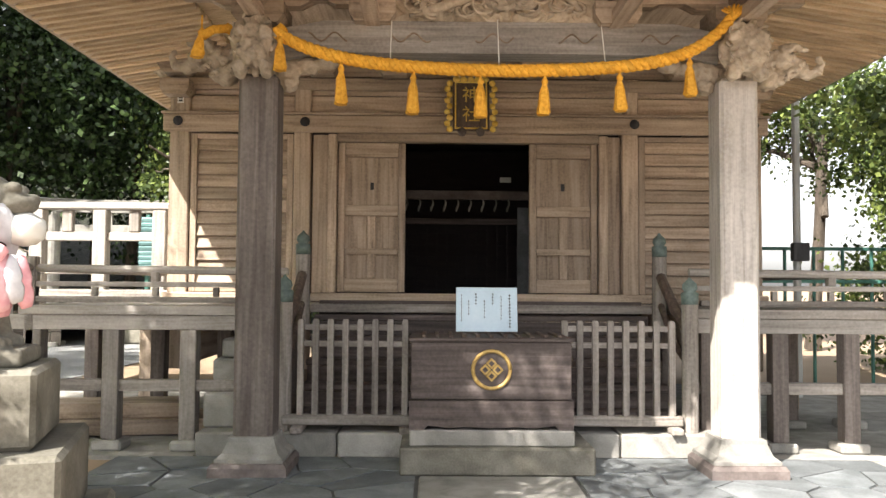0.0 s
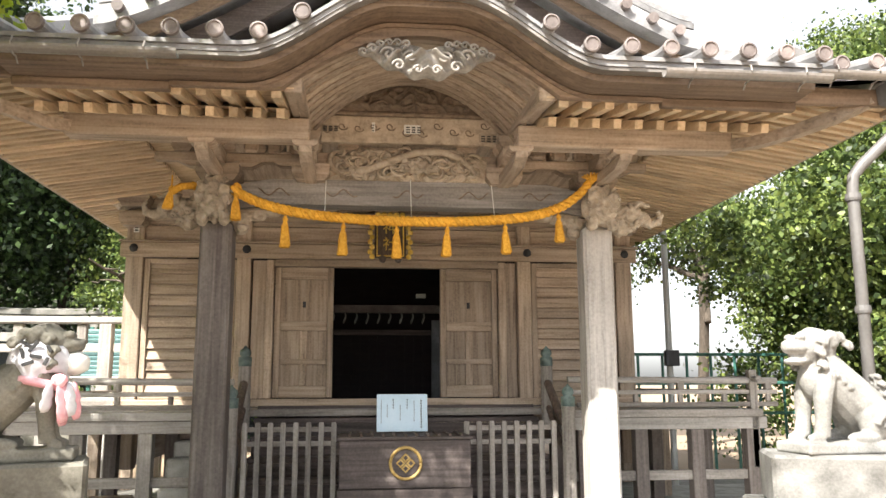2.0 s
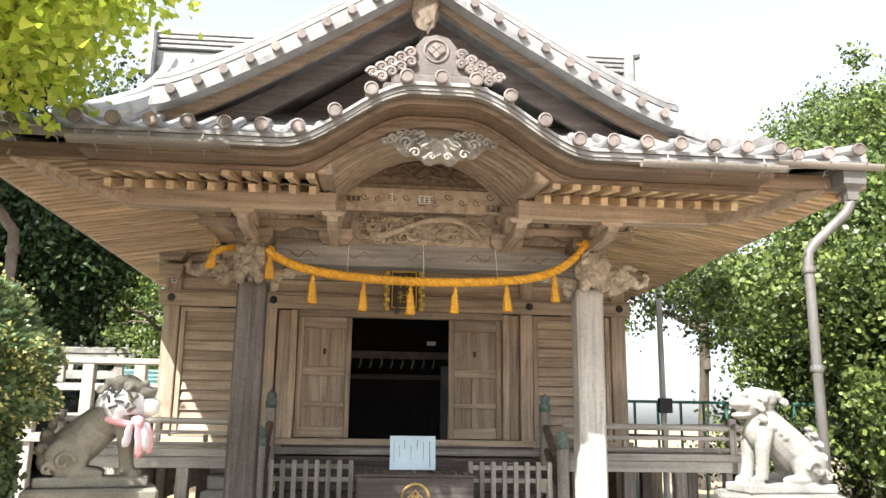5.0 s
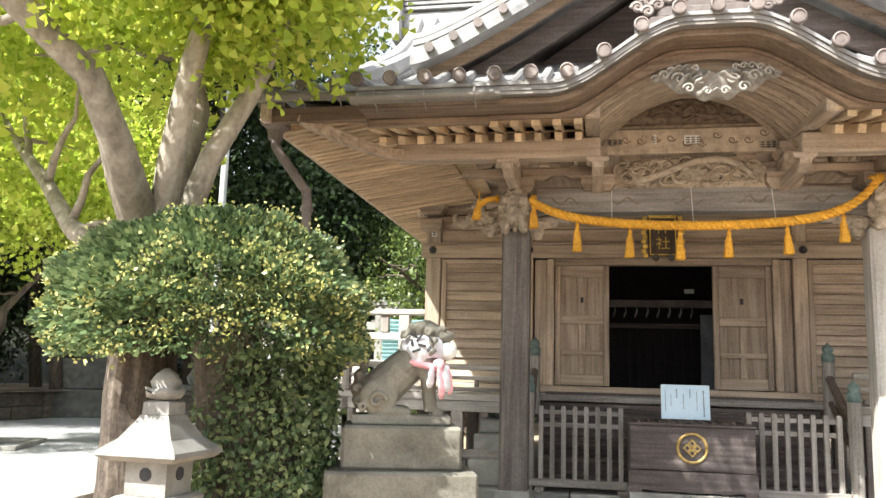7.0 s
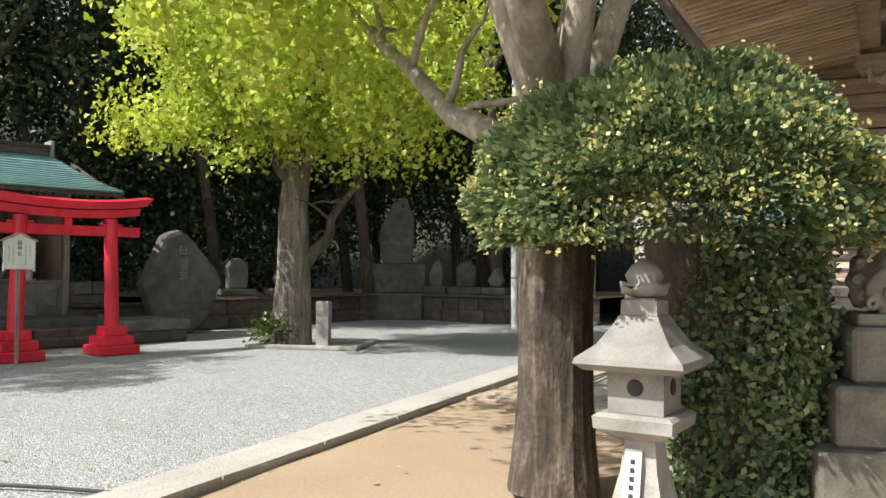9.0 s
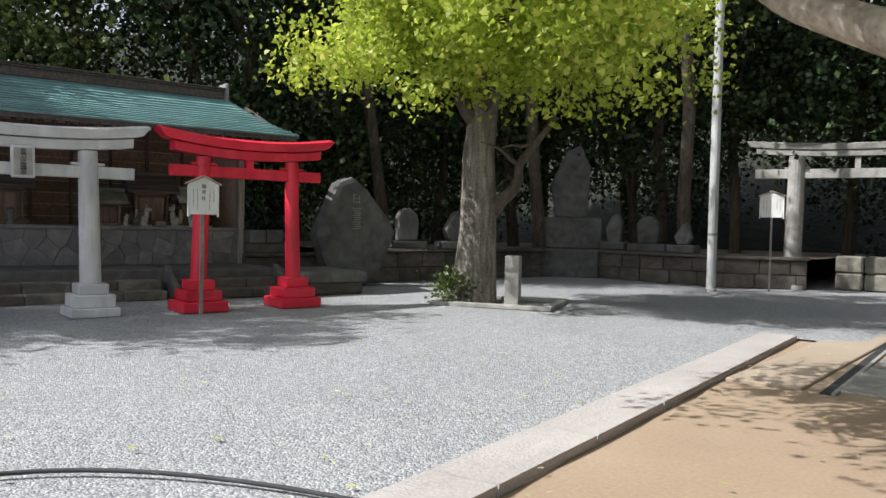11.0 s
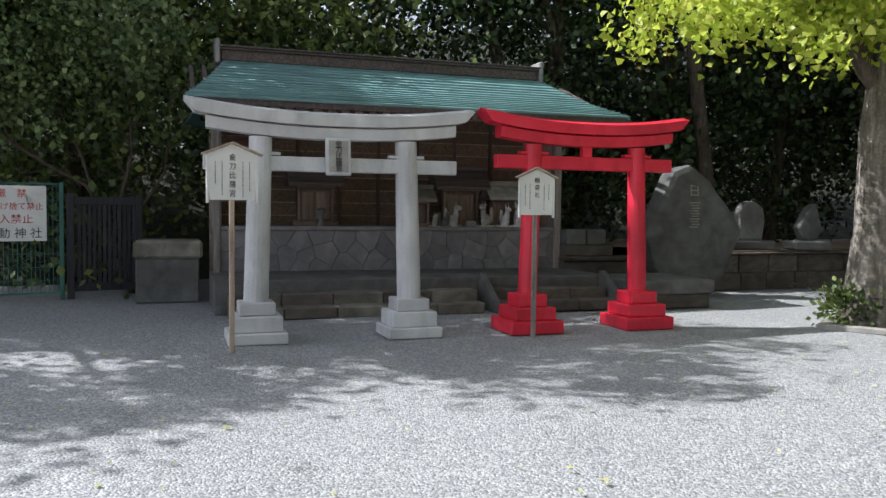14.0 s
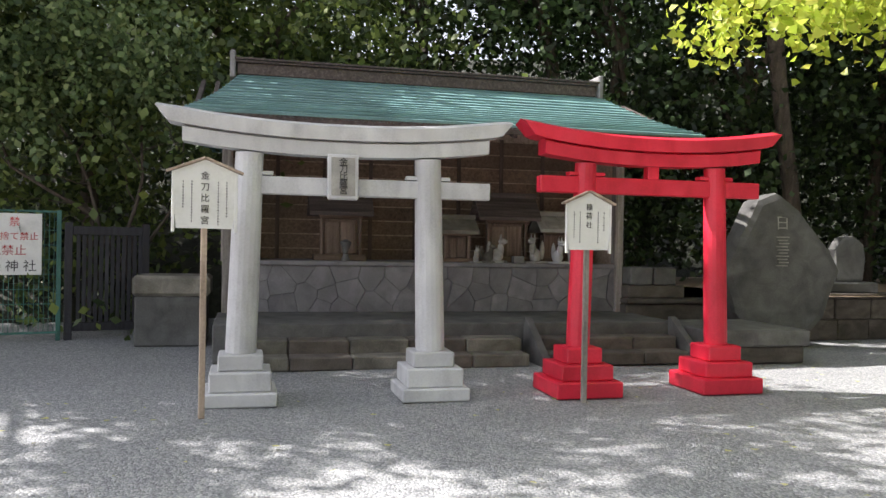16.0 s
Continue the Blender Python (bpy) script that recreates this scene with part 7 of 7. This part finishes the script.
def trunk_mesh(base, fork, r0, r1, limbs, flare=1.2, seed=0, ridges=0.1):
    """A fluted trunk with tapering limbs (start, end, radius, bend) and twigs off each."""
    pts = limb_points(base, fork, 0, 8, seed, 0.03)
    rad = [r0 * (flare if i == 0 else 1 + (flare - 1) * 0.35 * (i == 1)) + (r1 - r0) * i / 8 for i in range(9)]
    bm = tube(pts, rad, 20)
    for v in bm.verts:
        ax = pts[min(8, max(0, int(8 * (v.co.z - pts[0].z) / max(0.1, pts[-1].z - pts[0].z))))]
        d = v.co - ax
        d.z = 0
        v.co += d * ridges * noise.noise(Vector((d.normalized().x * 3, d.normalized().y * 3, v.co.z * 0.5 + seed)))
    rr = random.Random(seed)
    for lb in limbs:
        join(bm, limb_mesh(lb, rr))
    return bm


def limb_mesh(lb, rr):
    bm = bmesh.new()
    for a, b, r, bend in (lb,):
        lp_ = limb_points(a, b, bend, 8, rr.random() * 20)
        tube(lp_, [r * (1 - 0.8 * i / 8) for i in range(9)], 9, bm)
        for k in range(5):
            s = lp_[3 + k]
            e = s + Vector((rr.uniform(-1, 1), rr.uniform(-1, 1), rr.uniform(-0.2, 0.9))) * 0.35 * (Vector(b) - Vector(a)).length
            tube(limb_points(s, e, 0.05, 5, rr.random() * 20), [r * 0.32 * (1 - 0.8 * i / 5) for i in range(6)], 6, bm)
    return bm


def tree(name, base, fork, r0, r1, limbs, blobs, clumps, per, spread, size, leaf, bark_, label, seed, shape="kite", droop=0.3, shell=0.55):
    t = thing(name, base[0], base[1], 0, 0, label, "tree")
    pale = leaf is ginkgo_leaf
    part("trunk", trunk_mesh(base, fork, r0, r1, [] if pale else limbs, seed=seed), bark_, t, smooth=False)
    for i, lb in enumerate(limbs if pale else []):
        part("limb", limb_mesh(lb, random.Random(seed + i)), bark_p if r0 < 0.3 else bark_d, t, "pale grey limb" if r0 < 0.3 else "", smooth=True)
    c = leaves("crown", crown_points(blobs, clumps, per, spread, seed, shell), size, leaf, t, shape, droop, seed)
    return t


# great ginkgo beside the lantern
GB, GF = (-3.87, 3.05, 0.0), (-3.84, 3.1, 2.5)
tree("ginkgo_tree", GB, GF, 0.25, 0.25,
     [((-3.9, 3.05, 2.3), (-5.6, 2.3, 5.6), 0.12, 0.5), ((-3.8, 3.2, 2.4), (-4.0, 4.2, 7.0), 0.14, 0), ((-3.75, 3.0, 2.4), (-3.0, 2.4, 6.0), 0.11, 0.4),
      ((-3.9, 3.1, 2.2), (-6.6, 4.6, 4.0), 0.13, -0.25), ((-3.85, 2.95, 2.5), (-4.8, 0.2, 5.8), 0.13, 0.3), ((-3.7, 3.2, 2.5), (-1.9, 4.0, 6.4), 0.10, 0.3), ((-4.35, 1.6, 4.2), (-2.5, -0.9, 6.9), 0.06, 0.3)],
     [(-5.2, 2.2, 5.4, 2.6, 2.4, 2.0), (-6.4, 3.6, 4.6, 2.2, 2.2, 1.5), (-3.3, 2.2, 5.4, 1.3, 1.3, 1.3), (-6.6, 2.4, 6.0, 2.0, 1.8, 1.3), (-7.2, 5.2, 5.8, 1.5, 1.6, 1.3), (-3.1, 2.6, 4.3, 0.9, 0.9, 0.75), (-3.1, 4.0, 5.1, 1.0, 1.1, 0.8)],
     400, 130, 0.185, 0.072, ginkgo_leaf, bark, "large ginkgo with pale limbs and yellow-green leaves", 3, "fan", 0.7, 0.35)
# lobes above the view, added to dapple the forecourt with shade
outer = leaves("outer_crown", crown_points([(-2.3, -1.2, 6.8, 1.3, 1.3, 0.6), (-2.4, 1.4, 6.1, 1.0, 1.2, 0.7), (-2.6, -0.9, 6.9, 1.0, 0.9, 0.4)], 58, 80, 0.2, 33, 0.1), 0.062, ginkgo_leaf, bpy.data.objects["ginkgo_tree"], "fan", 0.7, 34)
leaves("low_crown", crown_points([(-2.8, 2.5, 4.5, 0.95, 0.9, 0.8), (-2.9, 3.8, 5.2, 1.0, 0.9, 0.8), (-3.5, 3.4, 4.4, 0.9, 0.8, 0.7)], 90, 120, 0.16, 35, 0.2), 0.07, ginkgo_leaf, bpy.data.objects["ginkgo_tree"], "fan", 0.7, 36)
tree("ginkgo_tree", (-11.72, 10.0, 0), (-11.55, 10.05, 4.9), 0.34, 0.20,
     [((-11.62, 10.0, 2.9), (-13.0, 8.6, 5.2), 0.14, 0.2), ((-11.56, 10.05, 4.6), (-10.9, 11.0, 7.4), 0.18, 0), ((-11.5, 10.15, 1.5), (-10.6, 11.0, 3.8), 0.13, -0.1), ((-11.6, 10.0, 3.1), (-9.6, 8.8, 5.6), 0.12, 0.2), ((-11.6, 10.05, 3.3), (-12.8, 11.5, 5.8), 0.13, 0.2)],
     [(-11.0, 9.9, 5.6, 2.9, 3.0, 2.4), (-12.1, 8.2, 4.1, 1.2, 1.1, 0.75), (-9.8, 8.8, 4.6, 1.9, 1.8, 1.2), (-10.0, 10.8, 4.8, 2.2, 2.0, 1.5), (-11.6, 8.0, 5.3, 1.4, 1.2, 0.9), (-12.7, 8.9, 4.8, 1.1, 1.0, 0.8), (-11.4, 9.4, 3.9, 1.4, 1.0, 0.6), (-12.6, 7.7, 3.9, 1.0, 0.9, 0.55)],
     410, 100, 0.2, 0.088, ginkgo_leaf, bark_grey, "ginkgo with fissured trunk and light green leaves", 5, "fan", 0.7, 0.4)

# clipped shrub: a domed crown on an ivy-clad stem
shrub = thing("clipped_shrub", -2.95, 2.6, 0, 0, "dense clipped evergreen shrub with yellow flower tips", "shrub")
rng_ = np.random.default_rng(8)


def dome(n, seed, thick=0.12, top=False):
    r = np.random.default_rng(seed)
    d = r.normal(size=(n, 3))
    d /= np.linalg.norm(d, axis=1)[:, None]
    d[:, 2] = np.where(d[:, 2] < -0.35, -d[:, 2] * 0.3, d[:, 2])
    k = 1 - np.abs(r.normal(size=n)) * thick
    k *= 1 + 0.05 * np.sin(d[:, 0] * 9 + 1) * np.sin(d[:, 1] * 8) + 0.04 * np.sin(d[:, 2] * 14 + d[:, 0] * 5)
    sc = np.array([1.03, 0.92, 0.70])
    return np.array([-3.02, 2.45, 1.78]) + d * k[:, None] * sc


leaves("crown", dome(34000, 2, 0.10), 0.047, shrub_leaf, shrub, "kite", 0.1, 2)
fc = dome(430, 4, 0.015)
leaves("flower", (fc[:, None, :] + np.random.default_rng(5).normal(size=(430, 24, 3)) * 0.034).reshape(-1, 3), 0.027, shrub_tip, shrub, "kite", -0.4, 4)
cp = np.random.default_rng(6)
n_ = 15000
ang = cp.uniform(0, 2 * math.pi, n_)
leaves("ivy_column", np.stack([-2.72 + np.cos(ang) * 0.42 * (1 + 0.1 * cp.normal(size=n_)), 2.75 + np.sin(ang) * 0.42 * (1 + 0.1 * cp.normal(size=n_)), cp.uniform(0.02, 1.6, n_)], 1), 0.046, shrub_leaf, shrub, "kite", 0.6, 6)
part("stem", tube([(-2.72, 2.75, 0), (-2.8, 2.7, 0.9), (-2.95, 2.5, 1.7)], [0.36, 0.34, 0.2], 12), bark_d, shrub)
tuft = leaves("undergrowth", np.random.default_rng(9).normal(size=(700, 3)) * np.array([0.16, 0.15, 0.13]) + np.array([-11.85, 9.62, 0.25]), 0.075, sunny_leaf, None, "kite", -0.6, 9)
tagged(tuft, "small leafy plants at the foot of the ginkgo", "plant", "", "stuff")


# woods: dark trunks with overhanging crowns
def wood(x, y, h, r, seed, leaf=wood_leaf, n=520, size=0.16, low=0.25, per=26, spread=0.30):
    rr = random.Random(seed)
    top = (x + rr.uniform(-0.5, 0.5), y + rr.uniform(-0.5, 0.5), h * 0.55)
    limbs = [((top[0], top[1], h * rr.uniform(0.3, 0.5)), (x + rr.uniform(-r, r), y + rr.uniform(-r, r), h * rr.uniform(0.55, 0.85)), 0.09, 0.2) for _ in range(4)]
    blobs = [(x + rr.uniform(-0.5, 0.5) * r, y + rr.uniform(-0.5, 0.5) * r, h * rr.uniform(low + 0.12, 0.85), r * rr.uniform(0.6, 0.95), r * rr.uniform(0.6, 0.95), h * rr.uniform(0.14, 0.24)) for _ in range(6)]
    return tree("broadleaf_tree", (x, y, 0), top, 0.16, 0.1, limbs, blobs, n, per, spread, size, leaf, bark_d, "dense evergreen tree of the surrounding wood" if leaf is wood_leaf else "sunlit leafy tree beside the grounds", seed)


rr = random.Random(21)
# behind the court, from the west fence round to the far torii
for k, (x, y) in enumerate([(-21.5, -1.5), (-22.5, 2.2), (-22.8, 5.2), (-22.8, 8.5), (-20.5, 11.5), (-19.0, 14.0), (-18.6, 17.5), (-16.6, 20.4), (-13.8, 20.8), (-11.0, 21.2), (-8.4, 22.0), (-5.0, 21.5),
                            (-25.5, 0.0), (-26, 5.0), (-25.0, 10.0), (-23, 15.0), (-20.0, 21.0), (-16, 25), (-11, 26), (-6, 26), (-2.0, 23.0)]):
    # trees by the gate and behind the hall get the sunlit leaf copy
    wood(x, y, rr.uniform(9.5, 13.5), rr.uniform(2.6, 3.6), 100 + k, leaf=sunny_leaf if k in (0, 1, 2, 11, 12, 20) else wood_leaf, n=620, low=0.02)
# tall trees south-west of the court: their shade lies over gate, shed and torii
for k, (x, y) in enumerate([(-20.8, -3.4), (-22.6, -6.0)]):
    wood(x, y, rr.uniform(10.0, 12.0), rr.uniform(2.6, 3.2), 140 + k, n=150, low=0.34, per=105, spread=0.24)
# unseen leaning crown, added south of the shed to shade gravel before the torii
tree("broadleaf_tree", (-21.0, -3.6, 0), (-19.0, -2.8, 5.6), 0.22, 0.16, [((-19.4, -3.0, 5.0), (-16.6, -3.0, 8.0), 0.14, 0.3), ((-19.2, -2.9, 5.4), (-16.4, -0.6, 8.4), 0.12, 0.4), ((-19.2, -2.9, 5.4), (-18.4, 0.2, 8.2), 0.1, 0.3), ((-19.4, -3.0, 5.0), (-17.2, -5.2, 8.0), 0.1, 0.3)],
     [(-17.6, -3.3, 8.2, 1.7, 1.6, 0.6), (-16.8, -1.4, 8.4, 1.7, 1.5, 0.6), (-18.6, -0.4, 8.2, 1.5, 1.4, 0.7), (-19.4, -3.2, 7.8, 1.5, 1.5, 0.7), (-17.3, 0.4, 8.6, 1.2, 1.0, 0.5), (-17.2, -5.2, 8.1, 1.4, 1.2, 0.6)], 178, 75, 0.22, 0.15, wood_leaf, bark_d, "unseen leaning evergreen added to shade the gravel court", 155)
# slender growth by the gate, its leaf colour brightened as if lit
tree("young_tree", (-19.9, 2.6, 0), (-20.0, 2.5, 1.6), 0.05, 0.04, [((-20.0, 2.5, 0.6), (-20.6, 1.2, 3.6), 0.04, 0.1), ((-19.9, 2.6, 0.5), (-20.2, 2.4, 4.0), 0.04, 0.1), ((-19.9, 2.7, 0.5), (-19.7, 3.2, 3.4), 0.035, 0.1), ((-20.0, 2.5, 0.8), (-20.4, -0.2, 3.6), 0.035, 0.3)],
     [(-20.3, 1.8, 3.6, 1.2, 1.5, 0.9), (-20.2, 0.0, 3.3, 1.1, 1.4, 0.8), (-19.9, 2.6, 4.2, 0.9, 1.1, 0.8), (-20.6, -1.6, 2.8, 1.0, 1.2, 1.0), (-20.0, 0.6, 4.6, 1.3, 1.6, 0.9), (-20.3, -1.4, 4.4, 1.1, 1.4, 0.9)], 300, 60, 0.19, 0.115, gate_leaf, bark_d, "slender multi-stemmed leafy tree by the gate", 157)
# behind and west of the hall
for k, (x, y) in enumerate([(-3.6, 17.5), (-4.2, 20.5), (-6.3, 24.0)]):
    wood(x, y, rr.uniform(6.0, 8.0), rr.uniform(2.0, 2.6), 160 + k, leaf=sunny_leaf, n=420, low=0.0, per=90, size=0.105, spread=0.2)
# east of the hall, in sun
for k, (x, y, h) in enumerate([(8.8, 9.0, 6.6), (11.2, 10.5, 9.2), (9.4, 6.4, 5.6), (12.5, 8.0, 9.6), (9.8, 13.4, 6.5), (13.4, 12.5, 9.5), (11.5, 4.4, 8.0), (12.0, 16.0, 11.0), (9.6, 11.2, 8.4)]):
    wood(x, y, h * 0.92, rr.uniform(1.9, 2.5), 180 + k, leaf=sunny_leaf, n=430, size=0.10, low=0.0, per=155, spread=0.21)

wood(8.8, 18.8, 9.0, 2.2, 195, leaf=sunny_leaf, n=220, size=0.12, low=0.42, per=70, spread=0.22)
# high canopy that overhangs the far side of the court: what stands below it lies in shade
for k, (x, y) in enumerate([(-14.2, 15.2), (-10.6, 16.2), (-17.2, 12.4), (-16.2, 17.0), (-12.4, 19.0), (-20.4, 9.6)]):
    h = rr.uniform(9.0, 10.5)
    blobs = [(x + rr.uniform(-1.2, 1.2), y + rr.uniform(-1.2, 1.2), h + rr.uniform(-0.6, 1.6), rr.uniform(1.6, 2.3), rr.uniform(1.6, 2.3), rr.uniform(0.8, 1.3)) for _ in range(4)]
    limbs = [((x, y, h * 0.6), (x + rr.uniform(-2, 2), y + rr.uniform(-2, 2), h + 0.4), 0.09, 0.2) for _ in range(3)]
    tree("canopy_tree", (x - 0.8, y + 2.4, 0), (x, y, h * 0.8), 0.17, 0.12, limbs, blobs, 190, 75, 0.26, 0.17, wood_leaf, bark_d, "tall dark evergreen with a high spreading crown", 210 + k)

# wooded hillside that closes the place behind the trees
def hill(pts_in, pts_out, z1, name, seed):
    b = bmesh.new()
    n = 30
    rows = []
    for i in range(n + 1):
        t = i / n * (len(pts_in) - 1)
        k = min(int(t), len(pts_in) - 2)
        a = Vector((*pts_in[k], 0)).lerp(Vector((*pts_in[k + 1], 0)), t - k)
        c = Vector((*pts_out[k], 0)).lerp(Vector((*pts_out[k + 1], 0)), t - k)
        row = []
        for j in range(13):
            q = j / 12
            p = a.lerp(c, q)
            p.z = -0.1 + z1 * math.sin(q * math.pi / 2) + 0.8 * q * noise.noise(p * 0.25 + Vector((seed, 0, 0)))
            row.append(b.verts.new(p))
        rows.append(row)
    for p, q in zip(rows, rows[1:]):
        for j in range(12):
            b.faces.new((p[j], p[j + 1], q[j + 1], q[j]))
    bmesh.ops.recalc_face_normals(b, faces=b.faces[:])
    return solo(name, b, hill_m, "dark leaf-littered slope under the wood", "hillside", "structure")


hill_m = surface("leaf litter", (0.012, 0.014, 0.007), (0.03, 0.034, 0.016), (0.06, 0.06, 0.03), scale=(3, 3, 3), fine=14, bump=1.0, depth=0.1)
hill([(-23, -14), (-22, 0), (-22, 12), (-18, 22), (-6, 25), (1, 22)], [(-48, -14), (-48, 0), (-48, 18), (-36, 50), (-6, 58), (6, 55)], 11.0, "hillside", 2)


# fallen leaves on gravel and earth
rl = np.random.default_rng(14)
fx = rl.uniform(-15, -4.2, 420)
fy = rl.uniform(-3, 9.5, 420)
fl = leaves("fallen_leaves", np.stack([fx, fy, np.full(420, 0.022)], 1), 0.05, shrub_tip, None, "fan", 0.0, 15)
co = np.empty(4 * 420 * 3)
fl.data.vertices.foreach_get("co", co)
co = co.reshape(-1, 3)
co[:, 2] = 0.022 + (co[:, 2] - 0.022) * 0.12
fl.data.vertices.foreach_set("co", co.reshape(-1))
tagged(fl, "scattered yellow and brown fallen ginkgo leaves", "leaves", "", "stuff")


# a thin black tube in an arc on the gravel, standing in for a cable shadow
hose = thing("cable_shadow", -7.0, 0.2, 0, 0, "thin black arc on the gravel standing in for a cast cable shadow", "hose")
hp = [(-7.95 + 0.02 * i * i * 0.62 + 0.035 * i, 0.35 + 0.165 * i - 0.0047 * i * i, 0.02) for i in range(12)]
part("tube", tube(hp, 0.013, 8), ink, hose, smooth=True)
